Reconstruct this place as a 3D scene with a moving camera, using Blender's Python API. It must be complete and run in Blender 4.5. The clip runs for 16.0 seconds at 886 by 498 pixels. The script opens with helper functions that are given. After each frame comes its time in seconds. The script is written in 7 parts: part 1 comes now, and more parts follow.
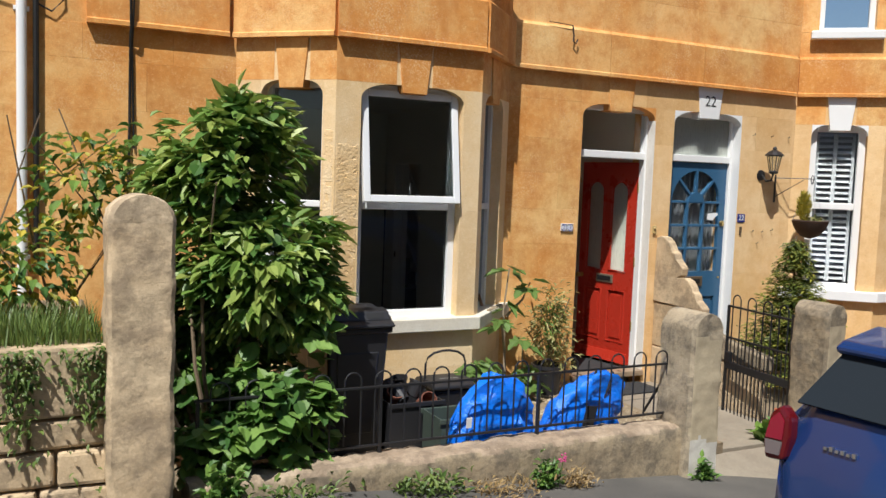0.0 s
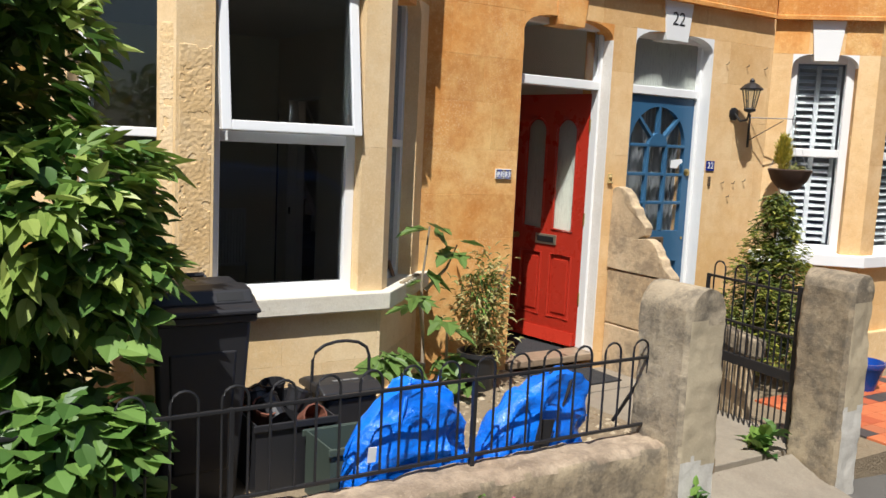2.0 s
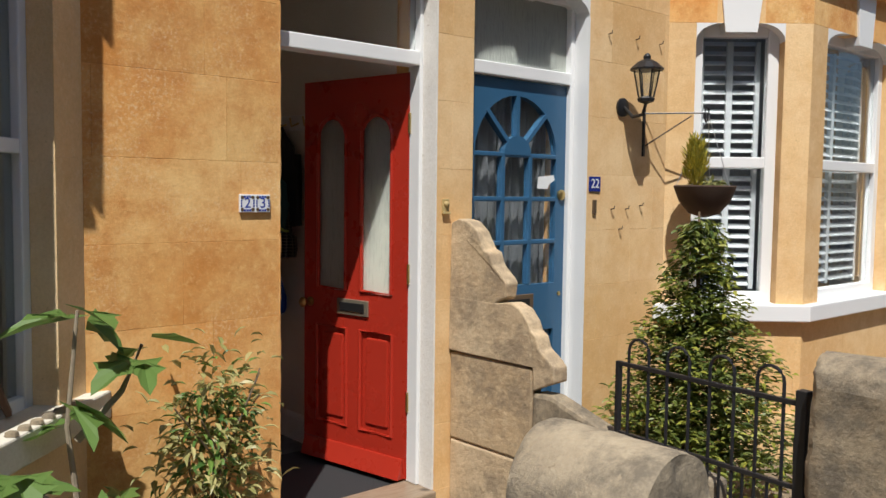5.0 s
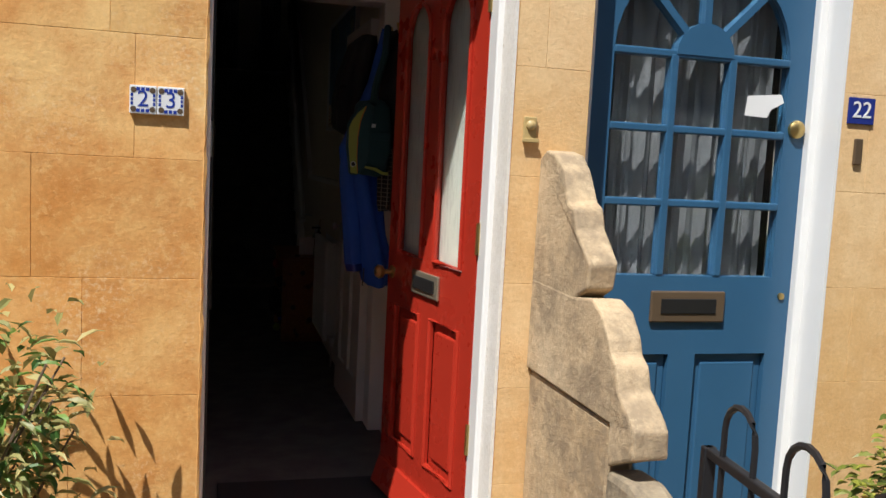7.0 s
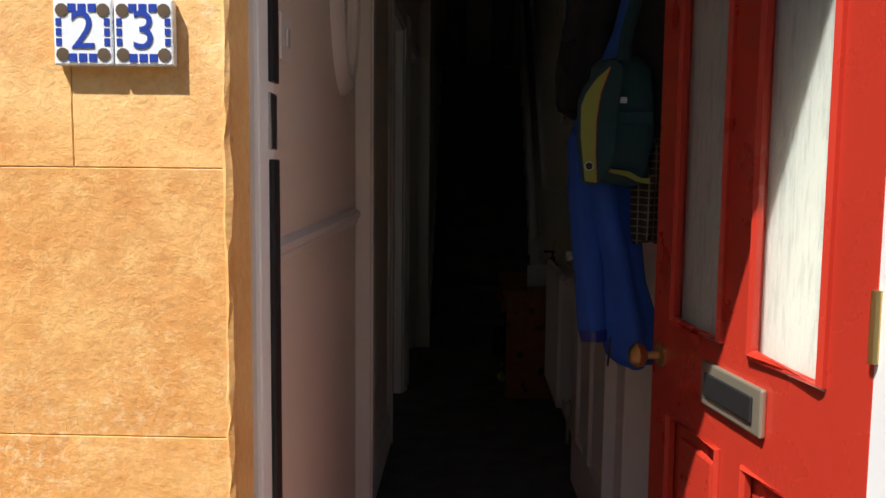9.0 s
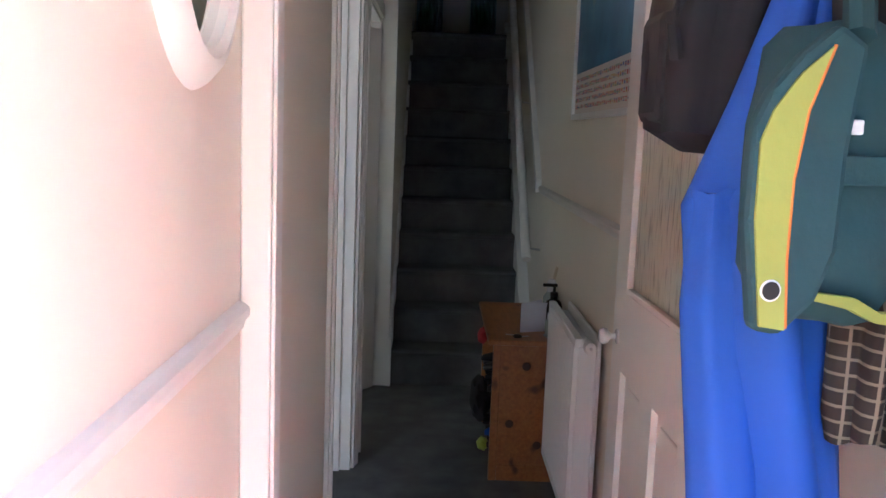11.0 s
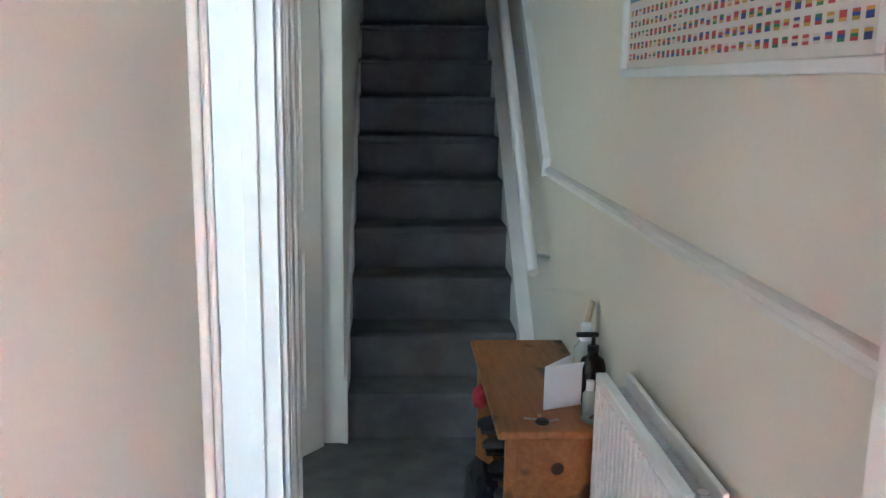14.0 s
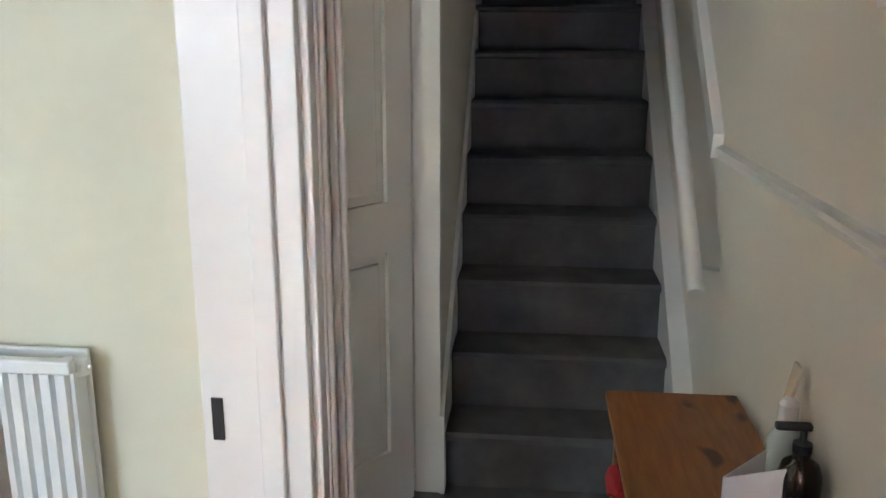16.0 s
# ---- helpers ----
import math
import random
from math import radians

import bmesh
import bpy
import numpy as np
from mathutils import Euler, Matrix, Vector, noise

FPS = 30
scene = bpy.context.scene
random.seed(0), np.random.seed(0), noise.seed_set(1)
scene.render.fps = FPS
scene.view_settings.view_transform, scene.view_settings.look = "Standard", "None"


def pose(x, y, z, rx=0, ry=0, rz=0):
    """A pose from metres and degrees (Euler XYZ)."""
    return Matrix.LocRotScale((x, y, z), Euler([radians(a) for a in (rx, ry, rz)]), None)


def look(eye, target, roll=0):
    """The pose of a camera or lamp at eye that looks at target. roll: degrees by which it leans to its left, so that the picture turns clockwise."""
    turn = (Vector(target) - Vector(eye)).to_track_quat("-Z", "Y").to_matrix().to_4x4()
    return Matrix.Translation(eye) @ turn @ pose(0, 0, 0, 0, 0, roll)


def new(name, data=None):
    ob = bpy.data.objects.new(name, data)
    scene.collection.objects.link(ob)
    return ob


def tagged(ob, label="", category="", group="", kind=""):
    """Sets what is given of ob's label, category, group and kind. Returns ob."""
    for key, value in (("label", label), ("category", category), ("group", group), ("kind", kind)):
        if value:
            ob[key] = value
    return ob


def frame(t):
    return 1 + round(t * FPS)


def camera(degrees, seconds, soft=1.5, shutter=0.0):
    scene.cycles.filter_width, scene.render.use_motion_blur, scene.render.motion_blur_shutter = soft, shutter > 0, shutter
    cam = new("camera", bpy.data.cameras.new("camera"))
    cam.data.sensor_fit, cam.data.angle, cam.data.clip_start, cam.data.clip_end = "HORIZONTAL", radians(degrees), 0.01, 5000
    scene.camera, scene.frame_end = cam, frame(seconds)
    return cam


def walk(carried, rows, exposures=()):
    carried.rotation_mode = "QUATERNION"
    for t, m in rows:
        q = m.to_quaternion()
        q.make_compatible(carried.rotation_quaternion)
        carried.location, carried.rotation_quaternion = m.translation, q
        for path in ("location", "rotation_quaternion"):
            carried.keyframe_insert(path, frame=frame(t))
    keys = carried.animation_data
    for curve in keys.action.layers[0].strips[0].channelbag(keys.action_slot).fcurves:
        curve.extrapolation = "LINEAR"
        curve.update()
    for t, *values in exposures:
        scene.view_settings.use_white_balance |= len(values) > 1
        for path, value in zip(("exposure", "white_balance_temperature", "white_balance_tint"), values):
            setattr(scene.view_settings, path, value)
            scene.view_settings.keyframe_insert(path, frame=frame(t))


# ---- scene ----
cam = camera(54.9, 16.0)

PATH = [
    (0, (-4.683, -6.638, 1.87), (-3.8, -4.851, 1.704), 2.1),
    (0.5, (-4.488, -6.302, 1.824), (-3.564, -4.543, 1.595), 2.8),
    (1, (-4.265, -5.881, 1.784), (-3.317, -4.141, 1.516), 2.9),
    (1.5, (-4.032, -5.463, 1.718), (-3.025, -3.755, 1.46), 2.2),
    (2, (-3.77, -5.046, 1.659), (-2.715, -3.365, 1.411), 2.7),
    (2.5, (-3.511, -4.627, 1.57), (-2.387, -2.993, 1.317), 1.6),
    (3, (-3.255, -4.28, 1.521), (-2.063, -2.692, 1.279), 0.9),
    (3.5, (-2.987, -3.914, 1.512), (-1.755, -2.356, 1.273), 1.3),
    (4, (-2.645, -3.513, 1.532), (-1.333, -2.017, 1.329), 0.9),
    (4.2, (-2.504, -3.41, 1.545), (-1.173, -1.924, 1.399), 0.8),
    (6.3, (-0.482, -2.688, 1.355), (0.625, -1.029, 1.203), 2.1),
    (6.5, (-0.267, -2.583, 1.335), (0.706, -0.842, 1.189), 2.1),
    (7, (0.032, -2.384, 1.323), (0.548, -0.461, 1.126), 2.9),
    (7.5, (0.188, -2.148, 1.298), (0.31, -0.167, 1.057), 2.4),
    (8, (0.259, -1.77, 1.273), (0.265, 0.217, 1.048), 1.1),
    (8.5, (0.281, -1.389, 1.275), (0.246, 0.6, 1.063), 0.5),
    (9, (0.278, -0.981, 1.308), (0.22, 1.008, 1.11), 0.6),
    (9.5, (0.203, -0.622, 1.363), (0.262, 1.369, 1.187), 0.1),
    (10, (0.214, -0.311, 1.365), (0.327, 1.678, 1.184), 0.6),
    (10.2, (0.24, -0.156, 1.379), (0.317, 1.833, 1.186), 1.3),
    (12.3, (0.239, 0.781, 1.511), (0.216, 2.748, 1.149), 1.9),
    (12.5, (0.247, 0.895, 1.516), (0.199, 2.86, 1.15), 1.5),
    (13, (0.243, 1.168, 1.524), (0.166, 3.129, 1.14), 1.5),
    (13.5, (0.211, 1.432, 1.528), (0.225, 3.395, 1.143), 0.9),
    (14, (0.205, 1.632, 1.503), (0.319, 3.592, 1.119), 0.9),
    (14.5, (0.255, 1.875, 1.508), (0.329, 3.831, 1.093), 1.3),
    (15, (0.287, 2.036, 1.524), (0.29, 3.98, 1.054), 1.5),
    (15.5, (0.303, 2.26, 1.492), (0.224, 4.194, 0.987), 0.8),
    (16, (0.277, 2.466, 1.478), (0.074, 4.396, 0.998), 0.0),
]
EXPOSURES = [(0.0, 0.28, 6150, 10), (1.0, 0.36, 6150, 10), (1.5, 0.42, 6150, 10), (3.5, 0.15, 6150, 10), (4.2, 0.08, 6150, 10), (6.5, 0.25, 6150, 10), (7.5, 0.5, 6150, 10), (8.5, 0.62, 6150, 10), (9.0, 0.95, 6100, 10), (9.5, 1.8, 6000, 10), (10.0, 3.65, 5900, 10), (10.2, 4.1, 5700, 10), (12.3, 5.38, 4680, 4), (13.5, 6.35, 4550, 0), (14.5, 6.45, 4850, 2), (15.0, 6.5, 5000, 4), (16.0, 6.1, 5350, 9)]
walk(cam, [(t, look(eye, target, roll)) for t, eye, target, roll in PATH], EXPOSURES)
SKY, SUN = 0.075, 4.9
BAYLIGHT, REARFILL = 0.95, 5.0

# ---- camera exposure is keyed in walk() above; world and sun ----
world = bpy.data.worlds.new("sky")
scene.world = world
world.use_nodes = True
wn = world.node_tree.nodes
sky = wn.new("ShaderNodeTexSky")
sky.sky_type = 'NISHITA'
sky.sun_disc = False
sky.sun_elevation = radians(57)
sky.sun_rotation = radians(224.5)
wn["Background"].inputs["Strength"].default_value = SKY
world.node_tree.links.new(sky.outputs[0], wn["Background"].inputs["Color"])
sun = new("sun", bpy.data.lights.new("sun", 'SUN'))
sun.data.energy = SUN
sun.data.angle = radians(0.5)
sun.data.color = (1.0, 0.95, 0.86)
sun.matrix_world = look((-9.8, -10.0, 23.0), (0, 0, 0))

# ---- materials ----


class Mat:
    """A small builder for procedural materials."""

    def __init__(self, name, rough=0.6, metal=0.0):
        self.m = bpy.data.materials.new(name)
        self.m.use_nodes = True
        self.n, self.l = self.m.node_tree.nodes, self.m.node_tree.links
        self.b = self.n["Principled BSDF"]
        self.b.inputs["Roughness"].default_value = rough
        self.b.inputs["Metallic"].default_value = metal
        at = self.n.new("ShaderNodeVectorMath")
        self.l.new(self.n.new("ShaderNodeTexCoord").outputs["Object"], at.inputs[0])
        self.l.new(self.n.new("ShaderNodeObjectInfo").outputs["Location"], at.inputs[1])
        self.co = at.outputs[0]

    def noise(self, scale, detail=4.0, rough=0.55, stretch=None):
        t = self.n.new("ShaderNodeTexNoise")
        t.inputs["Scale"].default_value = scale
        t.inputs["Detail"].default_value = detail
        t.inputs["Roughness"].default_value = rough
        src = self.co
        if stretch:
            mp = self.n.new("ShaderNodeMapping")
            mp.inputs["Scale"].default_value = stretch
            self.l.new(src, mp.inputs["Vector"])
            src = mp.outputs[0]
        self.l.new(src, t.inputs["Vector"])
        return t.outputs["Fac"]

    def ramp(self, fac, stops):
        r = self.n.new("ShaderNodeValToRGB")
        e = r.color_ramp.elements
        while len(e) < len(stops):
            e.new(0.5)
        for k, (p, c) in zip(e, stops):
            k.position, k.color = p, (*c, 1) if len(c) == 3 else c
        self.l.new(fac, r.inputs["Fac"])
        return r.outputs["Color"]

    def mix(self, fac, a, b, kind='MIX'):
        x = self.n.new("ShaderNodeMix")
        x.data_type, x.blend_type = 'RGBA', kind
        for sock, val in ((x.inputs["Factor"], fac), (x.inputs["A"], a), (x.inputs["B"], b)):
            if isinstance(val, (float, int)):
                sock.default_value = val
            elif isinstance(val, tuple):
                sock.default_value = (*val, 1)
            else:
                self.l.new(val, sock)
        return x.outputs["Result"]

    def rand(self):
        return self.n.new("ShaderNodeObjectInfo").outputs["Random"]

    def island(self):
        return self.n.new("ShaderNodeNewGeometry").outputs["Random Per Island"]

    def color(self, c):
        if isinstance(c, tuple):
            self.b.inputs["Base Color"].default_value = (*c, 1)
        else:
            self.l.new(c, self.b.inputs["Base Color"])
        return self

    def rough(self, r):
        self.l.new(r, self.b.inputs["Roughness"])
        return self

    def bump(self, fac, strength=0.3, dist=0.01):
        p = self.n.new("ShaderNodeBump")
        p.inputs["Strength"].default_value = strength
        p.inputs["Distance"].default_value = dist
        self.l.new(fac, p.inputs["Height"])
        if self.b.inputs["Normal"].links:
            self.l.new(self.b.inputs["Normal"].links[0].from_socket, p.inputs["Normal"])
        self.l.new(p.outputs[0], self.b.inputs["Normal"])
        return self


def gray(v):
    return [(0.0, (v * 0.6,) * 3), (1.0, (v,) * 3)]


def stone_mat(name, pale, deep, dark, amount=0.5, rand=True, soot=None, streak=False):
    k = Mat(name, 0.9)
    big = k.ramp(k.noise(0.9, 7, 0.62), [(0.40, (0, 0, 0)), (0.60, (1, 1, 1))])
    mid = k.ramp(k.noise(5, 9, 0.72), [(0.42, (0, 0, 0)), (0.68, (1, 1, 1))])
    c = k.mix(big, pale, deep)
    c = k.mix(k.mix(mid, (0, 0, 0), (amount, amount, amount)), c, dark)
    if rand:
        c = k.mix(0.8, c, k.ramp(k.rand(), [(0.0, (0.86, 0.82, 0.76)), (0.5, (1.0, 1.0, 1.0)), (1.0, (1.08, 1.12, 1.2))]), 'MULTIPLY')
    flake = k.ramp(k.noise(24, 10, 0.8), [(0.52, (0, 0, 0)), (0.60, (1, 1, 1))])
    c = k.mix(k.mix(flake, (0, 0, 0), (0.42, 0.42, 0.42)), c, pale)
    fine = k.noise(85, 5, 0.7)
    c = k.mix(0.3, c, k.ramp(fine, [(0.3, (0.72, 0.70, 0.66)), (0.5, (1, 1, 1)), (0.72, (1.22, 1.24, 1.3))]), 'MULTIPLY')
    pit = k.ramp(k.noise(38, 3, 0.6), [(0.68, (1, 1, 1)), (0.74, (0.5, 0.42, 0.34))])
    c = k.mix(0.45, c, pit, 'MULTIPLY')
    if soot:
        patch = k.ramp(k.noise(5.5, 10, 0.75), [(0.44, (0, 0, 0)), (0.60, (1, 1, 1))])
        c = k.mix(k.mix(patch, (0, 0, 0), (0.75, 0.75, 0.75)), c, soot)
        lichen = k.ramp(k.noise(26, 6, 0.7), [(0.60, (0, 0, 0)), (0.68, (1, 1, 1))])
        c = k.mix(k.mix(lichen, (0, 0, 0), (0.6, 0.6, 0.6)), c, pale)
    if streak:
        fleck = k.ramp(k.noise(70, 4, 0.7), [(0.50, (0, 0, 0)), (0.66, (1, 1, 1))])
        where = k.ramp(k.noise(2.3, 6, 0.65), [(0.48, (0, 0, 0)), (0.64, (0.55, 0.55, 0.55))])
        c = k.mix(k.mix(1.0, fleck, where, 'MULTIPLY'), c, (0.86, 0.70, 0.44))
        run = k.ramp(k.noise(2.6, 5, 0.6, (1.0, 1.0, 0.22)), [(0.56, (0, 0, 0)), (0.70, (1, 1, 1))])
        c = k.mix(k.mix(run, (0, 0, 0), (0.7, 0.7, 0.7)), c, dark)
    k.color(c)
    k.bump(k.noise(14, 9, 0.7), 0.4 if not soot else 0.9, 0.01)
    k.bump(fine, 0.35, 0.004)
    return k.m


BATH = stone_mat("bath_stone", (0.80, 0.51, 0.20), (0.70, 0.305, 0.07), (0.54, 0.195, 0.035), 0.8, streak=True)
BATH_MID = stone_mat("bath_stone_sandy", (0.78, 0.55, 0.29), (0.72, 0.45, 0.19), (0.58, 0.31, 0.11), 0.5)
REVEAL = stone_mat("limewashed_reveal", (0.80, 0.77, 0.72), (0.76, 0.72, 0.65), (0.66, 0.59, 0.5), 0.2, rand=False)
BATH_PALE = stone_mat("bath_stone_pale", (0.82, 0.64, 0.40), (0.78, 0.55, 0.28), (0.64, 0.42, 0.19), 0.45)
MORTAR = stone_mat("mortar", (0.76, 0.48, 0.19), (0.68, 0.33, 0.09), (0.55, 0.23, 0.05), 0.6, rand=False)
WEATHERED = stone_mat("weathered_stone", (0.42, 0.34, 0.225), (0.32, 0.25, 0.16), (0.20, 0.152, 0.098), 0.55, soot=(0.098, 0.083, 0.064))
PARTED = stone_mat("pale_weathered_stone", (0.66, 0.52, 0.335), (0.56, 0.415, 0.25), (0.40, 0.28, 0.16), 0.5, soot=(0.25, 0.19, 0.125))
COPING = stone_mat("crumbling_mortar", (0.46, 0.36, 0.255), (0.36, 0.265, 0.18), (0.20, 0.145, 0.095), 0.7, rand=False, soot=(0.17, 0.125, 0.085))
RENDER = stone_mat("sandy_cement_render", (0.46, 0.385, 0.26), (0.40, 0.325, 0.215), (0.29, 0.225, 0.145), 0.35, rand=False)
CEMENT = stone_mat("pale_cement", (0.56, 0.53, 0.47), (0.48, 0.45, 0.39), (0.36, 0.32, 0.26), 0.4, rand=False)
SILL = stone_mat("painted_sill", (0.72, 0.68, 0.58), (0.66, 0.60, 0.48), (0.5, 0.42, 0.3), 0.2, rand=False)
CONCRETE = stone_mat("concrete_path", (0.29, 0.25, 0.19), (0.24, 0.20, 0.15), (0.15, 0.12, 0.09), 0.4, rand=False)


def paint(name, c, rough=0.35, wear=0.06, bump=0.08):
    k = Mat(name, rough)
    n = k.noise(3.0, 5)
    lo, hi = tuple(v * (1 - wear) for v in c), tuple(min(1, v * (1 + wear * 0.6)) for v in c)
    k.color(k.mix(n, lo, hi))
    k.rough(k.ramp(k.noise(9, 4), [(0.3, (rough * 0.92,) * 3), (0.7, (min(1, rough * 1.1),) * 3)]))
    k.bump(k.noise(60, 3), bump, 0.002)
    return k.m


WHITE = paint("white_gloss_paint", (0.80, 0.80, 0.79), 0.35)
UPVC = paint("white_upvc", (0.80, 0.81, 0.82), 0.25, 0.03, 0.02)
RED = paint("red_gloss_paint", (0.41, 0.030, 0.015), 0.28, 0.12)
BLUE = paint("blue_gloss_paint", (0.035, 0.11, 0.21), 0.33, 0.12)
WALLS = paint("cream_wall_paint", (0.78, 0.72, 0.62), 0.8, 0.03, 0.12)
ROOMWALL = paint("pale_yellow_wall_paint", (0.74, 0.70, 0.54), 0.8, 0.03, 0.12)
CEIL = paint("ceiling_paint", (0.80, 0.79, 0.76), 0.85, 0.03)
WOODWORK = paint("cream_white_woodwork", (0.78, 0.75, 0.70), 0.35, 0.04)
RADIATOR = paint("white_enamel", (0.80, 0.80, 0.78), 0.3, 0.03, 0.02)
IRON = paint("black_iron_paint", (0.016, 0.016, 0.018), 0.42, 0.3, 0.3)
BINPLASTIC = paint("black_bin_plastic", (0.022, 0.022, 0.025), 0.42, 0.25, 0.25)
GREENPLASTIC = paint("dark_green_plastic", (0.055, 0.075, 0.062), 0.5, 0.2, 0.2)
DARK = paint("dark_cloth_unlit_hall", (0.014, 0.014, 0.017), 0.9, 0.3, 0.3)
BRASS = Mat("aged_brass", 0.35, 1.0).color((0.55, 0.40, 0.16)).m
PLATE = Mat("pale_worn_brass", 0.42, 0.8).color((0.48, 0.43, 0.32)).m
BRONZE = paint("bronze_metal", (0.11, 0.075, 0.045), 0.4, 0.3)
CHROME = Mat("brushed_metal", 0.3, 1.0).color((0.6, 0.6, 0.6)).m
NAVY = paint("navy_enamel", (0.02, 0.035, 0.22), 0.25)
GLAZE = paint("white_tile_glaze", (0.76, 0.77, 0.78), 0.15)
GLAZEBLUE = paint("blue_tile_glaze", (0.03, 0.06, 0.32), 0.15)
BLACK = paint("black_paint", (0.012, 0.012, 0.012), 0.5)


def glass(name, rough=0.0, tint=(1, 1, 1), ripple=None, milk=0.0, low=0.62):
    k = Mat(name, rough)
    k.b.inputs["Transmission Weight"].default_value = 1.0
    k.b.inputs["IOR"].default_value = 1.45
    k.color(tint)
    ripple_shade = None
    if ripple:
        k.bump(k.noise(ripple, 3, 0.5, (1, 1, 0.35)), 0.6, 0.012)
        # Darker bands in the tint paint the shading of the ripples.
        ripple_shade = k.ramp(k.noise(ripple, 4, 0.6, (1, 1, 0.12)), [(0.36, tuple(v * low for v in tint)), (0.48, tint)])
        k.color(ripple_shade)
    if milk:
        tr, df, mx, my = k.n.new("ShaderNodeBsdfTranslucent"), k.n.new("ShaderNodeBsdfDiffuse"), k.n.new("ShaderNodeMixShader"), k.n.new("ShaderNodeMixShader")
        for q in (tr, df):
            k.l.new(ripple_shade, q.inputs["Color"])
        mx.inputs[0].default_value, my.inputs[0].default_value = 0.5, milk
        k.l.new(tr.outputs[0], mx.inputs[1])
        k.l.new(df.outputs[0], mx.inputs[2])
        k.l.new(k.b.outputs[0], my.inputs[1])
        k.l.new(mx.outputs[0], my.inputs[2])
        k.l.new(my.outputs[0], k.n["Material Output"].inputs["Surface"])
    return k.m


GLASS = glass("window_glass", 0.0, (0.9, 0.94, 0.95))
# Half-strength tint puts the front room's dimness into the glass colour.
GLASS_DIMMING = glass("room_dimming_glass", 0.0, (0.5, 0.54, 0.55))
FROSTED = glass("rippled_glass", 0.2, (0.74, 0.77, 0.72), 90, 0.55, 0.85)
REEDED = glass("reeded_glass", 0.28, (0.95, 0.95, 0.84), 70, 0.7)


def carpet():
    k = Mat("grey_carpet", 0.95)
    c = k.mix(k.ramp(k.noise(7, 5), [(0.3, (0, 0, 0)), (0.7, (1, 1, 1))]), (0.085, 0.081, 0.08), (0.155, 0.145, 0.137))
    k.color(k.mix(0.5, c, k.ramp(k.noise(400, 2), gray(1.15)), 'MULTIPLY'))
    k.bump(k.noise(420, 2), 0.7, 0.004)
    return k.m


CARPET = carpet()


def matting(name, c):
    k = Mat(name, 0.95)
    k.color(k.mix(k.noise(180, 2), tuple(v * 0.5 for v in c), c))
    k.bump(k.noise(260, 2), 0.8, 0.004)
    return k.m


COIR = matting("black_door_mat", (0.035, 0.035, 0.037))


def wood(name, pale, deep, scale=9, along=(8, 1, 8)):
    k = Mat(name, 0.42)
    g = k.ramp(k.noise(scale, 6, 0.6, along), [(0.3, (0, 0, 0)), (0.72, (1, 1, 1))])
    c = k.mix(g, pale, deep)
    knots = k.ramp(k.noise(9.0, 1, 0.3, (1.6, 0.8, 1.2)), [(0.66, (0, 0, 0)), (0.73, (1, 1, 1))])
    k.color(k.mix(knots, c, tuple(v * 0.3 for v in deep)))
    k.bump(g, 0.12, 0.003)
    return k.m


PINE = wood("varnished_pine", (0.34, 0.135, 0.034), (0.22, 0.072, 0.016))


def asphalt():
    k = Mat("asphalt", 0.9)
    c = k.mix(k.ramp(k.noise(1.5, 6), [(0.35, (0, 0, 0)), (0.7, (1, 1, 1))]), (0.085, 0.08, 0.074), (0.14, 0.13, 0.115))
    k.color(k.mix(0.6, c, k.ramp(k.noise(140, 3, 0.7), [(0.3, (0.6, 0.6, 0.6)), (0.8, (1.4, 1.38, 1.3))]), 'MULTIPLY'))
    k.bump(k.noise(160, 3), 0.6, 0.006)
    return k.m


ASPHALT = asphalt()


def soil():
    k = Mat("dry_soil", 0.95)
    k.color(k.mix(k.noise(12, 7, 0.65), (0.30, 0.235, 0.15), (0.16, 0.115, 0.07)))
    k.bump(k.noise(50, 6), 0.8, 0.02)
    return k.m


SOIL = soil()


def leaf(name, pale, deep):
    k = Mat(name, 0.45)
    r = k.ramp(k.island(), [(0.0, deep), (0.6, tuple((a + b) / 2 for a, b in zip(pale, deep))), (1.0, pale)])
    k.color(k.mix(0.35, r, k.ramp(k.noise(30, 3), gray(1.2)), 'MULTIPLY'))
    k.b.inputs["Subsurface Weight"].default_value = 0.0
    k.b.inputs["Transmission Weight"].default_value = 0.0
    tr = k.n.new("ShaderNodeBsdfTranslucent")
    k.l.new(r, tr.inputs["Color"])
    mx = k.n.new("ShaderNodeMixShader")
    mx.inputs[0].default_value = 0.3
    k.l.new(k.b.outputs[0], mx.inputs[1])
    k.l.new(tr.outputs[0], mx.inputs[2])
    k.l.new(mx.outputs[0], k.n["Material Output"].inputs["Surface"])
    return k.m


LEAF = leaf("green_leaf", (0.21, 0.34, 0.065), (0.05, 0.13, 0.028))
LEAF_DRY = leaf("dry_leaf", (0.34, 0.30, 0.11), (0.13, 0.17, 0.05))
LEAF_YELLOW = leaf("yellow_leaf", (0.62, 0.50, 0.06), (0.30, 0.30, 0.05))
CONIFER = leaf("conifer_needles", (0.26, 0.28, 0.05), (0.06, 0.10, 0.022))
GOLDEN = leaf("golden_conifer_needles", (0.40, 0.40, 0.06), (0.12, 0.16, 0.03))
GRASS = leaf("grass_blade", (0.20, 0.27, 0.06), (0.07, 0.13, 0.03))
STRAW = leaf("dry_grass", (0.5, 0.36, 0.16), (0.26, 0.17, 0.07))
BARK = stone_mat("bark", (0.22, 0.16, 0.1), (0.16, 0.11, 0.07), (0.08, 0.06, 0.04), 0.5, rand=False)


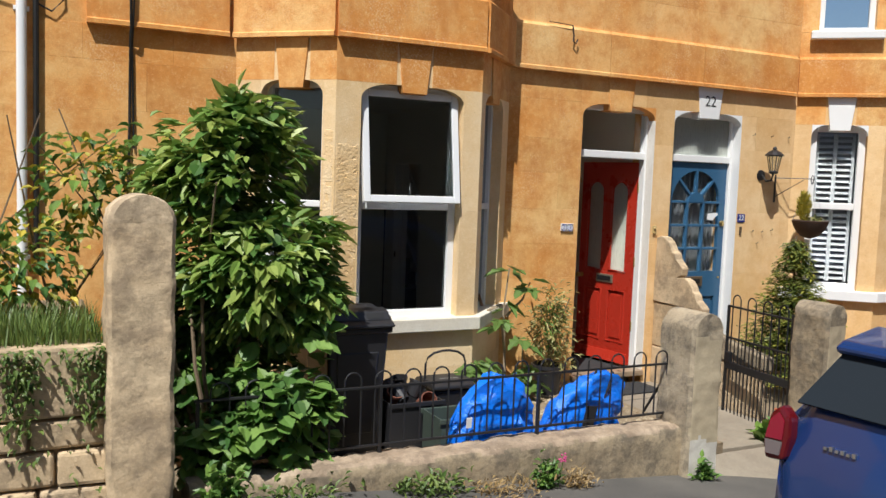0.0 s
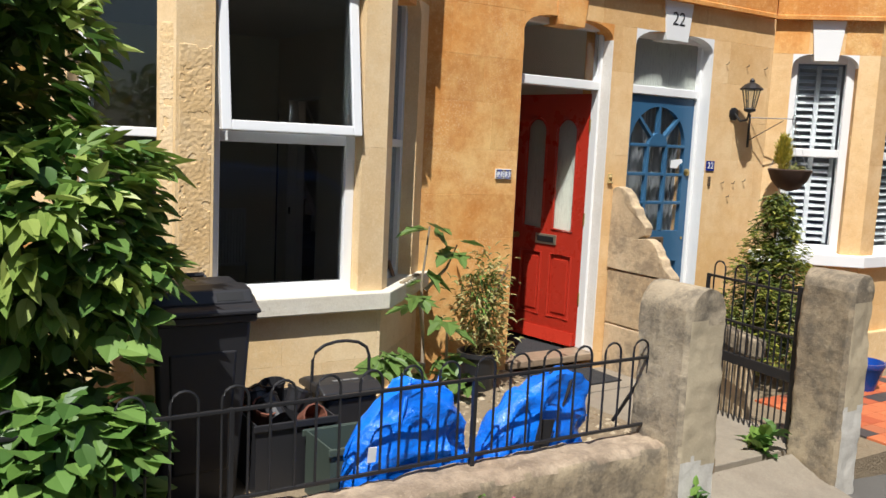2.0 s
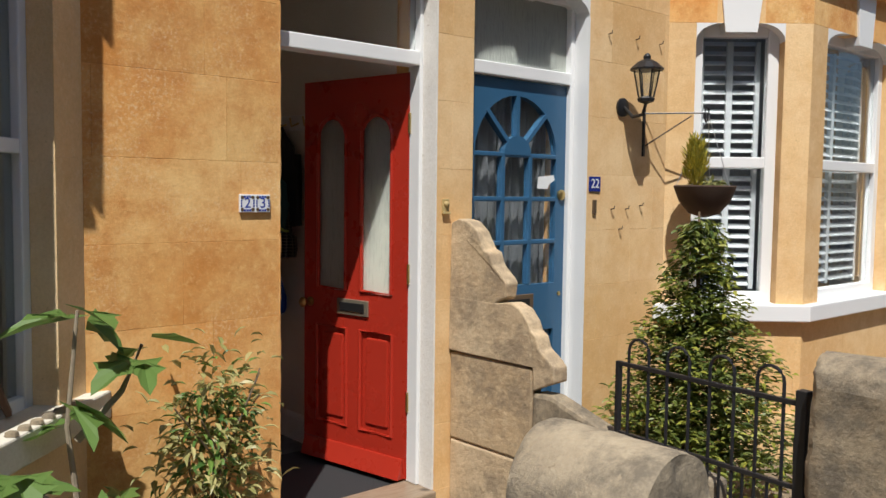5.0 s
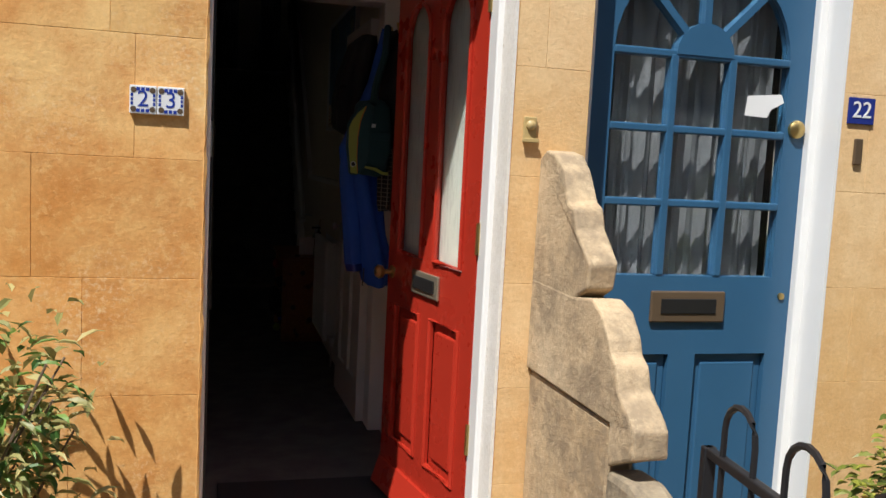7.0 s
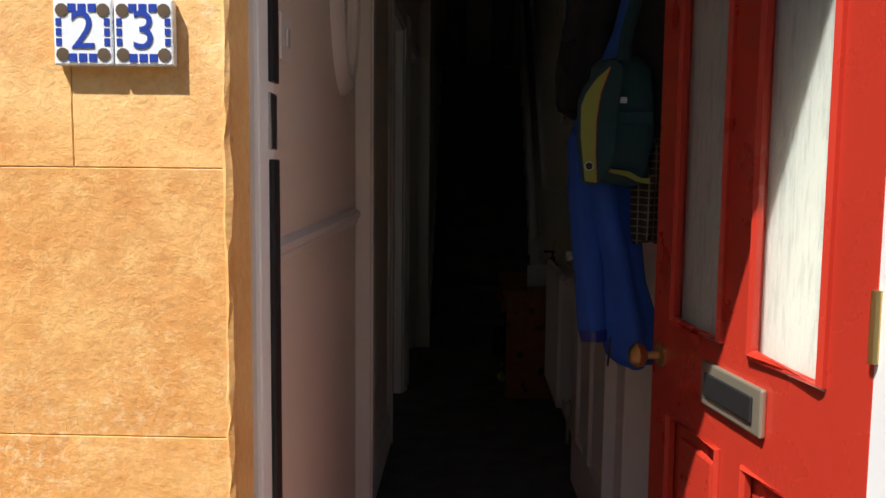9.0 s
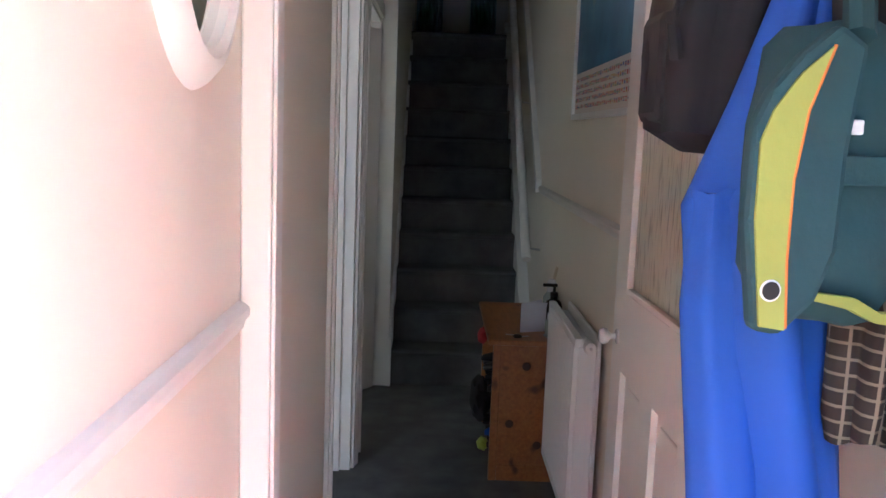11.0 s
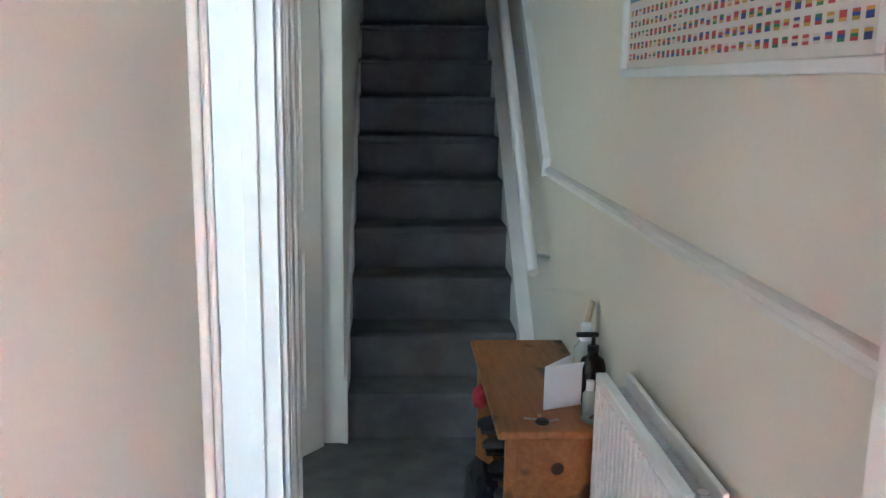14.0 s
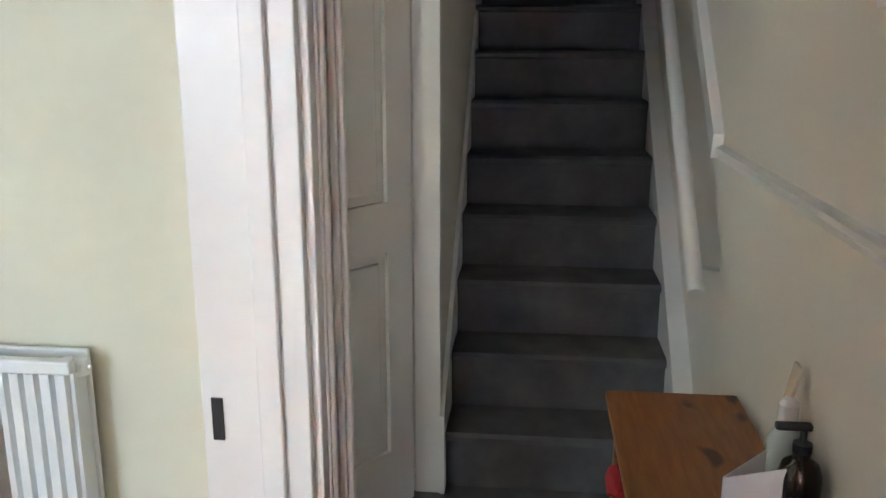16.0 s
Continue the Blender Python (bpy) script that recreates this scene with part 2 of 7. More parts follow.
def tarp():
    k = Mat("blue_woven_plastic", 0.3)
    k.b.inputs["Coat Weight"].default_value = 0.3
    k.color(k.mix(k.noise(4, 4), (0.010, 0.20, 0.88), (0.006, 0.13, 0.68)))
    k.bump(k.noise(9, 6, 0.65), 0.9, 0.03)
    k.bump(k.noise(300, 2), 0.2, 0.002)
    return k.m


TARP = tarp()
COATBLUE = paint("blue_coat_fabric", (0.018, 0.085, 0.44), 0.75, 0.2, 0.3)
BAGTEAL = paint("dark_teal_canvas", (0.018, 0.06, 0.07), 0.85, 0.2, 0.4)
BAGLIME = paint("lime_green_canvas", (0.30, 0.34, 0.07), 0.85, 0.12, 0.4)
ORANGE = paint("orange_piping", (0.55, 0.16, 0.02), 0.7)

# ---- mesh helpers ----


def box(bm, x0, x1, y0, y1, z0, z1, bevel=0.0):
    v = [bm.verts.new((x, y, z)) for z in (z0, z1) for y in (y0, y1) for x in (x0, x1)]
    f = [bm.faces.new([v[i] for i in q]) for q in ((0, 2, 3, 1), (4, 5, 7, 6), (0, 1, 5, 4), (2, 6, 7, 3), (0, 4, 6, 2), (1, 3, 7, 5))]
    if bevel:
        es = list({e for q in f for e in q.edges})
        bmesh.ops.bevel(bm, geom=es, offset=bevel, segments=2, affect='EDGES', profile=0.5)
    return v


def prism(bm, pts, axis, a, b):
    """Extrude a 2D outline along an axis: 'y' uses (x, z), 'x' uses (y, z), 'z' uses (x, y)."""
    def put(p, d):
        return {'y': (p[0], d, p[1]), 'x': (d, p[0], p[1]), 'z': (p[0], p[1], d)}[axis]
    lo, hi = [bm.verts.new(put(p, a)) for p in pts], [bm.verts.new(put(p, b)) for p in pts]
    bm.faces.new(lo)
    bm.faces.new(hi[::-1])
    n = len(pts)
    for i in range(n):
        bm.faces.new((lo[i], hi[i], hi[(i + 1) % n], lo[(i + 1) % n]))
    bmesh.ops.recalc_face_normals(bm, faces=bm.faces[:])


def tube(bm, pts, r, sides=8, r2=None):
    """A round bar through the points, tapering from r to r2."""
    pts = [Vector(p) for p in pts]
    rings = []
    for i, p in enumerate(pts):
        d = (pts[min(i + 1, len(pts) - 1)] - pts[max(i - 1, 0)]).normalized()
        side = d.cross(Vector((0, 0, 1)) if abs(d.z) < 0.9 else Vector((1, 0, 0))).normalized()
        up = side.cross(d)
        k = r if r2 is None else r + (r2 - r) * i / (len(pts) - 1)
        rings.append([bm.verts.new(p + k * (math.cos(a) * side + math.sin(a) * up)) for a in (2 * math.pi * j / sides for j in range(sides))])
    for a, b in zip(rings, rings[1:]):
        for j in range(sides):
            bm.faces.new((a[j], a[(j + 1) % sides], b[(j + 1) % sides], b[j]))
    bm.faces.new(rings[0][::-1])
    bm.faces.new(rings[-1])


def lathe(bm, profile, sides=20, centre=(0, 0, 0)):
    """Turn a profile of (radius, z) round the z axis."""
    cx, cy, cz = centre
    rings = [[bm.verts.new((cx + max(r, 1e-4) * math.cos(2 * math.pi * j / sides), cy + max(r, 1e-4) * math.sin(2 * math.pi * j / sides), cz + z)) for j in range(sides)] for r, z in profile]
    for a, b in zip(rings, rings[1:]):
        for j in range(sides):
            bm.faces.new((a[j], a[(j + 1) % sides], b[(j + 1) % sides], b[j]))
    bm.faces.new(rings[0][::-1])
    bm.faces.new(rings[-1])


def mesh_of(name, bm, mat, smooth=False):
    me = bpy.data.meshes.new(name)
    bmesh.ops.recalc_face_normals(bm, faces=bm.faces[:])
    bm.to_mesh(me)
    bm.free()
    for m in (mat if isinstance(mat, (list, tuple)) else [mat]):
        me.materials.append(m)
    if smooth:
        me.polygons.foreach_set("use_smooth", [True] * len(me.polygons))
        me.set_sharp_from_angle(angle=radians(42))
    return me


def part(name, bm, mat, parent, label="", smooth=False, m=None):
    ob = new(name, mesh_of(name, bm, mat, smooth))
    ob.parent = parent
    if m is not None:
        ob.matrix_local = m
    if label:
        ob["label"] = label
    return ob


def thing(name, label, category, m=None, group="", kind=""):
    ob = new(name)
    ob.empty_display_size = 0.1
    if m is not None:
        ob.matrix_world = m
    return tagged(ob, label, category, group, kind)


def solid(name, bm, mat, label, category, m=None, group="", kind="", smooth=False):
    ob = new(name, mesh_of(name, bm, mat, smooth))
    if m is not None:
        ob.matrix_world = m
    return tagged(ob, label, category, group, kind)


def B(*boxes, bevel=0.0):
    bm = bmesh.new()
    for b in boxes:
        box(bm, *b, bevel=bevel)
    return bm


def P(pts, axis, a, b, bevel=0.0):
    bm = bmesh.new()
    prism(bm, pts, axis, a, b)
    if bevel:
        bmesh.ops.bevel(bm, geom=bm.edges[:], offset=bevel, segments=2, affect='EDGES', profile=0.5)
    return bm


def T(*args, **kw):
    bm = bmesh.new()
    tube(bm, *args, **kw)
    return bm


def L(profile, sides=20, centre=(0, 0, 0)):
    bm = bmesh.new()
    lathe(bm, profile, sides, centre)
    return bm


def rects_minus(u0, u1, z0, z1, holes):
    """The rectangle cut into pieces that leave the holes free."""
    todo = [(u0, u1, z0, z1)]
    for a, b, c, d in holes:
        nxt = []
        for p, q, r, s in todo:
            if b <= p or a >= q or d <= r or c >= s:
                nxt.append((p, q, r, s))
                continue
            if r < c:
                nxt.append((p, q, r, c))
            if d < s:
                nxt.append((p, q, d, s))
            lo, hi = max(r, c), min(s, d)
            if p < a:
                nxt.append((p, a, lo, hi))
            if b < q:
                nxt.append((b, q, lo, hi))
        todo = nxt
    return [t for t in todo if t[1] - t[0] > 0.004 and t[3] - t[2] > 0.004]

# ---- ground ----


def ground_z(x, y):
    s = -0.2 - 0.085 * max(-9, min(9, x + 0.1))
    return s + 0.065 * max(0, min(9, -2.2 - y))


bm = bmesh.new()
xs = [-400, -60, -20, -12] + [-9 + 0.75 * i for i in range(25)] + [12, 20, 60, 400]
ys = [-400, -60, -20, -14] + [-11.5 + 0.6 * i for i in range(16)] + [-2.1]
grid = [[bm.verts.new((x, y, ground_z(x, y) + 0.012 * noise.noise((x, y, 0)))) for x in xs] for y in ys]
for a, b in zip(grid, grid[1:]):
    for i in range(len(xs) - 1):
        bm.faces.new((a[i], a[i + 1], b[i + 1], b[i]))
solid("ground", bm, ASPHALT, "grey asphalt street and pavement sloping gently downhill", "ground", kind="structure", smooth=True)
bm = B((-40, -4.3, -2.0, 0.0, -1.5, 0.9), (-4.3, 0.0, -2.0, 0.0, -1.5, -0.02), (0.0, 1.0, -1.99, 0.0, -1.5, -0.13), (1.0, 40, -2.1, 0.0, -1.5, -0.18))
solid("garden_ground", bm, SOIL, "dry pale soil of the front gardens", "ground", kind="structure")
path = thing("garden_path", "worn pale concrete path to the red door", "path", kind="structure")
part("slab", B((-0.25, 0.95, -1.95, -0.55, -0.14, -0.09), bevel=0.006), CONCRETE, path)
part("slab", B((-0.05, 0.95, -0.545, -0.03, -0.14, -0.085), bevel=0.006), CONCRETE, path)

part("ramp", P([(-1.99, -0.5), (-1.99, -0.10), (-2.2, -0.19), (-2.42, -0.235), (-2.42, -0.5)], 'x', -0.25, 0.72, 0.01), CONCRETE, path, "worn sloping concrete by the gate")
for i in range(7):
    part("edging_stone", B((-0.2 + 0.125 * i, -0.08 + 0.125 * i, -2.44, -2.30, -0.3, -0.205 - 0.008 * i), bevel=0.012), WEATHERED, path)

# ---- house front ----
house = thing("terraced_house", "terraced house front of golden ashlar Bath stone", "house", kind="structure")
RED_DOOR = (0.0, 0.86, -0.2, 2.62)
BLUE_DOOR = (1.10, 1.99, -0.2, 2.62)


def face_matrix(x, y, turn):
    return pose(x, y, 0, 0, 0, turn)


def wall_core(parent, m, u0, u1, z0, z1, holes, depth=0.3, inner=None, mat=None):
    for a, b, c, d in rects_minus(u0, u1, z0, z1, holes):
        part("wall_core", B((a, b, 0.004, depth, c, d)), mat or MORTAR, parent, m=m)
        if inner:
            part("plaster", B((a, b, depth, depth + 0.02, c, d)), inner, parent, m=m)


STONES = []  # courses are laid at the end of the file


def courses(parent, m, u0, u1, rows, holes, mat=None, shift=0.0, width=0.62):
    STONES.append((parent, m, u0, u1, rows, holes, mat or BATH, shift, width))


ROWS = [-0.3, 0.03, 0.36, 0.66, 0.98, 1.30, 1.62, 1.95, 2.27, 2.62, 2.87]
ROWS_UP = [3.29, 3.62, 3.95, 4.28, 4.6, 5.0, 5.4, 5.8]
bay_holes = [(-3.20, -0.82, -1, 6), (2.79, 5.54, -1, 6)]
I0 = Matrix.Identity(4)
wall_core(house, I0, -12, 14, -0.6, 5.8, [(-0.075, 0.86, -0.2, 2.62), BLUE_DOOR] + bay_holes, 0.32, WALLS)
part("wall_core", B((-0.0749, 0.0, 0.004, 0.189, -0.2, 2.62)), MORTAR, house)
courses(house, I0, -7, 0.43, ROWS, [RED_DOOR, BLUE_DOOR] + bay_holes)
courses(house, I0, 0.43, 2.79, ROWS, [RED_DOOR, BLUE_DOOR] + bay_holes, BATH_MID)
courses(house, I0, -7, 2.79, ROWS_UP, bay_holes, shift=0.2)


def head_corner(parent, m, u0, u1, zs, za, mat, depth=0.16, white=False):
    """The two rounded shoulders that close an opening's top."""
    r = (u1 - u0) * 0.3
    for s in (0, 1):
        pts = [(u0, zs), (u0, za), (u0 + r, za)] + [(u0 + r * (1 - math.cos(a)) , zs + (za - zs) * math.sin(a)) for a in (math.pi / 2 * (1 - k / 6) for k in range(1, 6))]
        if s:
            pts = [(u0 + u1 - p, z) for p, z in pts]
        part("shoulder", P(pts, 'y', 0.0, depth), mat, parent, m=m)


def keystone(parent, m, u, zb, zt, wb, wt, mat, proud=0.02):
    return part("keystone", P([(u - wb / 2, zb), (u + wb / 2, zb), (u + wt / 2, zt), (u - wt / 2, zt)], 'y', -proud, 0.18, 0.004), mat, parent, m=m)


for (a, b, c, d), km in ((RED_DOOR, BATH), (BLUE_DOOR, WHITE)):
    head_corner(house, I0, a, b, 2.50, 2.62, BATH if km is BATH else WHITE)
    keystone(house, I0, 0.43 if km is BATH else 1.54, 2.56, 2.91, 0.25, 0.33, km, 0.012)

# string course, a shallow band with a drip edge
BAND = [(-0.0, 2.87), (-0.06, 2.87), (-0.06, 2.90), (-0.045, 2.91), (-0.045, 3.26), (-0.02, 3.29), (0.02, 3.29), (0.02, 2.87)]
for k, (a, b) in enumerate(((-4.28, -3.28), (-0.82, 0.25), (0.25, 1.4), (1.4, 2.70))):
    part("string_course", P(BAND, 'x', a + 0.003, b - 0.003), BATH, house)


def bay(parent, xl, xr, cant, depth, sill_z, head_z, wl, wr, front, white_heads=False):
    """A canted bay: three faces with openings; returns the three face matrices and lengths."""
    fw = xr - xl
    side = math.hypot(cant, depth)
    ang = math.degrees(math.atan2(depth, cant))
    faces = [(face_matrix(xl - cant, 0, -ang), side, wl), (face_matrix(xl, -depth, 0), fw, front), (face_matrix(xr, -depth, ang), side, wr)]
    pier = BATH_MID if white_heads else BATH_PALE
    for m, length, (o0, o1) in faces:
        hole = [(o0, o1, sill_z, head_z)]
        wall_core(parent, m, 0, length, -0.6, 5.8, hole + [(o0, o1, 3.55, 5.2)], 0.18, WALLS, pier)
        courses(parent, m, 0.0, length, [-0.3, 0.0, 0.36, sill_z - 0.09], [], pier, 0.1, 0.7)
        courses(parent, m, 0.0, length, [sill_z, head_z - 0.95, head_z], hole, pier, 0.0, 9)
        courses(parent, m, 0.0, length, [head_z, 2.87], [((o0 + o1) / 2 - 0.15, (o0 + o1) / 2 + 0.15, 0, 9)], None, 0.0, 0.6)
        courses(parent, m, 0.0, length, [3.29, 3.55, 4.1, 4.7, 5.2], [(o0, o1, 3.55, 5.2)], None, 0.0, 9)
        head_corner(parent, m, o0, o1, head_z - 0.11, head_z, WHITE if white_heads else pier)
        keystone(parent, m, (o0 + o1) / 2, head_z - 0.06, 2.87, 0.2, 0.28, WHITE if white_heads else BATH, 0.012)
        part("string_course", P(BAND, 'x', 0.0, length), BATH, parent, m=m)
        part("upper_sill", B((o0 - 0.08, o1 + 0.08, -0.09, 0.1, 3.47, 3.556), bevel=0.01), SILL if not white_heads else WHITE, parent, m=m)
    # one sill round the bay
    e = 0.065
    def ring(off):
        k = off * math.tan(radians(ang / 2))
        return [(xl - cant - off / math.sin(radians(ang)), 0.0), (xl - k, -depth - off), (xr + k, -depth - off), (xr + cant + off / math.sin(radians(ang)), 0.0)]
    outer, inner = ring(e), ring(-0.16)
    part("bay_sill", P(outer + inner[::-1], 'z', sill_z - 0.1, sill_z + 0.006, 0.008), WHITE if white_heads else SILL, parent)
    part("plinth", P(ring(0.05) + ring(-0.05)[::-1], 'z', -0.5, 0.12, 0.01), BATH_PALE, parent)
    return faces


bay23 = thing("bay_window", "canted Bath stone bay with flaking pale mullions", "bay window", kind="structure")
F23 = bay(bay23, -2.62, -1.40, 0.60, 0.60, 0.76, 2.56, (0.22, 0.74), (0.11, 0.66), (0.20, 1.06))
bay22 = thing("bay_window", "canted Bath stone bay with white painted heads and sill", "bay window", kind="structure")
F22 = bay(bay22, 3.42, 4.9, 0.66, 0.60, 0.82, 2.58, (0.17, 0.72), (0.17, 0.72), (0.2, 1.28), True)


def sash_window(parent, m, o0, o1, z0, z1, zm, y=0.1, mat=UPVC, f=0.06, open_top=0.0, clear=False, pane=None):
    """A white window in an opening: outer frame, top sash, bottom sash."""
    pane = pane or GLASS
    win = part("window_frame", B((o0, o0 + f, y, y + 0.07, z0, z1), (o1 - f, o1, y, y + 0.07, z0, z1), (o0 + f, o1 - f, y, y + 0.07, z0, z0 + f), (o0 + f, o1 - f, y, y + 0.07, z1 - f, z1), (o0 + f, o1 - f, y, y + 0.07, zm - f / 2, zm + f / 2), bevel=0.006), mat, parent, m=m)
    part("pane", B((o0 + f, o1 - f, y + 0.03, y + 0.038, z0 + f, zm - f / 2)), pane, win).visible_shadow = not clear
    if open_top:
        a, b, c = o0 + f * 0.4, o1 - f * 0.4, 0.055
        h = z1 - f - zm
        sash = part("opening_sash", B((a, a + c, 0, 0.045, -h, 0), (b - c, b, 0, 0.045, -h, 0), (a + c, b - c, 0, 0.045, -c, 0), (a + c, b - c, 0, 0.045, -h, c - h), bevel=0.006), mat, win, m=pose(0, y - 0.02, z1 - f * 0.6, -open_top))
        part("pane", B((a + c, b - c, 0.018, 0.026, c - h, -c)), pane, sash)
    else:
        part("pane", B((o0 + f, o1 - f, y + 0.03, y + 0.038, zm + f / 2, z1 - f)), pane, win).visible_shadow = not clear
    return win


def flaking(parent, m, u0, u1, z0, z1, seed):
    """Blistered, flaking limestone: a thin crust with lost scales, feathered into the pier at its edge."""
    bm = bmesh.new()
    nu, nz = int((u1 - u0) / 0.008), int((z1 - z0) / 0.008)
    rows = []
    for j in range(nz + 1):
        row = []
        for i in range(nu + 1):
            u, z = u0 + (u1 - u0) * i / nu, z0 + (z1 - z0) * j / nz
            edge = min(i, nu - i, j, nz - j)
            p = Vector((u, seed, z))
            where = noise.noise(p * 2.2)
            lost = noise.noise(p * 17.0) + 0.5 * noise.noise(p * 41.0)
            d = -0.0025 - 0.0015 * noise.noise(p * 9.0)
            if lost > 0.42 - 0.4 * where:
                d = 0.006
            row.append(bm.verts.new((u, 0.003 if edge == 0 else d + 0.002 * noise.noise(p * 60), z)))
        rows.append(row)
    for a, b in zip(rows, rows[1:]):
        for i in range(nu):
            bm.faces.new((a[i], a[i + 1], b[i + 1], b[i]))
    part("flaking_stone", bm, BATH_PALE, parent, "flaking blistered stone", m=m)


flaking(bay23, F23[1][0], 0.012, 0.188, 0.79, 2.1, 2.0)
flaking(bay23, F23[0][0], 0.752, 0.838, 0.79, 2.2, 7.0)

win23 = thing("window_1", "white plastic framed bay windows, panes tinted to dim the room, top light tilted open", "window", kind="structure")
for i, (m, length, (o0, o1)) in enumerate(F23):
    sash_window(win23, m, o0, o1, 0.76, 2.56, 1.64, 0.09, UPVC, 0.06 if i == 1 else 0.05, 8.0 if i == 1 else 0.0, pane=GLASS_DIMMING)
    sash_window(win23, m, o0, o1, 3.55, 5.2, 4.4, 0.09)
win22 = thing("window_2", "white painted sash bay windows with louvred shutters inside", "window", kind="structure")
for i, (m, length, (o0, o1)) in enumerate(F22):
    sash_window(win22, m, o0, o1, 0.82, 2.58, 1.72, 0.09, WHITE, 0.07, clear=True)
    sash_window(win22, m, o0, o1, 3.55, 5.2, 4.4, 0.09, WHITE)

# ---- doors ----


def arch_pts(u0, u1, zs, rise, n=9):
    c, r = (u0 + u1) / 2, (u1 - u0) / 2
    return [(c + r * math.cos(a), zs + rise * math.sin(a)) for a in (math.pi * k / (n - 1) for k in range(n))]


def door_frame(parent, x0, x1, zt, ztop, y=0.1, bottom=-0.1, f=0.055, fl=0.055, pane=None, reveal=None):
    pane = pane or FROSTED
    part("painted_reveal", B((x1 - 0.008, x1 + 0.002, -0.002, y - 0.001, bottom, 2.5)), reveal or WHITE, parent)
    fr = part("door_frame", B((x0 - 0.03, x0 + fl, y, y + 0.09, bottom, ztop), (x1 - f, x1, y, y + 0.09, bottom, ztop), (x0 + fl, x1 - f, y, y + 0.09, zt, zt + 0.07), (x0 + fl, x1 - f, y, y + 0.09, ztop - 0.05, ztop), bevel=0.006), WHITE, parent)
    part("fanlight", B((x0 + fl, x1 - f, y + 0.04, y + 0.048, zt + 0.07, ztop - 0.05)), pane, fr, "fanlight pane").visible_shadow = False
    return fr


doors = thing("door_1", "open red panelled front door with two arched rippled panes", "door", kind="structure")
door_frame(doors, 0.0, 0.86, 2.12, 2.62, 0.1, 0.036, f=0.026, fl=0.012, pane=GLASS, reveal=REVEAL)
part("threshold", B((0.0, 0.86, -0.03, 0.2, -0.02, 0.035), bevel=0.008), wood("grey_weathered_wood", (0.34, 0.26, 0.18), (0.22, 0.155, 0.10), 12, (1, 8, 8)), doors, "worn wooden threshold")


def arched_panel(u0, u1, z0, zs, rise, n=9):
    return [(u0, z0), (u1, z0)] + arch_pts(u0, u1, zs, rise, n)


LW, LH = 0.765, 2.05


def leaf_with_arches(parent, mat, mats_glass):
    """The red door: stiles, rails, two arched lights above two fielded panels. Local x along the leaf from the hinge."""
    st, mid = 0.105, LW / 2
    th = 0.045
    lights = [(st, mid - 0.05), (mid + 0.05, LW - st)]
    zb, zs, rise = 0.93, 1.74, 0.12
    body = bmesh.new()
    box(body, 0, st, 0, th, 0, LH)
    box(body, LW - st, LW, 0, th, 0, LH)
    box(body, mid - 0.05, mid + 0.05, 0, th, 0.2, LH)
    box(body, st, LW - st, 0, th, 0, 0.2)
    for a, b in lights:
        box(body, a, b, 0, th, 0.73, zb)
        arc = arch_pts(a, b, zs, rise, 13)
        for (p, q), (r, s) in zip(arc, arc[1:]):
            prism(body, [(p, q), (r, s), (r, LH), (p, LH)], 'y', 0, th)
    leafob = part("door_leaf", body, mat, parent)
    for a, b in lights:
        part("pane", P(arched_panel(a, b, zb, zs, rise), 'y', 0.018, 0.026), mats_glass, leafob, "rippled obscured glass").visible_shadow = False
        bd = bmesh.new()
        edge = [(a + 0.008, zb + 0.008), (b - 0.008, zb + 0.008)] + arch_pts(a + 0.008, b - 0.008, zs, rise - 0.008, 13)
        tube(bd, [(p, -0.002, q) for p, q in edge + edge[:1]], 0.011, 6)
        part("glazing_bead", bd, mat, leafob)
        pan = bmesh.new()
        box(pan, a, b, 0.014, 0.03, 0.2, 0.73)
        box(pan, a + 0.035, b - 0.035, 0.004, 0.02, 0.235, 0.695, bevel=0.008)
        part("panel", pan, mat, leafob)
        mo = bmesh.new()
        tube(mo, [(p, 0.002, q) for p, q in ((a, 0.2), (b, 0.2), (b, 0.73), (a, 0.73), (a, 0.2))], 0.012, 6)
        part("moulding", mo, mat, leafob)
    part("weather_bar", P([(-0.045, 0.0), (0.0, 0.0), (0.0, 0.1), (-0.012, 0.1)], 'x', 0.02, LW - 0.02), mat, leafob, "sloping red weather board")
    lb = part("letter_plate", B((mid - 0.115, mid + 0.115, -0.012, 0.0, 0.805, 0.89), bevel=0.004), PLATE, leafob, "worn pale brass letter plate")
    part("flap", B((mid - 0.09, mid + 0.09, -0.018, -0.012, 0.825, 0.872), bevel=0.003), BLACK, lb)
    hk = part("door_knob", L([(0.026, 0), (0.026, 0.006), (0.01, 0.01), (0.009, 0.035), (0.024, 0.045), (0.028, 0.06), (0.018, 0.072), (0, 0.075)], 16), BRASS, leafob, "brass door knob", True, pose(0.05, 0.0, 0.85, 90))
    lk = part("night_latch", B((0.01, 0.1, th, th + 0.035, 1.2, 1.29), bevel=0.006), BRASS, leafob, "brass night latch")
    part("lever", B((0.03, 0.08, th + 0.03, th + 0.06, 1.16, 1.2), bevel=0.004), BRONZE, lk)
    for z in (0.35, 1.0, 1.75):
        part("hinge", T([(LW + 0.004, -0.004, z), (LW + 0.004, -0.004, z + 0.1)], 0.008), BRASS, leafob)
    return leafob


leafob = leaf_with_arches(doors, RED, FROSTED)
# the hinge is on the far jamb; the leaf stands open into the hall
leafob.matrix_local = pose(0.70, 0.93, 0.045, 0, 0, -80)

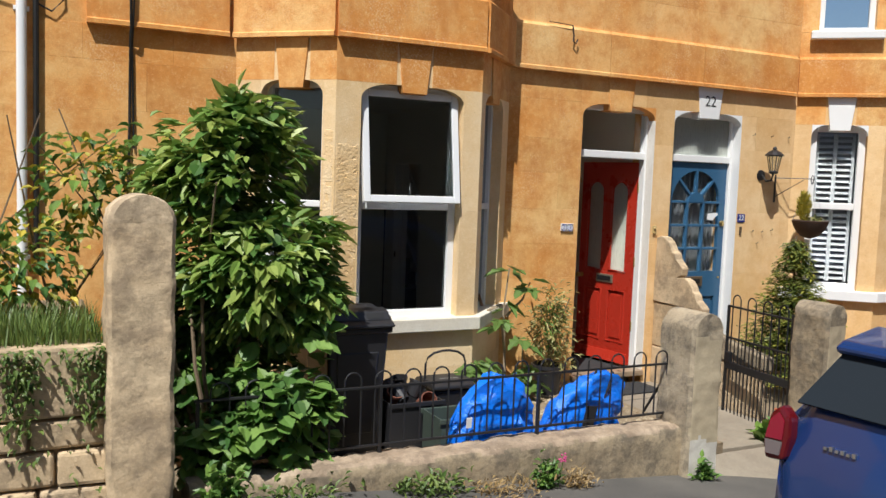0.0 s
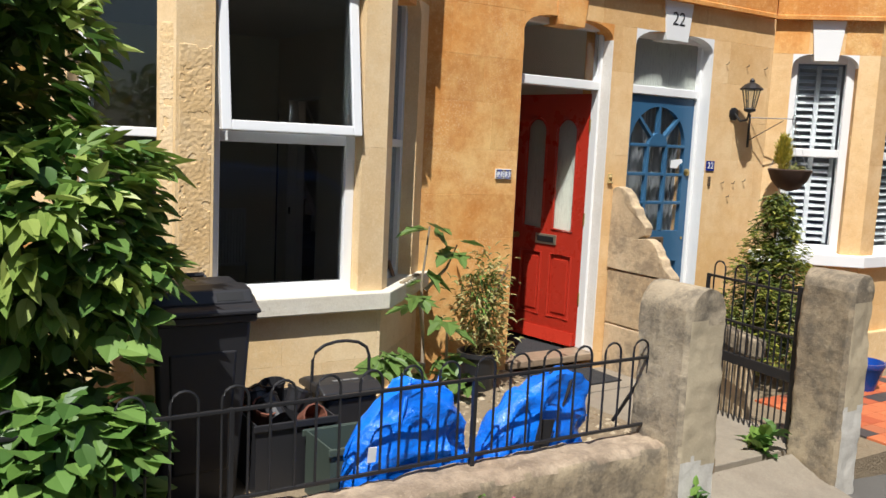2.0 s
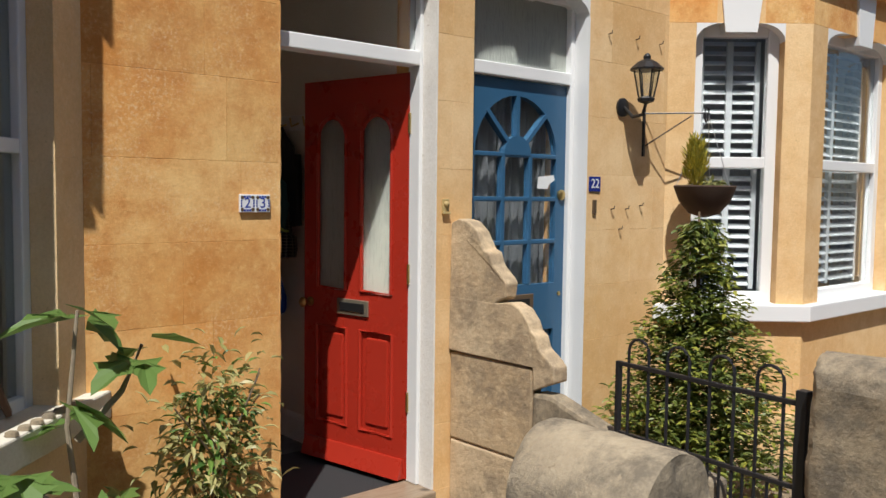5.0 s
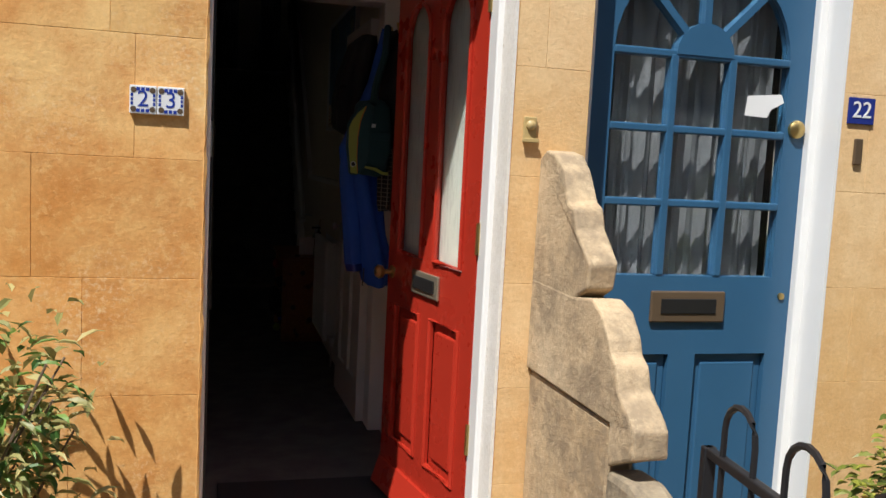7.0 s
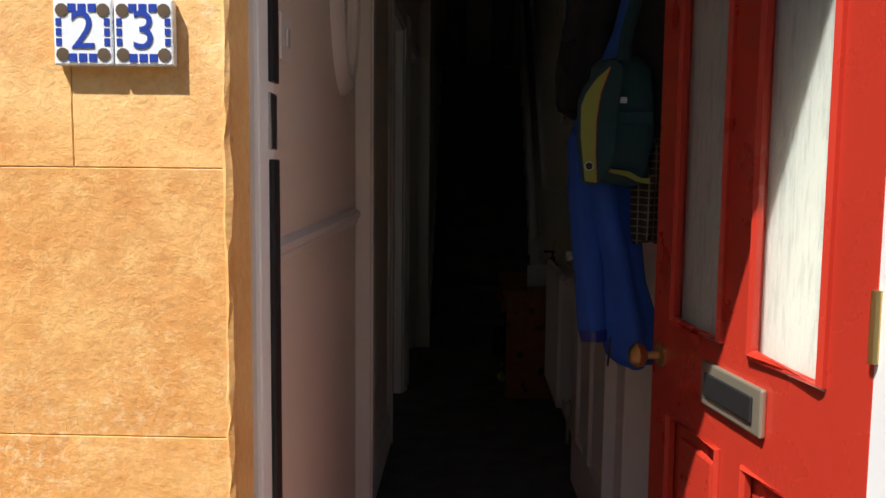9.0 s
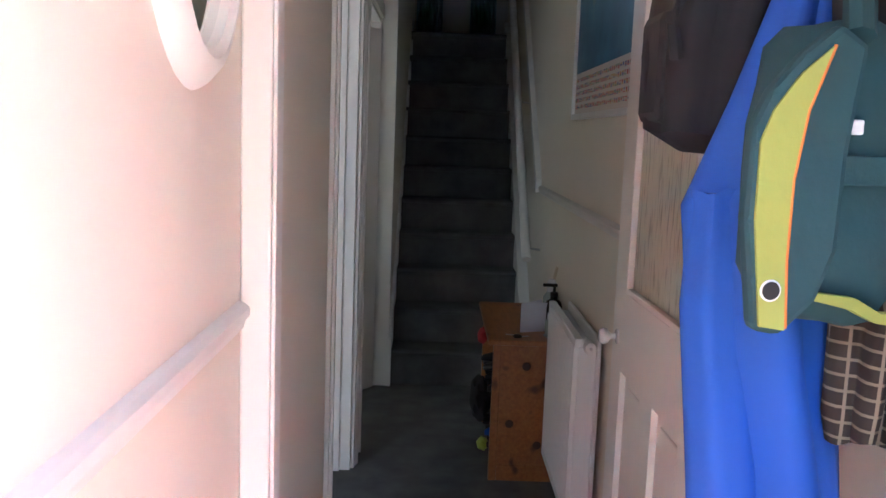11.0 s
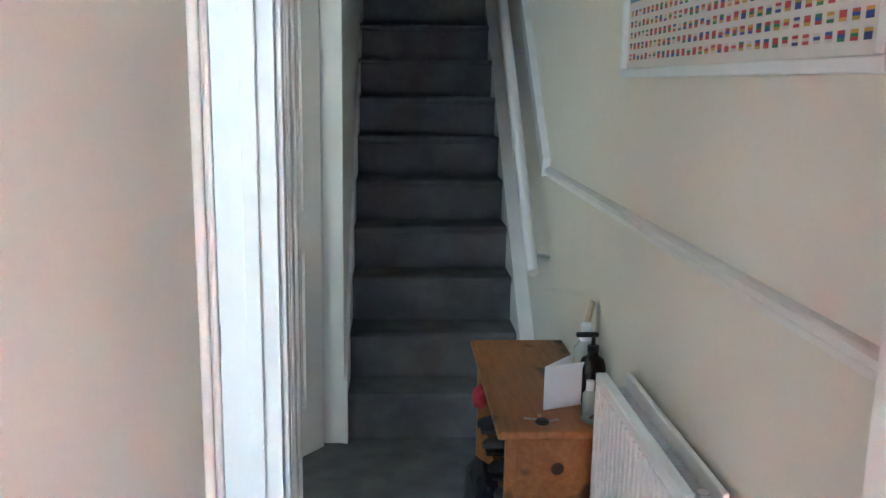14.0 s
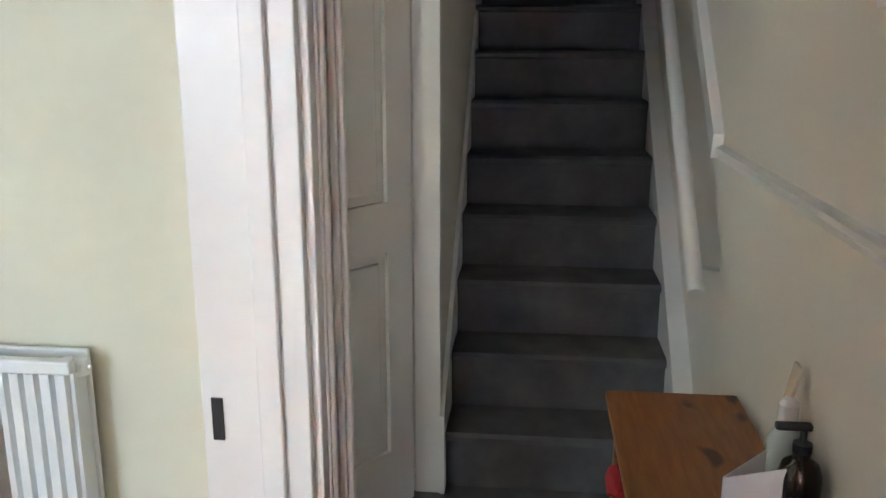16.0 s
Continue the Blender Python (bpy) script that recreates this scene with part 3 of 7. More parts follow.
# chipped, worn arrises beside the red door
rga = random.Random(21)
for x0, s in ((0.0, 1), (0.86, -1)):
    bm = bmesh.new()
    prev = None
    z = 0.0
    while z < 2.49:
        e = 0.0015 + 0.009 * max(0.0, noise.noise((x0 * 7, 3.0, z * 9))) + 0.003 * rga.random()
        d = 0.002 + 0.004 * rga.random()
        cur = [bm.verts.new(p) for p in ((x0 - s * 0.012, 0.004, z), (x0 - s * 0.004 * rga.random(), -d * 0.3, z), (x0 + s * e, 0.002, z), (x0 + s * e * 0.8, 0.02, z), (x0 - s * 0.012, 0.03, z))]
        if prev:
            for j in range(5):
                bm.faces.new((prev[j], prev[(j + 1) % 5], cur[(j + 1) % 5], cur[j]))
        prev = cur
        z += 0.018 + 0.02 * rga.random()
    part("worn_arris", bm, BATH, house, "chipped stone edge")

# bay daylight in its opening, plus a fill lamp in a made-up rear opening
def window_light(name, m, w, h, watts):
    ob = new(name, bpy.data.lights.new(name, 'AREA'))
    ob.data.shape, ob.data.size, ob.data.size_y, ob.data.energy = 'RECTANGLE', w, h, watts
    ob.data.color = (0.93, 0.97, 1.0)
    ob.matrix_world = m
    return ob


window_light("bay_daylight", look((-2.0, -0.36, 1.7), (-2.0, 4.0, 1.1)), 0.9, 1.5, BAYLIGHT)
# Added fill from an unseen rear opening, to lift the hall's light.
window_light("rear_daylight", look((-1.9, 7.86, 1.6), (-1.4, 4.0, 1.0)), 1.2, 1.5, REARFILL)


# the blue door: a fan of lights above three rows of panes, two panels below


def blue_leaf(parent):
    x0, x1, z0, z1, th = 1.155, 1.954, -0.05, 2.12, 0.045
    y = 0.13
    leafb = bmesh.new()
    st = 0.078
    a, b = x0 + st, x1 - st
    zb, zs = 0.995, 1.715
    r = (b - a) / 2
    c = (a + b) / 2
    box(leafb, x0, a, y, y + th, z0, z1)
    box(leafb, b, x1, y, y + th, z0, z1)
    box(leafb, a, b, y, y + th, 0.73, zb)
    box(leafb, a, b, y, y + th, z0, z0 + 0.22)
    box(leafb, c - 0.05, c + 0.05, y, y + th, z0 + 0.22, 0.73)
    arc = arch_pts(a, b, zs, r, 17)
    for (p, q), (s, t) in zip(arc, arc[1:]):
        prism(leafb, [(p, q), (s, t), (s, z1), (p, z1)], 'y', y, y + th)
    ob = part("door_leaf", leafb, BLUE, parent)
    w = (b - a) / 3
    for i in (1, 2):
        part("glazing_bar", B((a + w * i - 0.014, a + w * i + 0.014, y - 0.004, y + 0.04, zb, zs), bevel=0.005), BLUE, ob)
    rows = [zb, zb + (zs - zb) / 3, zb + 2 * (zs - zb) / 3, zs]
    for z in rows[1:]:
        part("glazing_bar", B((a, b, y - 0.003, y + 0.038, z - 0.013, z + 0.013), bevel=0.005), BLUE, ob)
    hub = 0.105
    part("fan_hub", P([(c + hub * math.cos(k * math.pi / 10), zs + hub * math.sin(k * math.pi / 10)) for k in range(11)], 'y', y - 0.006, y + 0.04), BLUE, ob)
    for k in (1, 2, 3):
        g = math.pi * k / 4
        d, n = Vector((math.cos(g), math.sin(g))), Vector((-math.sin(g), math.cos(g)))
        q = [Vector((c, zs)) + d * s + n * t for s, t in ((hub - 0.01, -0.012), (r + 0.01, -0.012), (r + 0.01, 0.012), (hub - 0.01, 0.012))]
        part("glazing_bar", P([tuple(v) for v in q], 'y', y - 0.004, y + 0.04), BLUE, ob)
    part("pane", P(arched_panel(a, b, zb, zs, r, 17), 'y', y + 0.018, y + 0.024), GLASS, ob, "old clear glass").visible_shadow = False
    for p, q in ((a, c - 0.05), (c + 0.05, b)):
        part("panel", B((p, q, y + 0.02, y + 0.034, z0 + 0.22, 0.73), (p + 0.03, q - 0.03, y + 0.012, y + 0.03, z0 + 0.25, 0.70), bevel=0.006), BLUE, ob)
    part("letter_plate", B((1.42, 1.695, y - 0.014, y, 0.84, 0.945), bevel=0.005), BRONZE, ob, "large aged bronze letter plate")
    part("letter_slot", B((1.455, 1.66, y - 0.018, y - 0.0141, 0.87, 0.92), bevel=0.002), BLACK, ob)
    part("night_latch", L([(0.03, 0), (0.03, 0.012), (0.02, 0.02), (0, 0.022)], 16), BRASS, ob, "brass cylinder lock", True, pose(1.918, y, 1.5, 90))
    part("keyhole", L([(0.012, 0), (0.012, 0.006), (0, 0.007)], 12), BRASS, ob, "", True, pose(1.918, y, 0.93, 90))
    return ob


door22 = thing("door_2", "closed blue front door with a fan of glazed lights", "door", kind="structure")
door_frame(door22, 1.10, 1.99, 2.125, 2.62, 0.1, -0.13, f=0.036)
blue_leaf(door22)
part("door_step", B((1.08, 2.0, -0.12, 0.2, -0.3, -0.08), bevel=0.01), WEATHERED, door22)

# gathered lace curtain behind the blue door's glass
bm = bmesh.new()
n = 60
prev = None
for i in range(n + 1):
    x = 1.235 + 0.64 * i / n
    y = 0.225 + 0.012 * math.sin(i * 1.1) + 0.006 * math.sin(i * 2.7)
    cur = [bm.verts.new((x, y + 0.004 * math.sin(z * 9 + i), z)) for z in (0.95, 1.3, 1.7, 2.1)]
    if prev:
        for j in range(3):
            bm.faces.new((prev[j], cur[j], cur[j + 1], prev[j + 1]))
    prev = cur
bmesh.ops.solidify(bm, geom=bm.faces[:], thickness=0.002)
solid("net_curtain", bm, paint("grey_net", (0.27, 0.28, 0.30), 0.9, 0.2), "gathered grey net curtain behind the blue door's panes", "curtain", smooth=True)
solid("paper_note", P([(1.715, 1.535), (1.80, 1.532), (1.815, 1.56), (1.862, 1.585), (1.85, 1.612), (1.722, 1.60)], "y", 0.1255, 0.127), paint("paper", (0.8, 0.8, 0.79), 0.8), "small white paper note stuck on a door pane", "note")

# ---- hall ----
HX0, HX1 = -0.09, 0.815
VX0, VX1 = -0.07, 0.86
STY, GO, RISE = 5.08, 0.213, 0.2035
D1 = (2.965, 3.80, 0.0, 2.05)
D2 = (4.05, 5.03, 0.0, 2.05)
solid("floor", B((VX0 - 0.1, VX1 + 0.02, 0.2, 1.74, -0.12, 0.0), (HX0 - 0.189, HX1 + 0.02, 1.74, 7.9, -0.12, 0.0)), CARPET, "worn grey carpet on the hall floor", "floor", kind="structure")
solid("room_floor", B((-3.6, HX0 - 0.189, 0.345, 7.9, -0.12, -0.002), (-2.75, -1.25, -0.38, 0.344, -0.12, -0.002)), paint("oak_boards", (0.38, 0.27, 0.16), 0.5, 0.2), "pale boards of the front room", "floor", kind="structure")
solid("door_mat", B((0.06, 0.79, 0.22, 1.02, 0.001, 0.014), bevel=0.004), COIR, "large black coir mat just inside the door", "door mat")
solid("door_mat", B((0.03, 0.80, -0.42, -0.04, -0.085, -0.07), bevel=0.004), COIR, "thin dark rubber mat before the threshold", "door mat")

wl = thing("wall_west", "cream painted hall wall", "wall", kind="structure")
part("plaster", B((VX0 - 0.12, VX0, 0.1895, 1.6995, 0, 2.62), (VX0 - 0.12, VX0, 0.341, 1.6995, 2.6201, 2.7)), WALLS, wl)
part("plaster", B(*[(HX0 - 0.189, HX0, a, b, c, d) for a, b, c, d in rects_minus(1.70, 5.10, 0, 2.7, [D1, D2])]), WALLS, wl)
part("plaster", B((HX0 - 0.189, -0.004, 5.10, 8.0, 0, 4.9)), WALLS, wl)
wr_ = thing("wall_east", "cream painted party wall of the hall", "wall", kind="structure")
part("plaster", B((VX1, VX1 + 0.14, 0.34, 1.70, 0, 2.7)), WALLS, wr_)
part("plaster", B((HX1, HX1 + 0.2, 1.70, 8.0, 0, 4.9)), WALLS, wr_)
solid("wall_north", B((-0.2, 1.0, 8.6, 8.7, 0, 4.9)), WALLS, "plain wall above the stairs", "wall", kind="structure")
solid("ceiling", B((HX0 - 0.1, HX1 + 0.1, 0.34, 5.3, 2.7, 2.8), (-0.3, 1.1, 4.9, 8.8, 4.9, 5.0)), CEIL, "white plaster ceiling of the hall", "ceiling", kind="structure")
# The gap at y 7.9 is an unseen opening added for the rear lamp.
solid("wall_room", B((-3.7, -3.6, 0.345, 8.0, 0, 2.7), (-3.6, HX0 - 0.189, 4.12, 4.2, 0, 2.7), (-3.6, -2.5, 7.9, 8.0, 0, 2.7), (-1.3, HX0 - 0.189, 7.9, 8.0, 0, 2.7), (-2.5, -1.3, 7.9, 8.0, 0, 0.85), (-2.5, -1.3, 7.9, 8.0, 2.35, 2.7)), ROOMWALL, "pale yellow walls of the side rooms", "wall", kind="structure")
solid("ceiling_room", B((-3.7, HX0 - 0.189, 0.345, 8.0, 2.7, 2.8), (-2.75, -1.25, -0.38, 0.344, 2.7, 2.8)), CEIL, "white plaster ceiling of the side rooms", "ceiling", kind="structure")
solid("stair_wall", B((-0.2, -0.1, 8.0, 8.7, 0, 4.9), (1.0, 1.1, 8.0, 8.7, 0, 4.9), (-0.2, -0.004, 5.10, 5.2, 2.7, 4.9), (-0.2, 1.0, 5.2, 5.3, 2.7, 4.9)), WALLS, "plain walls closing the stairwell", "wall", kind="structure")

stairs = thing("staircase", "steep straight staircase covered in dark grey carpet", "staircase", kind="structure")
for i in range(11):
    y0, z1 = STY + GO * i, RISE * (i + 1)
    pts = [(y0, z1 - RISE - (0.02 if i else 0)), (y0, z1 - 0.035), (y0 - 0.022, z1 - 0.028), (y0 - 0.026, z1 - 0.012), (y0 - 0.014, z1), (y0 + GO + (1.0 if i == 10 else 0.02), z1), (y0 + GO + 0.02, z1 - RISE - 0.02)]
    part("step", P(pts, 'x', 0.0, 0.752), CARPET, stairs)
for a, b in ((-0.004, 0.012), (0.752, HX1)):
    q = [(STY - 0.06, 0.0), (STY + 0.02, 0.0), (STY + GO * 11, RISE * 10.6), (STY + GO * 11, RISE * 11.6), (STY - 0.06, 0.28)]
    part("string_board", P(q, 'x', a, b), WOODWORK, stairs)
part("newel_face", B((HX0 + 0.004, 0.0, STY - 0.055, STY - 0.001, 0, 2.68), bevel=0.004), WOODWORK, stairs)
rail = thing("handrail", "white painted handrail fixed to the stair wall", "handrail")
sl = 0.93
part("rail", T([(0.73, 4.76, 0.80), (0.73, 4.76 + 2.3, 0.80 + 2.3 * sl)], 0.024, 10), WOODWORK, rail, smooth=True)
for d in (0.12, 1.0, 2.0):
    part("bracket", T([(0.73, 4.76 + d, 0.78 + d * sl), (0.75, 4.76 + d, 0.735 + d * sl), (0.82, 4.76 + d, 0.725 + d * sl)], 0.006, 6), CHROME, rail)

DADO = [(0.0, 0.004), (0.008, 0.006), (0.011, 0.02), (0.018, 0.026), (0.018, 0.04), (0.010, 0.046), (0.0, 0.05)]


def dado_run(name, x, side, y0, y1, z, label):
    bm = bmesh.new()
    prism(bm, [(x - side * p, z - 0.03 + q) for p, q in DADO], 'y', y0, y1)
    return solid(name, bm, WOODWORK, label, "dado rail", kind="structure")


dado_run("trim", HX1, 1, 1.84, 4.97, 1.165, "white painted dado rail along the hall wall")
dado_run("trim", VX0, -1, 0.20, 1.622, 1.15, "white painted dado rail in the entrance lobby")
bm = bmesh.new()
prism(bm, [(4.97, 1.145), (7.4, 1.145 + 2.43 * sl), (7.4, 1.215 + 2.43 * sl), (4.95, 1.215)], 'x', HX1 - 0.03, HX1)
solid("trim", bm, WOODWORK, "white painted rail rising with the stairs", "dado rail", kind="structure")


def skirting(x, side, y0, y1, h=0.16):
    bm = bmesh.new()
    prism(bm, [(x - side * p, q) for p, q in ((0, 0), (0.02, 0), (0.02, h - 0.03), (0.012, h - 0.012), (0.004, h), (0, h))], 'y', y0, y1)
    return solid("baseboard", bm, WOODWORK, "white painted skirting board", "skirting", kind="structure")


skirting(HX1, 1, 1.84, STY - 0.06)
skirting(VX1, 1, 0.36, 1.66)
skirting(VX0, -1, 0.20, 1.622)
skirting(HX0, -1, 1.84, D1[0] - 0.09)

# inner doorway with its jambs
inner = thing("door_3", "white half-glazed inner door standing open", "door", kind="structure")
part("jamb", B((VX0 - 0.05, -0.015, 1.64, 1.699, 0, 2.25), bevel=0.004), WOODWORK, inner)
part("jamb", B((0.775, VX1 + 0.02, 1.66, 1.80, 0, 2.25), bevel=0.006), WOODWORK, inner)
part("jamb_head", B((-0.0149, 0.7749, 1.64, 1.80, 2.06, 2.25), bevel=0.006), WOODWORK, inner)
part("architrave", B((VX0 + 0.001, -0.02, 1.624, 1.639, 0, 2.25), bevel=0.004), WOODWORK, inner)
part("wall_over", B((VX0 - 0.06, VX1 + 0.02, 1.70, 1.76, 2.251, 2.7)), WALLS, inner)
IW, IH, it = 0.68, 2.0, 0.04
b_ = bmesh.new()
for q in ((0, 0.1, 0, it, 0, IH), (IW - 0.1, IW, 0, it, 0, IH), (0.1, IW - 0.1, 0, it, 0, 0.2), (0.1, IW - 0.1, 0, it, 0.86, 1.06), (0.1, IW - 0.1, 0, it, IH - 0.12, IH), (IW / 2 - 0.05, IW / 2 + 0.05, 0, it, 0.2, 0.86)):
    box(b_, *q)
ileaf = part("door_leaf", b_, WOODWORK, inner)
part("pane", B((0.1, IW - 0.1, 0.016, 0.023, 1.06, IH - 0.12)), REEDED, ileaf, "yellowish reeded glass pane").visible_shadow = False
for q in ((0.1, 0.115, 0.0235, 0.041, 1.06, IH - 0.12), (IW - 0.115, IW - 0.1, 0.0235, 0.041, 1.06, IH - 0.12), (0.115, IW - 0.115, 0.0235, 0.041, 1.06, 1.075)):
    part("glazing_bead", B(q, bevel=0.003), WOODWORK, ileaf)
for a, b in ((0.1, IW / 2 - 0.05), (IW / 2 + 0.05, IW - 0.1)):
    part("panel", B((a, b, 0.014, 0.026, 0.2, 0.86), (a + 0.03, b - 0.03, 0.006, 0.03, 0.23, 0.83), bevel=0.005), WOODWORK, ileaf)
part("door_knob", L([(0.028, 0), (0.028, 0.006), (0.012, 0.01), (0.011, 0.03), (0.027, 0.042), (0.032, 0.058), (0.024, 0.072), (0, 0.077)], 18), GLAZE, ileaf, "cream ceramic knob", True, pose(IW - 0.055, it, 0.94, -90) @ Matrix.Scale(0.68, 4))
ileaf.matrix_local = pose(0.775, 1.79, 0.008, 0, 0, 91.5)

# doorway to the front room and the doorway by the stairs


def architrave(name, y0, y1, x, side, top, label):
    """Moulded white casing on the hall side of a doorway, with its lining."""
    th = thing(name, label, "doorway", kind="structure")
    w = 0.075
    for a, b, c, d in ((y0 - w, y0, 0, top + w), (y1, y1 + w, 0, top + w), (y0, y1, top, top + w)):
        part("casing", B((x, x + 0.016, a, b, c, d), bevel=0.004), WOODWORK, th)
        if d - c > 1:
            o = a + (0.008 if a < y0 else w - 0.026)
            part("casing_bead", B((x + 0.016, x + 0.028, o, o + 0.018, c, d), bevel=0.005), WOODWORK, th)
            o = a + 0.034
            part("casing_bead", B((x + 0.016, x + 0.022, o, o + 0.01, c, d), bevel=0.003), WOODWORK, th)
    t = 0.02
    for a, b in ((y0, y0 + t), (y1 - t, y1)):
        part("lining", B((x - 0.19, x, a, b, 0, top), bevel=0.003), WOODWORK, th)
    part("lining", B((x - 0.19, x, y0 + t, y1 - t, top - t, top)), WOODWORK, th)
    part("door_stop", B((x - 0.085, x - 0.045, y1 - t - 0.014, y1 - t, 0, top - t), bevel=0.003), WOODWORK, th)
    return th


d4 = architrave("door_4", D1[0], D1[1], HX0, 1, 2.05, "white cased doorway into the front room")
part("strike_plate", B((HX0 - 0.172, HX0 - 0.152, D1[1] - 0.024, D1[1] - 0.0195, 0.80, 0.878), bevel=0.001), BLACK, d4, "black metal strike plate")
d5 = architrave("door_5", D2[0], D2[1], HX0, 1, 2.05, "white panelled door ajar beside the stairs")
pb = bmesh.new()
PW = 0.78
for q in ((0, 0.1, 0, 0.04, 0, 1.98), (PW - 0.1, PW, 0, 0.04, 0, 1.98), (0.1, PW - 0.1, 0, 0.04, 0, 0.2), (0.1, PW - 0.1, 0, 0.04, 0.85, 1.0), (0.1, PW - 0.1, 0, 0.04, 1.85, 1.98), (PW / 2 - 0.05, PW / 2 + 0.05, 0, 0.04, 0.2, 1.85)):
    box(pb, *q)
pleaf = part("door_leaf", pb, WOODWORK, d5)
for a, b in ((0.1, PW / 2 - 0.05), (PW / 2 + 0.05, PW - 0.1)):
    for c, d in ((0.2, 0.85), (1.0, 1.85)):
        part("panel", B((a, b, 0.012, 0.028, c, d), (a + 0.03, b - 0.03, 0.004, 0.034, c + 0.03, d - 0.03), bevel=0.005), WOODWORK, pleaf)
pleaf.matrix_local = pose(-0.115, 5.0, 0.01, 0, 0, -127)

# ---- front garden walls, pillars and railings ----
low = thing("garden_wall", "low weathered stone garden wall with worn coping", "garden wall")


def rough_wall(x0, x1, y0, y1, z0, z1):
    """A worn wall run: a rounded section swept along x and broken up by noise."""
    bm = bmesh.new()
    r = 0.035
    sect = [(y0, z0 + (z1 - r - z0) * k / 9) for k in range(10)] + [(y0 + r * 0.4, z1 - r * 0.4)]
    sect += [(y0 + r + (y1 - y0 - 2 * r) * k / 7, z1) for k in range(8)] + [(y1 - r * 0.4, z1 - r * 0.4)]
    sect += [(y1, z1 - r - (z1 - r - z0) * k / 5) for k in range(6)]
    n = int((x1 - x0) / 0.04)
    rings = []
    for i in range(n + 1):
        x = x0 + (x1 - x0) * i / n
        ring = []
        for y, z in sect:
            v = Vector((x, y, z))
            d = noise.noise(v * 3.5) * 0.014 + noise.noise(v * 13) * 0.012 + min(0.0, noise.noise(v * 27) + 0.1) * 0.03
            ring.append(bm.verts.new(v + Vector((0, (y - (y0 + y1) / 2) * 4.0, (z > z1 - 2 * r) * 0.9)) * d))
        rings.append(ring)
    for a, b in zip(rings, rings[1:]):
        for i in range(len(a)):
            bm.faces.new((a[i], a[(i + 1) % len(a)], b[(i + 1) % len(a)], b[i]))
    bm.faces.new(rings[0][::-1])
    bm.faces.new(rings[-1])
    bmesh.ops.recalc_face_normals(bm, faces=bm.faces[:])
    return bm


body = part("wall_body", rough_wall(-3.9, -0.53, -2.14, -1.88, -0.5, 0.198), WEATHERED, low, smooth=True)
body.data.materials.append(COPING)
for p in body.data.polygons:
    if p.normal.z > 0.55:
        p.material_index = 1


def skin(rings):
    """A closed mesh through rings of points."""
    bm = bmesh.new()
    rows = [[bm.verts.new(p) for p in ring] for ring in rings]
    for a, b in zip(rows, rows[1:]):
        for i in range(len(a)):
            bm.faces.new((a[i], a[(i + 1) % len(a)], b[(i + 1) % len(a)], b[i]))
    bm.faces.new(rows[0][::-1])
    bm.faces.new(rows[-1])
    return bm


def round_pillar(x0, x1, y0, y1, z0, zs, label, patch=None, mat=None, coat=None):
    """A worn stone gatepost in one piece: a rough shaft whose round head runs front to back."""
    c, r = (x0 + x1) / 2, (x1 - x0) / 2
    post = thing("gatepost", label, "gatepost")
    n, e = 10, 0.022
    base = [(x0 + e, y0), (x1 - e, y0), (x1, y0 + e), (x1, y1 - e), (x1 - e, y1), (x0 + e, y1), (x0, y1 - e), (x0, y0 + e)]
    loop = []
    for a, b in zip(base, base[1:] + base[:1]):
        k = n if math.hypot(a[0] - b[0], a[1] - b[1]) > 0.1 else 2
        loop += [(a[0] + (b[0] - a[0]) * i / k, a[1] + (b[1] - a[1]) * i / k) for i in range(k)]
    levels = [(z0 + (zs - z0) * k / int((zs - z0) / 0.03), 1.0) for k in range(int((zs - z0) / 0.03) + 1)]
    levels += [(zs + 0.88 * r * math.sin(a), max(0.04, math.cos(a))) for a in (math.pi / 2 * k / 12 for k in range(1, 13))]
    rings = []
    for z, w in levels:
        ring = []
        for p, q in loop:
            v = Vector((c + (p - c) * w, q, z))
            d = noise.noise(v * 4.0) * 0.012 + noise.noise(v * 17.0) * 0.006 + min(0.0, noise.noise(v * 31.0) + 0.15) * 0.014
            out = Vector((p - c, (q - (y0 + y1) / 2) * (1.0 if w > 0.99 else 0.6), 0.4 * (1 - w) * r)).normalized()
            ring.append(v + out * d)
        rings.append(ring)
    neck = sum(1 for z, w in levels if w == 1.0)
    part("head", skin(rings[neck - 1:]), mat or WEATHERED, post, smooth=True)
    shaft = part("shaft", skin(rings[:neck]), mat or WEATHERED, post, smooth=True)
    shaft.data.materials.append(CEMENT)
    shaft.data.materials.append(RENDER)
    for p in shaft.data.polygons:
        q = p.center
        if p.normal.y < -0.6 and x0 + 0.02 < q.x:
            wave = 0.05 * noise.noise((q.x * 9, x0, 1))
            if patch and q.z < patch + wave:
                p.material_index = 1
            elif coat and q.z < coat + wave:
                p.material_index = 2
    return post


round_pillar(-0.545, -0.255, -2.21, -1.86, -0.5, 0.87, "weathered round-topped stone gatepost, sooty on its shoulders", 0.10, coat=0.82)
round_pillar(0.69, 0.91, -2.28, -1.94, -0.7, 0.93, "squat round-topped stone gatepost beside the open gate", 0.26, coat=0.88)
round_pillar(-4.325, -4.01, -2.34, -2.06, -0.3, 1.60, "tall pitted round-topped stone gatepost beside the shrub", 0.22, PARTED)

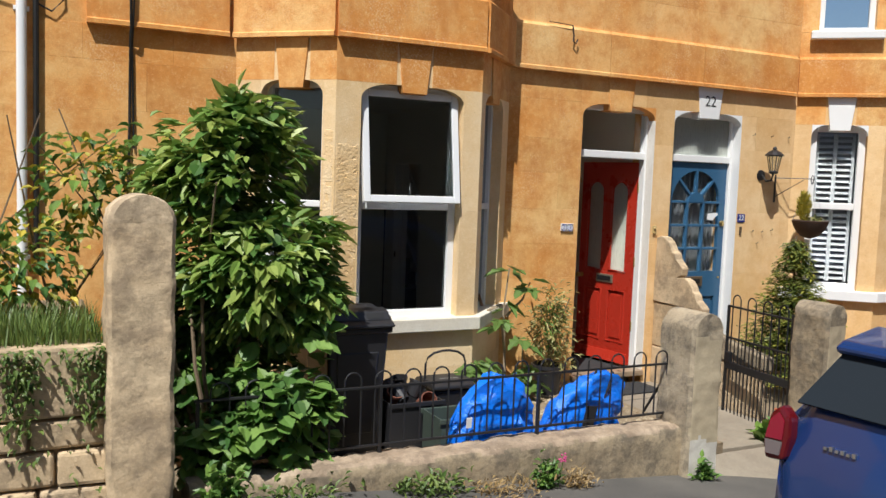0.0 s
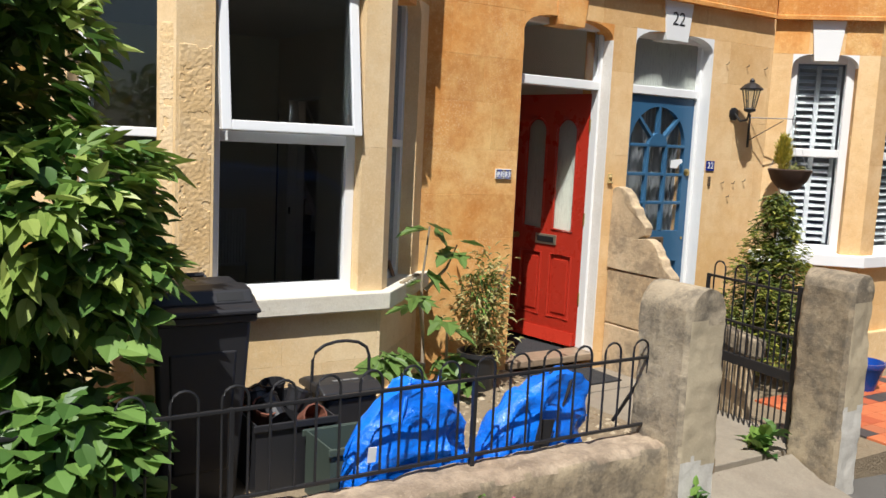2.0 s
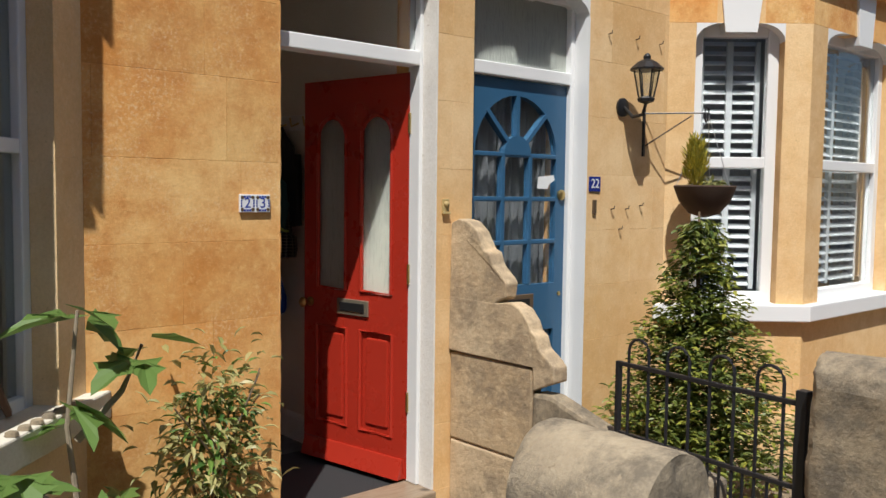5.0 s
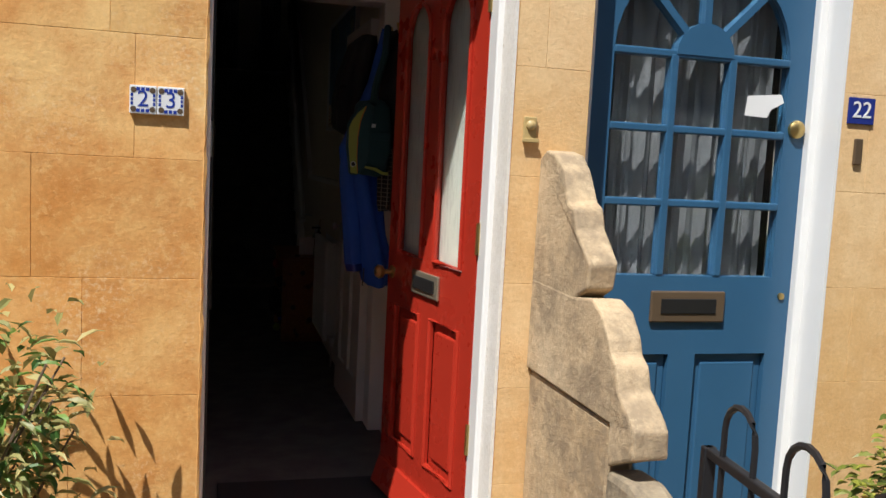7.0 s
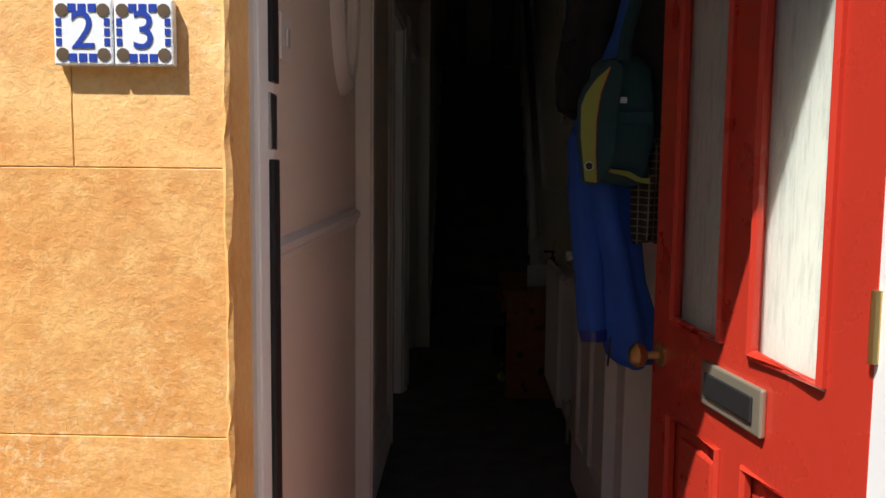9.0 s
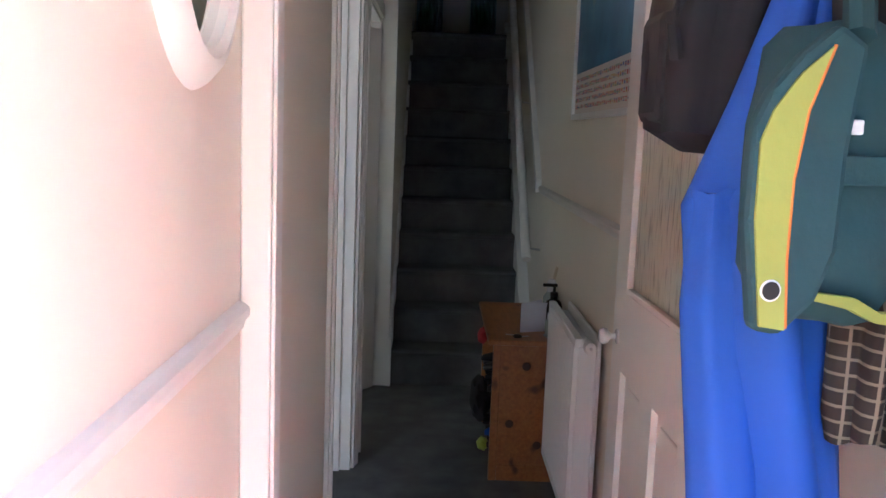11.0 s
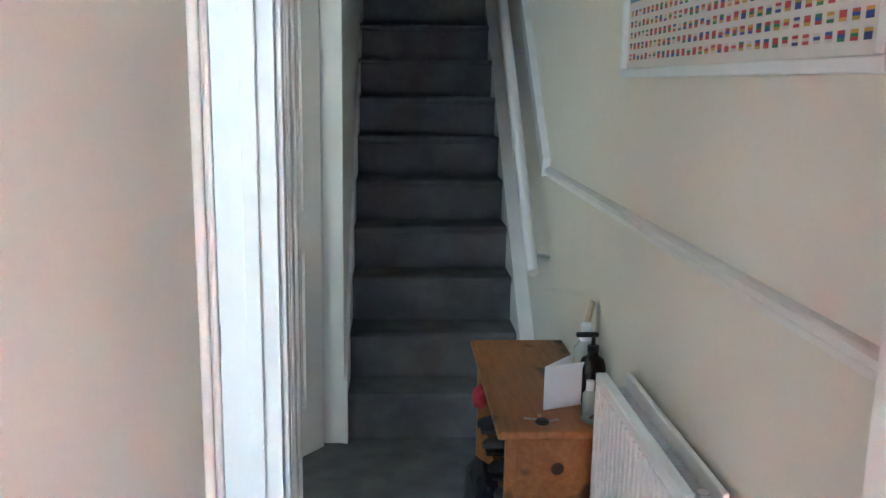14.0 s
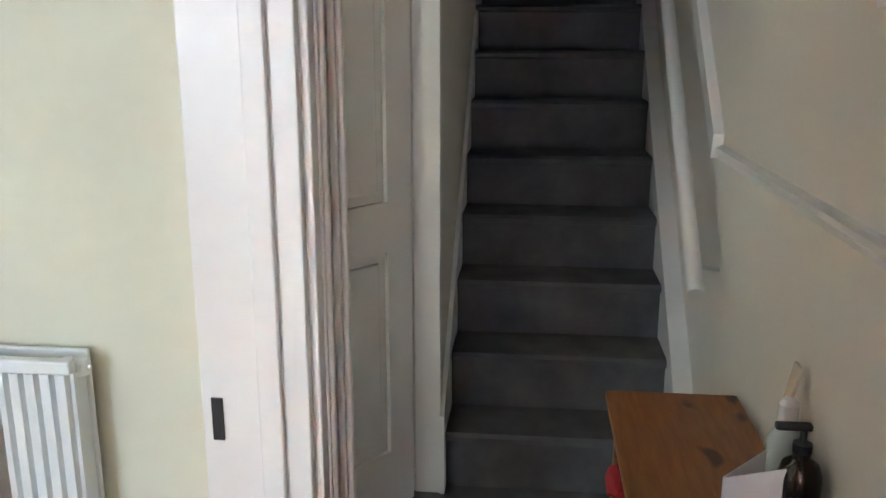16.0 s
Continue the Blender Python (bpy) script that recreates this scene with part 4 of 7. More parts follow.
# neighbouring retaining wall of rough blocks
nw = thing("garden_wall", "taller neighbouring wall of rough grey stone blocks", "garden wall")
part("wall_core", B((-12, -4.28, -2.16, -1.95, -0.5, 0.94)), PARTED, nw)
rz = [-0.2, 0.12, 0.3, 0.48, 0.64, 1.0]
for r, (c, d) in enumerate(zip(rz, rz[1:])):
    x = -4.285
    k = 0
    while x > -8:
        w = 0.62 if r == 4 else 0.22 + 0.16 * ((k * 7 + r * 3) % 5) / 4
        b2 = B((x - w + 0.006, x - 0.006, -2.21 - 0.012 * ((k + r) % 3), -2.1, c + 0.006, d - 0.006), bevel=0.02)
        for v in b2.verts:
            v.co += Vector((0, noise.noise(v.co * 9) * 0.02, noise.noise(v.co * 7) * 0.008))
        part("stone", b2, PARTED, nw)
        x -= w
        k += 1

# scalloped dividing wall between the two front doors
dv = thing("dividing_wall", "stepped stone dividing wall with scrolled coping", "garden wall")
part("block", B((0.962, 1.03, -0.56, -0.005, -0.4, 0.28), bevel=0.012), PARTED, dv)
part("block", B((0.960, 1.03, -0.56, -0.005, 0.284, 0.72), bevel=0.012), PARTED, dv)
part("block", B((0.962, 1.035, -1.42, -0.565, -0.4, 0.32), bevel=0.012), PARTED, dv)


SCROLLS = [(0.0, 0.725), (0.0, 1.36), (-0.06, 1.385), (-0.13, 1.37), (-0.19, 1.32), (-0.24, 1.24), (-0.28, 1.225), (-0.30, 1.17), (-0.37, 1.11), (-0.385, 1.09), (-0.385, 1.02), (-0.33, 1.0)]
LOWER = [(-0.005, 0.725), (-0.005, 0.995), (-0.33, 0.997), (-0.42, 1.0), (-0.48, 0.98), (-0.53, 0.93), (-0.545, 0.89), (-0.575, 0.87), (-0.60, 0.82), (-0.67, 0.765), (-0.695, 0.74), (-0.695, 0.68), (-0.60, 0.64), (-0.56, 0.62), (-0.56, 0.725)]
for prof, x0, x1 in ((SCROLLS, 0.952, 1.035), (LOWER, 0.950, 1.04)):
    bm = P([(q[0] - 0.004, q[1]) for q in prof], 'x', x0, x1, 0.007)
    for v in bm.verts:
        v.co += Vector((noise.noise(v.co * 11) * 0.006, noise.noise(v.co * 9) * 0.01, noise.noise(v.co * 8 + Vector((3, 1, 2))) * 0.01))
    part("scroll_stone", bm, PARTED, dv)
part("coping", P([(-0.565, 0.325), (-0.565, 0.615), (-0.68, 0.62), (-1.0, 0.52), (-1.49, 0.45), (-1.49, 0.325)], 'x', 0.95, 1.05, 0.02), WEATHERED, dv)


def hoop(bm, x, w, y, z0, zr, r=0.007):
    """One inverted U of railing: two uprights joined by a round hoop."""
    tube(bm, [(x, y, z0), (x, y, zr)] + [(x + w / 2 - w / 2 * math.cos(a), y, zr + w / 2 * math.sin(a)) for a in (math.pi * k / 8 for k in range(1, 8))] + [(x + w, y, zr), (x + w, y, z0)], r, 6)


fence = thing("railing", "black iron hoop-topped railing on the low wall", "railing")
y = -1.95
part("top_rail", B((-3.85, -0.47, y - 0.009, y + 0.009, 0.594, 0.61), bevel=0.003), IRON, fence)
part("bottom_rail", B((-3.85, -0.47, y - 0.009, y + 0.009, 0.236, 0.252), bevel=0.003), IRON, fence)
x = -3.761
while x < -0.6:
    bm = bmesh.new()
    hoop(bm, x, 0.105, y, 0.238, 0.645, 0.006)
    part("hoop", bm, IRON, fence, smooth=True)
    x += 0.195
for x in (-3.83, -2.75, -1.62, -0.49):
    part("post", B((x - 0.01, x + 0.01, y - 0.012, y + 0.012, 0.19, 0.612), bevel=0.003), IRON, fence)
part("fixing_lug", L([(0.018, 0), (0.02, 0.012), (0.012, 0.03), (0, 0.032)], 10), BRONZE, fence, "rusty fixing bolt", m=pose(-0.475, y - 0.005, 0.60, 0, 90, 0))
part("stay", T([(-0.50, y + 0.02, 0.55), (-0.56, y + 0.2, 0.20)], 0.010, 6), IRON, fence)

gate = thing("gate", "black iron hoop-topped garden gate standing open", "gate")
GW = 0.80
part("top_rail", B((0.0, GW, -0.009, 0.009, 0.815, 0.832), bevel=0.003), IRON, gate)
part("middle_rail", B((0.0, GW, -0.009, 0.009, 0.54, 0.556), bevel=0.003), IRON, gate)
part("lock_rail", B((0.0, GW, -0.012, 0.012, 0.27, 0.335), bevel=0.003), IRON, gate)
part("bottom_rail", B((0.0, GW, -0.009, 0.009, -0.165, -0.145), bevel=0.003), IRON, gate)
part("hinge_stile", B((-0.022, 0.018, -0.02, 0.02, -0.2, 0.87), bevel=0.003), IRON, gate)
part("latch_stile", B((GW - 0.018, GW, -0.012, 0.012, -0.165, 0.832), bevel=0.003), IRON, gate)
for k in range(4):
    bm = bmesh.new()
    hoop(bm, 0.07 + 0.19 * k, 0.10, 0.0, -0.15, 0.88, 0.006)
    part("hoop", bm, IRON, gate, smooth=True)
for k in range(4):
    for u in (0.12, 0.215):
        if u + 0.19 * k < GW - 0.03:
            part("bar", T([(u + 0.19 * k, 0, -0.16), (u + 0.19 * k, 0, 0.55)], 0.0055, 6), IRON, gate, smooth=True)
part("lock_box", B((GW - 0.07, GW - 0.005, -0.02, 0.02, 0.335, 0.42), bevel=0.004), IRON, gate)
part("latch", B((-0.02, 0.05, -0.06, -0.021, 0.60, 0.71), bevel=0.012), IRON, gate)
for z in (0.02, 0.60):
    part("hinge_pin", T([(-0.01, -0.02, z), (-0.05, -0.035, z)], 0.012, 7), IRON, gate)
gate.matrix_world = pose(0.80, -1.88, 0.02, 0, 0, 84)

# ---- wall fittings of the house front ----
no23 = thing("house_number", "two hand-painted blue and white tiles reading 23", "house number")


def text_mesh(txt, size, depth):
    cu = bpy.data.curves.new("text", 'FONT')
    cu.body, cu.size, cu.extrude, cu.align_x, cu.align_y = txt, size, depth, 'CENTER', 'CENTER'
    ob = new("text_tmp", cu)
    me = bpy.data.meshes.new_from_object(ob.evaluated_get(bpy.context.evaluated_depsgraph_get()))
    bpy.data.objects.remove(ob)
    bpy.data.curves.remove(cu)
    return me


def text(parent, txt, size, m, mat, depth=0.001, name="number"):
    me = text_mesh(txt, size, depth)
    me.materials.append(mat)
    ob = new(name, me)
    ob.parent = parent
    ob.matrix_local = m
    return ob


for k, d in enumerate("23"):
    x = -0.192 + 0.069 * k
    t = part("tile", B((x, x + 0.067, -0.014, 0.0, 1.415, 1.488), bevel=0.002), GLAZE, no23)
    text(t, d, 0.06, pose(x + 0.0335, -0.0145, 1.452, 90), GLAZEBLUE, 0.0006, "digit")
    for a, b in ((0.01, 0.012), (0.057, 0.012), (0.01, 0.061), (0.057, 0.061)):
        part("corner_ornament", L([(0.0075, 0), (0.0075, 0.001), (0, 0.0012)], 10), BRONZE, t, m=pose(x + a, -0.014, 1.415 + b, 90))
    for a in (0.022, 0.0335, 0.045):
        for b in (0.009, 0.064):
            part("leaf_ornament", B((x + a - 0.005, x + a + 0.004, -0.0148, -0.014, 1.415 + b - 0.005, 1.415 + b + 0.004)), GLAZEBLUE, t)
    for b in (0.026, 0.037, 0.048):
        for a in (0.006, 0.061):
            part("leaf_ornament", B((x + a - 0.003, x + a + 0.003, -0.0148, -0.014, 1.415 + b - 0.004, 1.415 + b + 0.004)), GLAZEBLUE, t)
no22 = thing("house_number", "small navy enamel plate reading 22", "house number")
part("plate", B((2.01, 2.11, -0.008, 0.0, 1.522, 1.608), bevel=0.002), NAVY, no22)
text(no22, "22", 0.075, pose(2.06, -0.009, 1.566, 90), GLAZE)
k22 = thing("house_number", "black numerals 22 painted on the white keystone", "house number")
text(k22, "22", 0.15, pose(1.54, -0.0135, 2.73, 90), BLACK, 0.0006)
BELLBRASS = paint("tarnished_pale_brass", (0.50, 0.37, 0.16), 0.4, 0.3)
bell = thing("doorbell", "small brass bell push on a block", "doorbell")
part("back_plate", B((0.895, 0.935, -0.012, 0.0, 1.40, 1.475), bevel=0.003), BELLBRASS, bell)
part("button", L([(0.014, 0), (0.014, 0.008), (0.008, 0.014), (0, 0.015)], 14), BELLBRASS, bell, "", True, pose(0.915, -0.012, 1.45, 90))
part("ledge", B((0.89, 0.94, -0.02, -0.012, 1.40, 1.412), bevel=0.002), BELLBRASS, bell)

# carriage lamp
lamp = thing("wall_lantern", "black carriage lantern on a curved wall arm", "wall lamp")
part("wall_plate", L([(0.055, 0), (0.055, 0.012), (0.03, 0.02), (0, 0.022)], 18), IRON, lamp, "", True, pose(2.30, -0.001, 2.02, 90))
part("arm", T([(2.30, -0.02, 2.02), (2.30, -0.08, 1.96), (2.30, -0.15, 1.97), (2.30, -0.17, 2.03)], 0.011, 8), IRON, lamp, smooth=True)
part("base", L([(0.012, 0), (0.045, 0.012), (0.05, 0.03), (0.042, 0.04), (0, 0.04)], 6, (2.30, -0.17, 2.03)), IRON, lamp)
part("glass_shade", L([(0.042, 0), (0.07, 0.15), (0.068, 0.15), (0.04, 0)], 6, (2.30, -0.17, 2.07)), GLASS, lamp, "clear tapered glass")
for k in range(6):
    a = math.pi * k / 3
    part("cage_bar", T([(2.30 + 0.043 * math.cos(a), -0.17 + 0.043 * math.sin(a), 2.07), (2.30 + 0.072 * math.cos(a), -0.17 + 0.072 * math.sin(a), 2.22)], 0.005, 5), IRON, lamp)
part("cap", L([(0.095, 0), (0.097, 0.01), (0.06, 0.045), (0.03, 0.06), (0.02, 0.065), (0.022, 0.08), (0.012, 0.095), (0, 0.1)], 12, (2.30, -0.17, 2.22)), IRON, lamp)

# hanging basket on its bracket
bk = thing("hanging_basket_bracket", "rusty black iron wall bracket with a scrolled tip", "bracket")
part("wall_bar", B((2.505, 2.525, -0.012, 0.0, 1.74, 2.03), bevel=0.002), IRON, bk)
part("arm", T([(2.515, -0.01, 2.0), (2.60, -0.12, 2.0), (2.73, -0.30, 2.0)], 0.005, 6), IRON, bk)
part("brace", T([(2.515, -0.01, 1.80), (2.68, -0.23, 1.985)], 0.005, 6), BRONZE, bk)
part("scroll", T([(2.73 + 0.028 * math.cos(a) * (1 - a / 12), -0.30, 1.99 + 0.045 * math.sin(a)) for a in (0.6 * k for k in range(12))], 0.0045, 6), IRON, bk)
hb = thing("hanging_basket", "dark coir hanging basket with a golden dwarf conifer", "hanging basket")
BC = (2.75, -0.29, 1.42)
part("bowl", L([(0.02, -0.045), (0.09, -0.02), (0.15, 0.05), (0.185, 0.14), (0.178, 0.148), (0.1, 0.125), (0, 0.12)], 22, BC), paint("coir_liner", (0.06, 0.035, 0.022), 0.95, 0.4, 0.8), hb, "", True)
for k in range(3):
    a = 2 * math.pi * k / 3 + 0.4
    part("chain", T([(BC[0] + 0.18 * math.cos(a), BC[1] + 0.18 * math.sin(a), BC[2] + 0.14), (2.75, -0.30, 1.99)], 0.0025, 5), CHROME, hb)


def leaves(name, centres, dirs, length, width, mat, parent=None, label="", category="", rng=None, fold=0.25, droop=0.3, kind="", shape=None):
    """Many folded leaves in one mesh: each starts at a centre and points along a direction."""
    rng = rng or random.Random(1)
    V, F = [], []
    for c, d in zip(centres, dirs):
        d = Vector(d).normalized()
        s = d.cross(Vector((rng.uniform(-0.4, 0.4), rng.uniform(-0.4, 0.4), 1))).normalized()
        n = s.cross(d)
        ln, wd = length * rng.uniform(0.65, 1.2), width * rng.uniform(0.75, 1.2)
        c = Vector(c)
        base = len(V)
        if shape is None:
            V += [c, c + d * ln * 0.35 + s * wd * 0.5 + n * wd * fold, c + d * ln * 0.38 - n * 0.02 * ln, c + d * ln * 0.35 - s * wd * 0.5 + n * wd * fold,
                  c + d * ln * 0.7 + s * wd * 0.36 + n * (wd * fold - ln * droop * 0.25), c + d * ln * 0.72 - n * ln * droop * 0.3, c + d * ln * 0.7 - s * wd * 0.36 + n * (wd * fold - ln * droop * 0.25), c + d * ln - n * ln * droop]
            F += [tuple(base + i for i in q) for q in ((0, 1, 2), (0, 2, 3), (1, 4, 5, 2), (2, 5, 6, 3), (4, 7, 5), (5, 7, 6))]
        else:
            V += [c + d * ln * u + s * wd * v + n * (-droop * ln * u * u + fold * wd * abs(v)) for u, v in shape]
            m = len(shape)
            F += [(base, base + i, base + i + 1) for i in range(1, m - 1)]
    me = bpy.data.meshes.new(name)
    me.from_pydata([tuple(v) for v in V], [], F)
    me.materials.append(mat)
    ob = new(name, me)
    if parent:
        ob.parent = parent
        if label:
            ob["label"] = label
    else:
        tagged(ob, label, category, kind=kind)
    return ob


def shell(rng, blobs, count, inner=0.55):
    """Points in a cloud of blobs (x, y, z, rx, ry, rz), mostly near their surface, and outward directions."""
    C, D = [], []
    vol = [b[3] * b[4] * b[5] for b in blobs]
    while len(C) < count:
        b = rng.choices(blobs, vol)[0]
        v = Vector((rng.gauss(0, 1), rng.gauss(0, 1), rng.gauss(0, 1))).normalized()
        k = inner + (1.03 - inner) * rng.random() ** 0.5
        k *= 0.86 + 0.3 * noise.noise(v * 2.3 + Vector(b[:3]))
        C.append((b[0] + b[3] * v.x * k, b[1] + b[4] * v.y * k, b[2] + b[5] * v.z * k))
        D.append((v.x + rng.uniform(-0.8, 0.8), v.y + rng.uniform(-0.8, 0.8), 0.4 * v.z + rng.uniform(-0.8, 0.35)))
    return C, D


rg = random.Random(11)
C, D = shell(rg, [(BC[0] - 0.1, BC[1], BC[2] + 0.27, 0.075, 0.075, 0.18)], 900, 0.1)
D = [(d[0] * 0.4, d[1] * 0.4, 0.9) for d in D]
leaves("foliage", C, D, 0.05, 0.012, LEAF_YELLOW, hb, "golden conifer sprays", rng=rg, droop=0.1)
C, D = shell(rg, [(BC[0] + 0.05, BC[1], BC[2] + 0.15, 0.11, 0.11, 0.035)], 160, 0.1)
leaves("foliage", C, D, 0.04, 0.02, LEAF_DRY, hb, rng=rg)

# big broad-leaved shrub behind the railing
shrub = thing("shrub", "large dense green broad-leaved shrub spilling over the railing", "shrub")
for k in range(9):
    a = rg.uniform(-0.5, 0.5)
    part("stem", T([(-3.45 + a * 0.3, -1.45, -0.05), (-3.45 + a, -1.45 + rg.uniform(-0.3, 0.2), 0.7), (-3.4 + a * 1.3, -1.45 + rg.uniform(-0.4, 0.3), rg.uniform(1.4, 2.0))], 0.018, 6, 0.006), BARK, shrub, smooth=True)
OVAL = [(0, 0), (0.12, 0.30), (0.35, 0.50), (0.62, 0.44), (0.84, 0.22), (1.0, 0), (0.84, -0.22), (0.62, -0.44), (0.35, -0.50), (0.12, -0.30)]
BL = [(-3.45, -1.42, 1.85, 0.42, 0.40, 0.50), (-3.30, -1.55, 1.25, 0.50, 0.42, 0.48), (-3.62, -1.28, 0.85, 0.34, 0.30, 0.50), (-3.25, -1.80, 0.42, 0.42, 0.34, 0.42), (-3.05, -1.65, 1.15, 0.26, 0.3, 0.3), (-3.65, -1.3, 1.6, 0.35, 0.35, 0.5), (-3.30, -1.3, 2.15, 0.25, 0.25, 0.22), (-3.55, -1.85, 0.3, 0.3, 0.26, 0.36)]


def hollowed(cs, ds, floor_value):
    """Leaves outside the shaded hollows of the shrub and its smaller gaps."""
    keep = []
    for i, (x, y, z) in enumerate(cs):
        deep = any(((x - a) / p) ** 2 + ((z - c) / q) ** 2 + ((y - b) / r) ** 2 < 1 + 0.5 * noise.noise((x * 5, y * 5, z * 5)) for a, b, c, p, r, q in HOLLOWS)
        if not deep and noise.noise((x * 3.4, y * 3.4, z * 3.4)) > floor_value:
            keep.append(i)
    return [cs[i] for i in keep], [ds[i] for i in keep]


HOLLOWS = [(-3.68, -1.98, 0.93, 0.22, 0.5, 0.24), (-3.34, -1.98, 0.92, 0.22, 0.4, 0.07)]
C, D = hollowed(*shell(rg, BL, 6600, 0.35), -0.1)
leaves("crown", C, D, 0.10, 0.078, LEAF, shrub, rng=rg, droop=0.3, fold=0.16, shape=OVAL)
C, D = hollowed(*shell(rg, BL[:2] + BL[5:7], 1900, 0.93), -0.25)
leaves("crown", C, [(d[0], d[1], d[2] + 0.3) for d in D], 0.12, 0.055, leaf("young_leaf", (0.40, 0.47, 0.12), (0.16, 0.27, 0.05)), shrub, "paler young leaves", rng=rg, fold=0.2, droop=0.5, shape=OVAL)
C, D = shell(rg, [BL[3], BL[7], (-3.15, -1.75, 0.75, 0.3, 0.25, 0.3)], 420, 0.85)
C, D = hollowed(C, D, -0.1)
leaves("crown", C, [(d[0], d[1] - 0.5, d[2]) for d in D], 0.12, 0.115, leaf("round_leaf", (0.26, 0.40, 0.10), (0.12, 0.24, 0.05)), shrub, "large round leaves low on the shrub", rng=rg, fold=0.1, droop=0.25, shape=OVAL)
C, D = shell(random.Random(5), [(-3.5, -1.2, 0.65, 0.48, 0.14, 0.7)], 1800, 0.2)
leaves("crown", C, D, 0.10, 0.078, LEAF, shrub, rng=random.Random(6), droop=0.3, fold=0.16, shape=OVAL)
for q in [o for o in bpy.data.objects if o.parent is shrub]:
    q.location.x -= 0.09

# yellowing climber beside the drainpipe
cl = thing("shrub", "straggling shrub with yellowing leaves by the drainpipe", "shrub")
for k in range(6):
    part("stem", T([(-4.5, -0.7, 0.85), (-4.5 + rg.uniform(-0.4, 0.4), -0.7 + rg.uniform(-0.2, 0.2), 1.4), (-4.45 + rg.uniform(-0.5, 0.4), -0.7 + rg.uniform(-0.3, 0.2), rg.uniform(1.8, 2.3))], 0.01, 5, 0.004), BARK, cl)
BL2 = [(-4.75, -0.9, 1.25, 0.5, 0.4, 0.4), (-4.35, -0.75, 1.75, 0.35, 0.35, 0.4), (-5.3, -0.8, 1.3, 0.6, 0.4, 0.4), (-4.0, -0.9, 1.9, 0.35, 0.3, 0.35)]
C, D = shell(rg, BL2, 700, 0.2)
leaves("crown", C, D, 0.10, 0.06, LEAF, cl, rng=rg)
C, D = shell(rg, BL2, 420, 0.3)
leaves("crown", C, D, 0.08, 0.05, LEAF_YELLOW, cl, "yellow leaves", rng=rg)


def blades(name, x0, x1, y0, y1, z, count, h, mat, label, rng, zf=None):
    V, F = [], []
    for _ in range(count):
        x, y = rng.uniform(x0, x1), rng.uniform(y0, y1)
        zz = zf(x, y) if zf else z
        a = rng.uniform(0, 6.28)
        hh, w = h * rng.uniform(0.4, 1.1), 0.004
        lean = rng.uniform(0.1, 0.7) * hh
        dx, dy = math.cos(a), math.sin(a)
        b = len(V)
        V += [(x - dy * w, y + dx * w, zz), (x + dy * w, y - dx * w, zz), (x + dx * lean * 0.4 - dy * w * 0.7, y + dy * lean * 0.4 + dx * w * 0.7, zz + hh * 0.6), (x + dx * lean * 0.4 + dy * w * 0.7, y + dy * lean * 0.4 - dx * w * 0.7, zz + hh * 0.6), (x + dx * lean, y + dy * lean, zz + hh)]
        F += [(b, b + 1, b + 3, b + 2), (b + 2, b + 3, b + 4)]
    me = bpy.data.meshes.new(name)
    me.from_pydata(V, [], F)
    me.materials.append(mat)
    return tagged(new(name, me), label, "grass", kind="stuff")


blades("grass", -6.2, -4.32, -2.18, -1.0, 0.9, 5200, 0.2, GRASS, "rough green grass on the raised garden", rg, lambda x, y: 0.98 if y < -2.0 else 0.89)
solid("raised_soil", B((-12, -4.33, -2.1, -1.94, 0.90, 0.975)), SOIL, "soil behind the neighbouring wall", "ground", kind="structure")
for k, (x, w) in enumerate(((-4.7, 0.10), (-4.38, 0.13))):
    C = [(x + rg.gauss(0, w * 0.5) , -2.235 - rg.uniform(0, 0.04), 1.0 - abs(rg.gauss(0, 0.22))) for _ in range(260)]
    D = [(rg.uniform(-1, 1), -0.6, rg.uniform(-1, 0.3)) for _ in C]
    leaves("trailing_plant", C, D, 0.045, 0.02, GRASS, None, "small-leaved green plant trailing over the wall", "plant", rg, kind="stuff")


def weed(x, y, r, h, count, mat, label, size=0.06, width=0.025):
    z = ground_z(x, y)
    C = [(x + rg.gauss(0, r * 0.4), y + rg.gauss(0, r * 0.25), z + abs(rg.gauss(0, h * 0.4))) for _ in range(count)]
    D = [(rg.uniform(-1, 1), rg.uniform(-1, 0.6), rg.uniform(0.1, 1.2)) for _ in C]
    return leaves("weed", C, D, size, width, mat, None, label, "weed", rg, kind="stuff")


weed(-2.55, -2.26, 0.3, 0.13, 190, GRASS, "green weeds at the foot of the garden wall")
weed(-2.1, -2.3, 0.35, 0.08, 260, STRAW, "dry brown weeds at the wall's foot", 0.05, 0.012)
weed(-1.72, -2.24, 0.12, 0.2, 150, LEAF, "grey-green weed with a pink flower head")
weed(-1.5, -2.26, 0.14, 0.12, 170, STRAW, "straw-yellow weed by the wall", 0.05, 0.012)
weed(-0.42, -2.26, 0.09, 0.14, 70, LEAF, "small green weed at the gatepost's foot", 0.07, 0.035)
weed(-3.4, -2.28, 0.4, 0.12, 160, GRASS, "green weeds below the shrub")
weed(-3.75, -2.26, 0.16, 0.2, 90, LEAF, "leafy weed in the wall's corner", 0.09, 0.05)
bm = bmesh.new()
for _ in range(14):
    lathe(bm, [(0.004, 0), (0.009, 0.004), (0.006, 0.01), (0, 0.011)], 6, (-1.62 + rg.gauss(0, 0.015), -2.27, ground_z(-1.62, -2.27) + 0.19 + rg.gauss(0, 0.012)))
solid("flower_head", bm, paint("pink_petals", (0.5, 0.07, 0.2), 0.7), "small pink flower cluster on a wall weed", "flower")
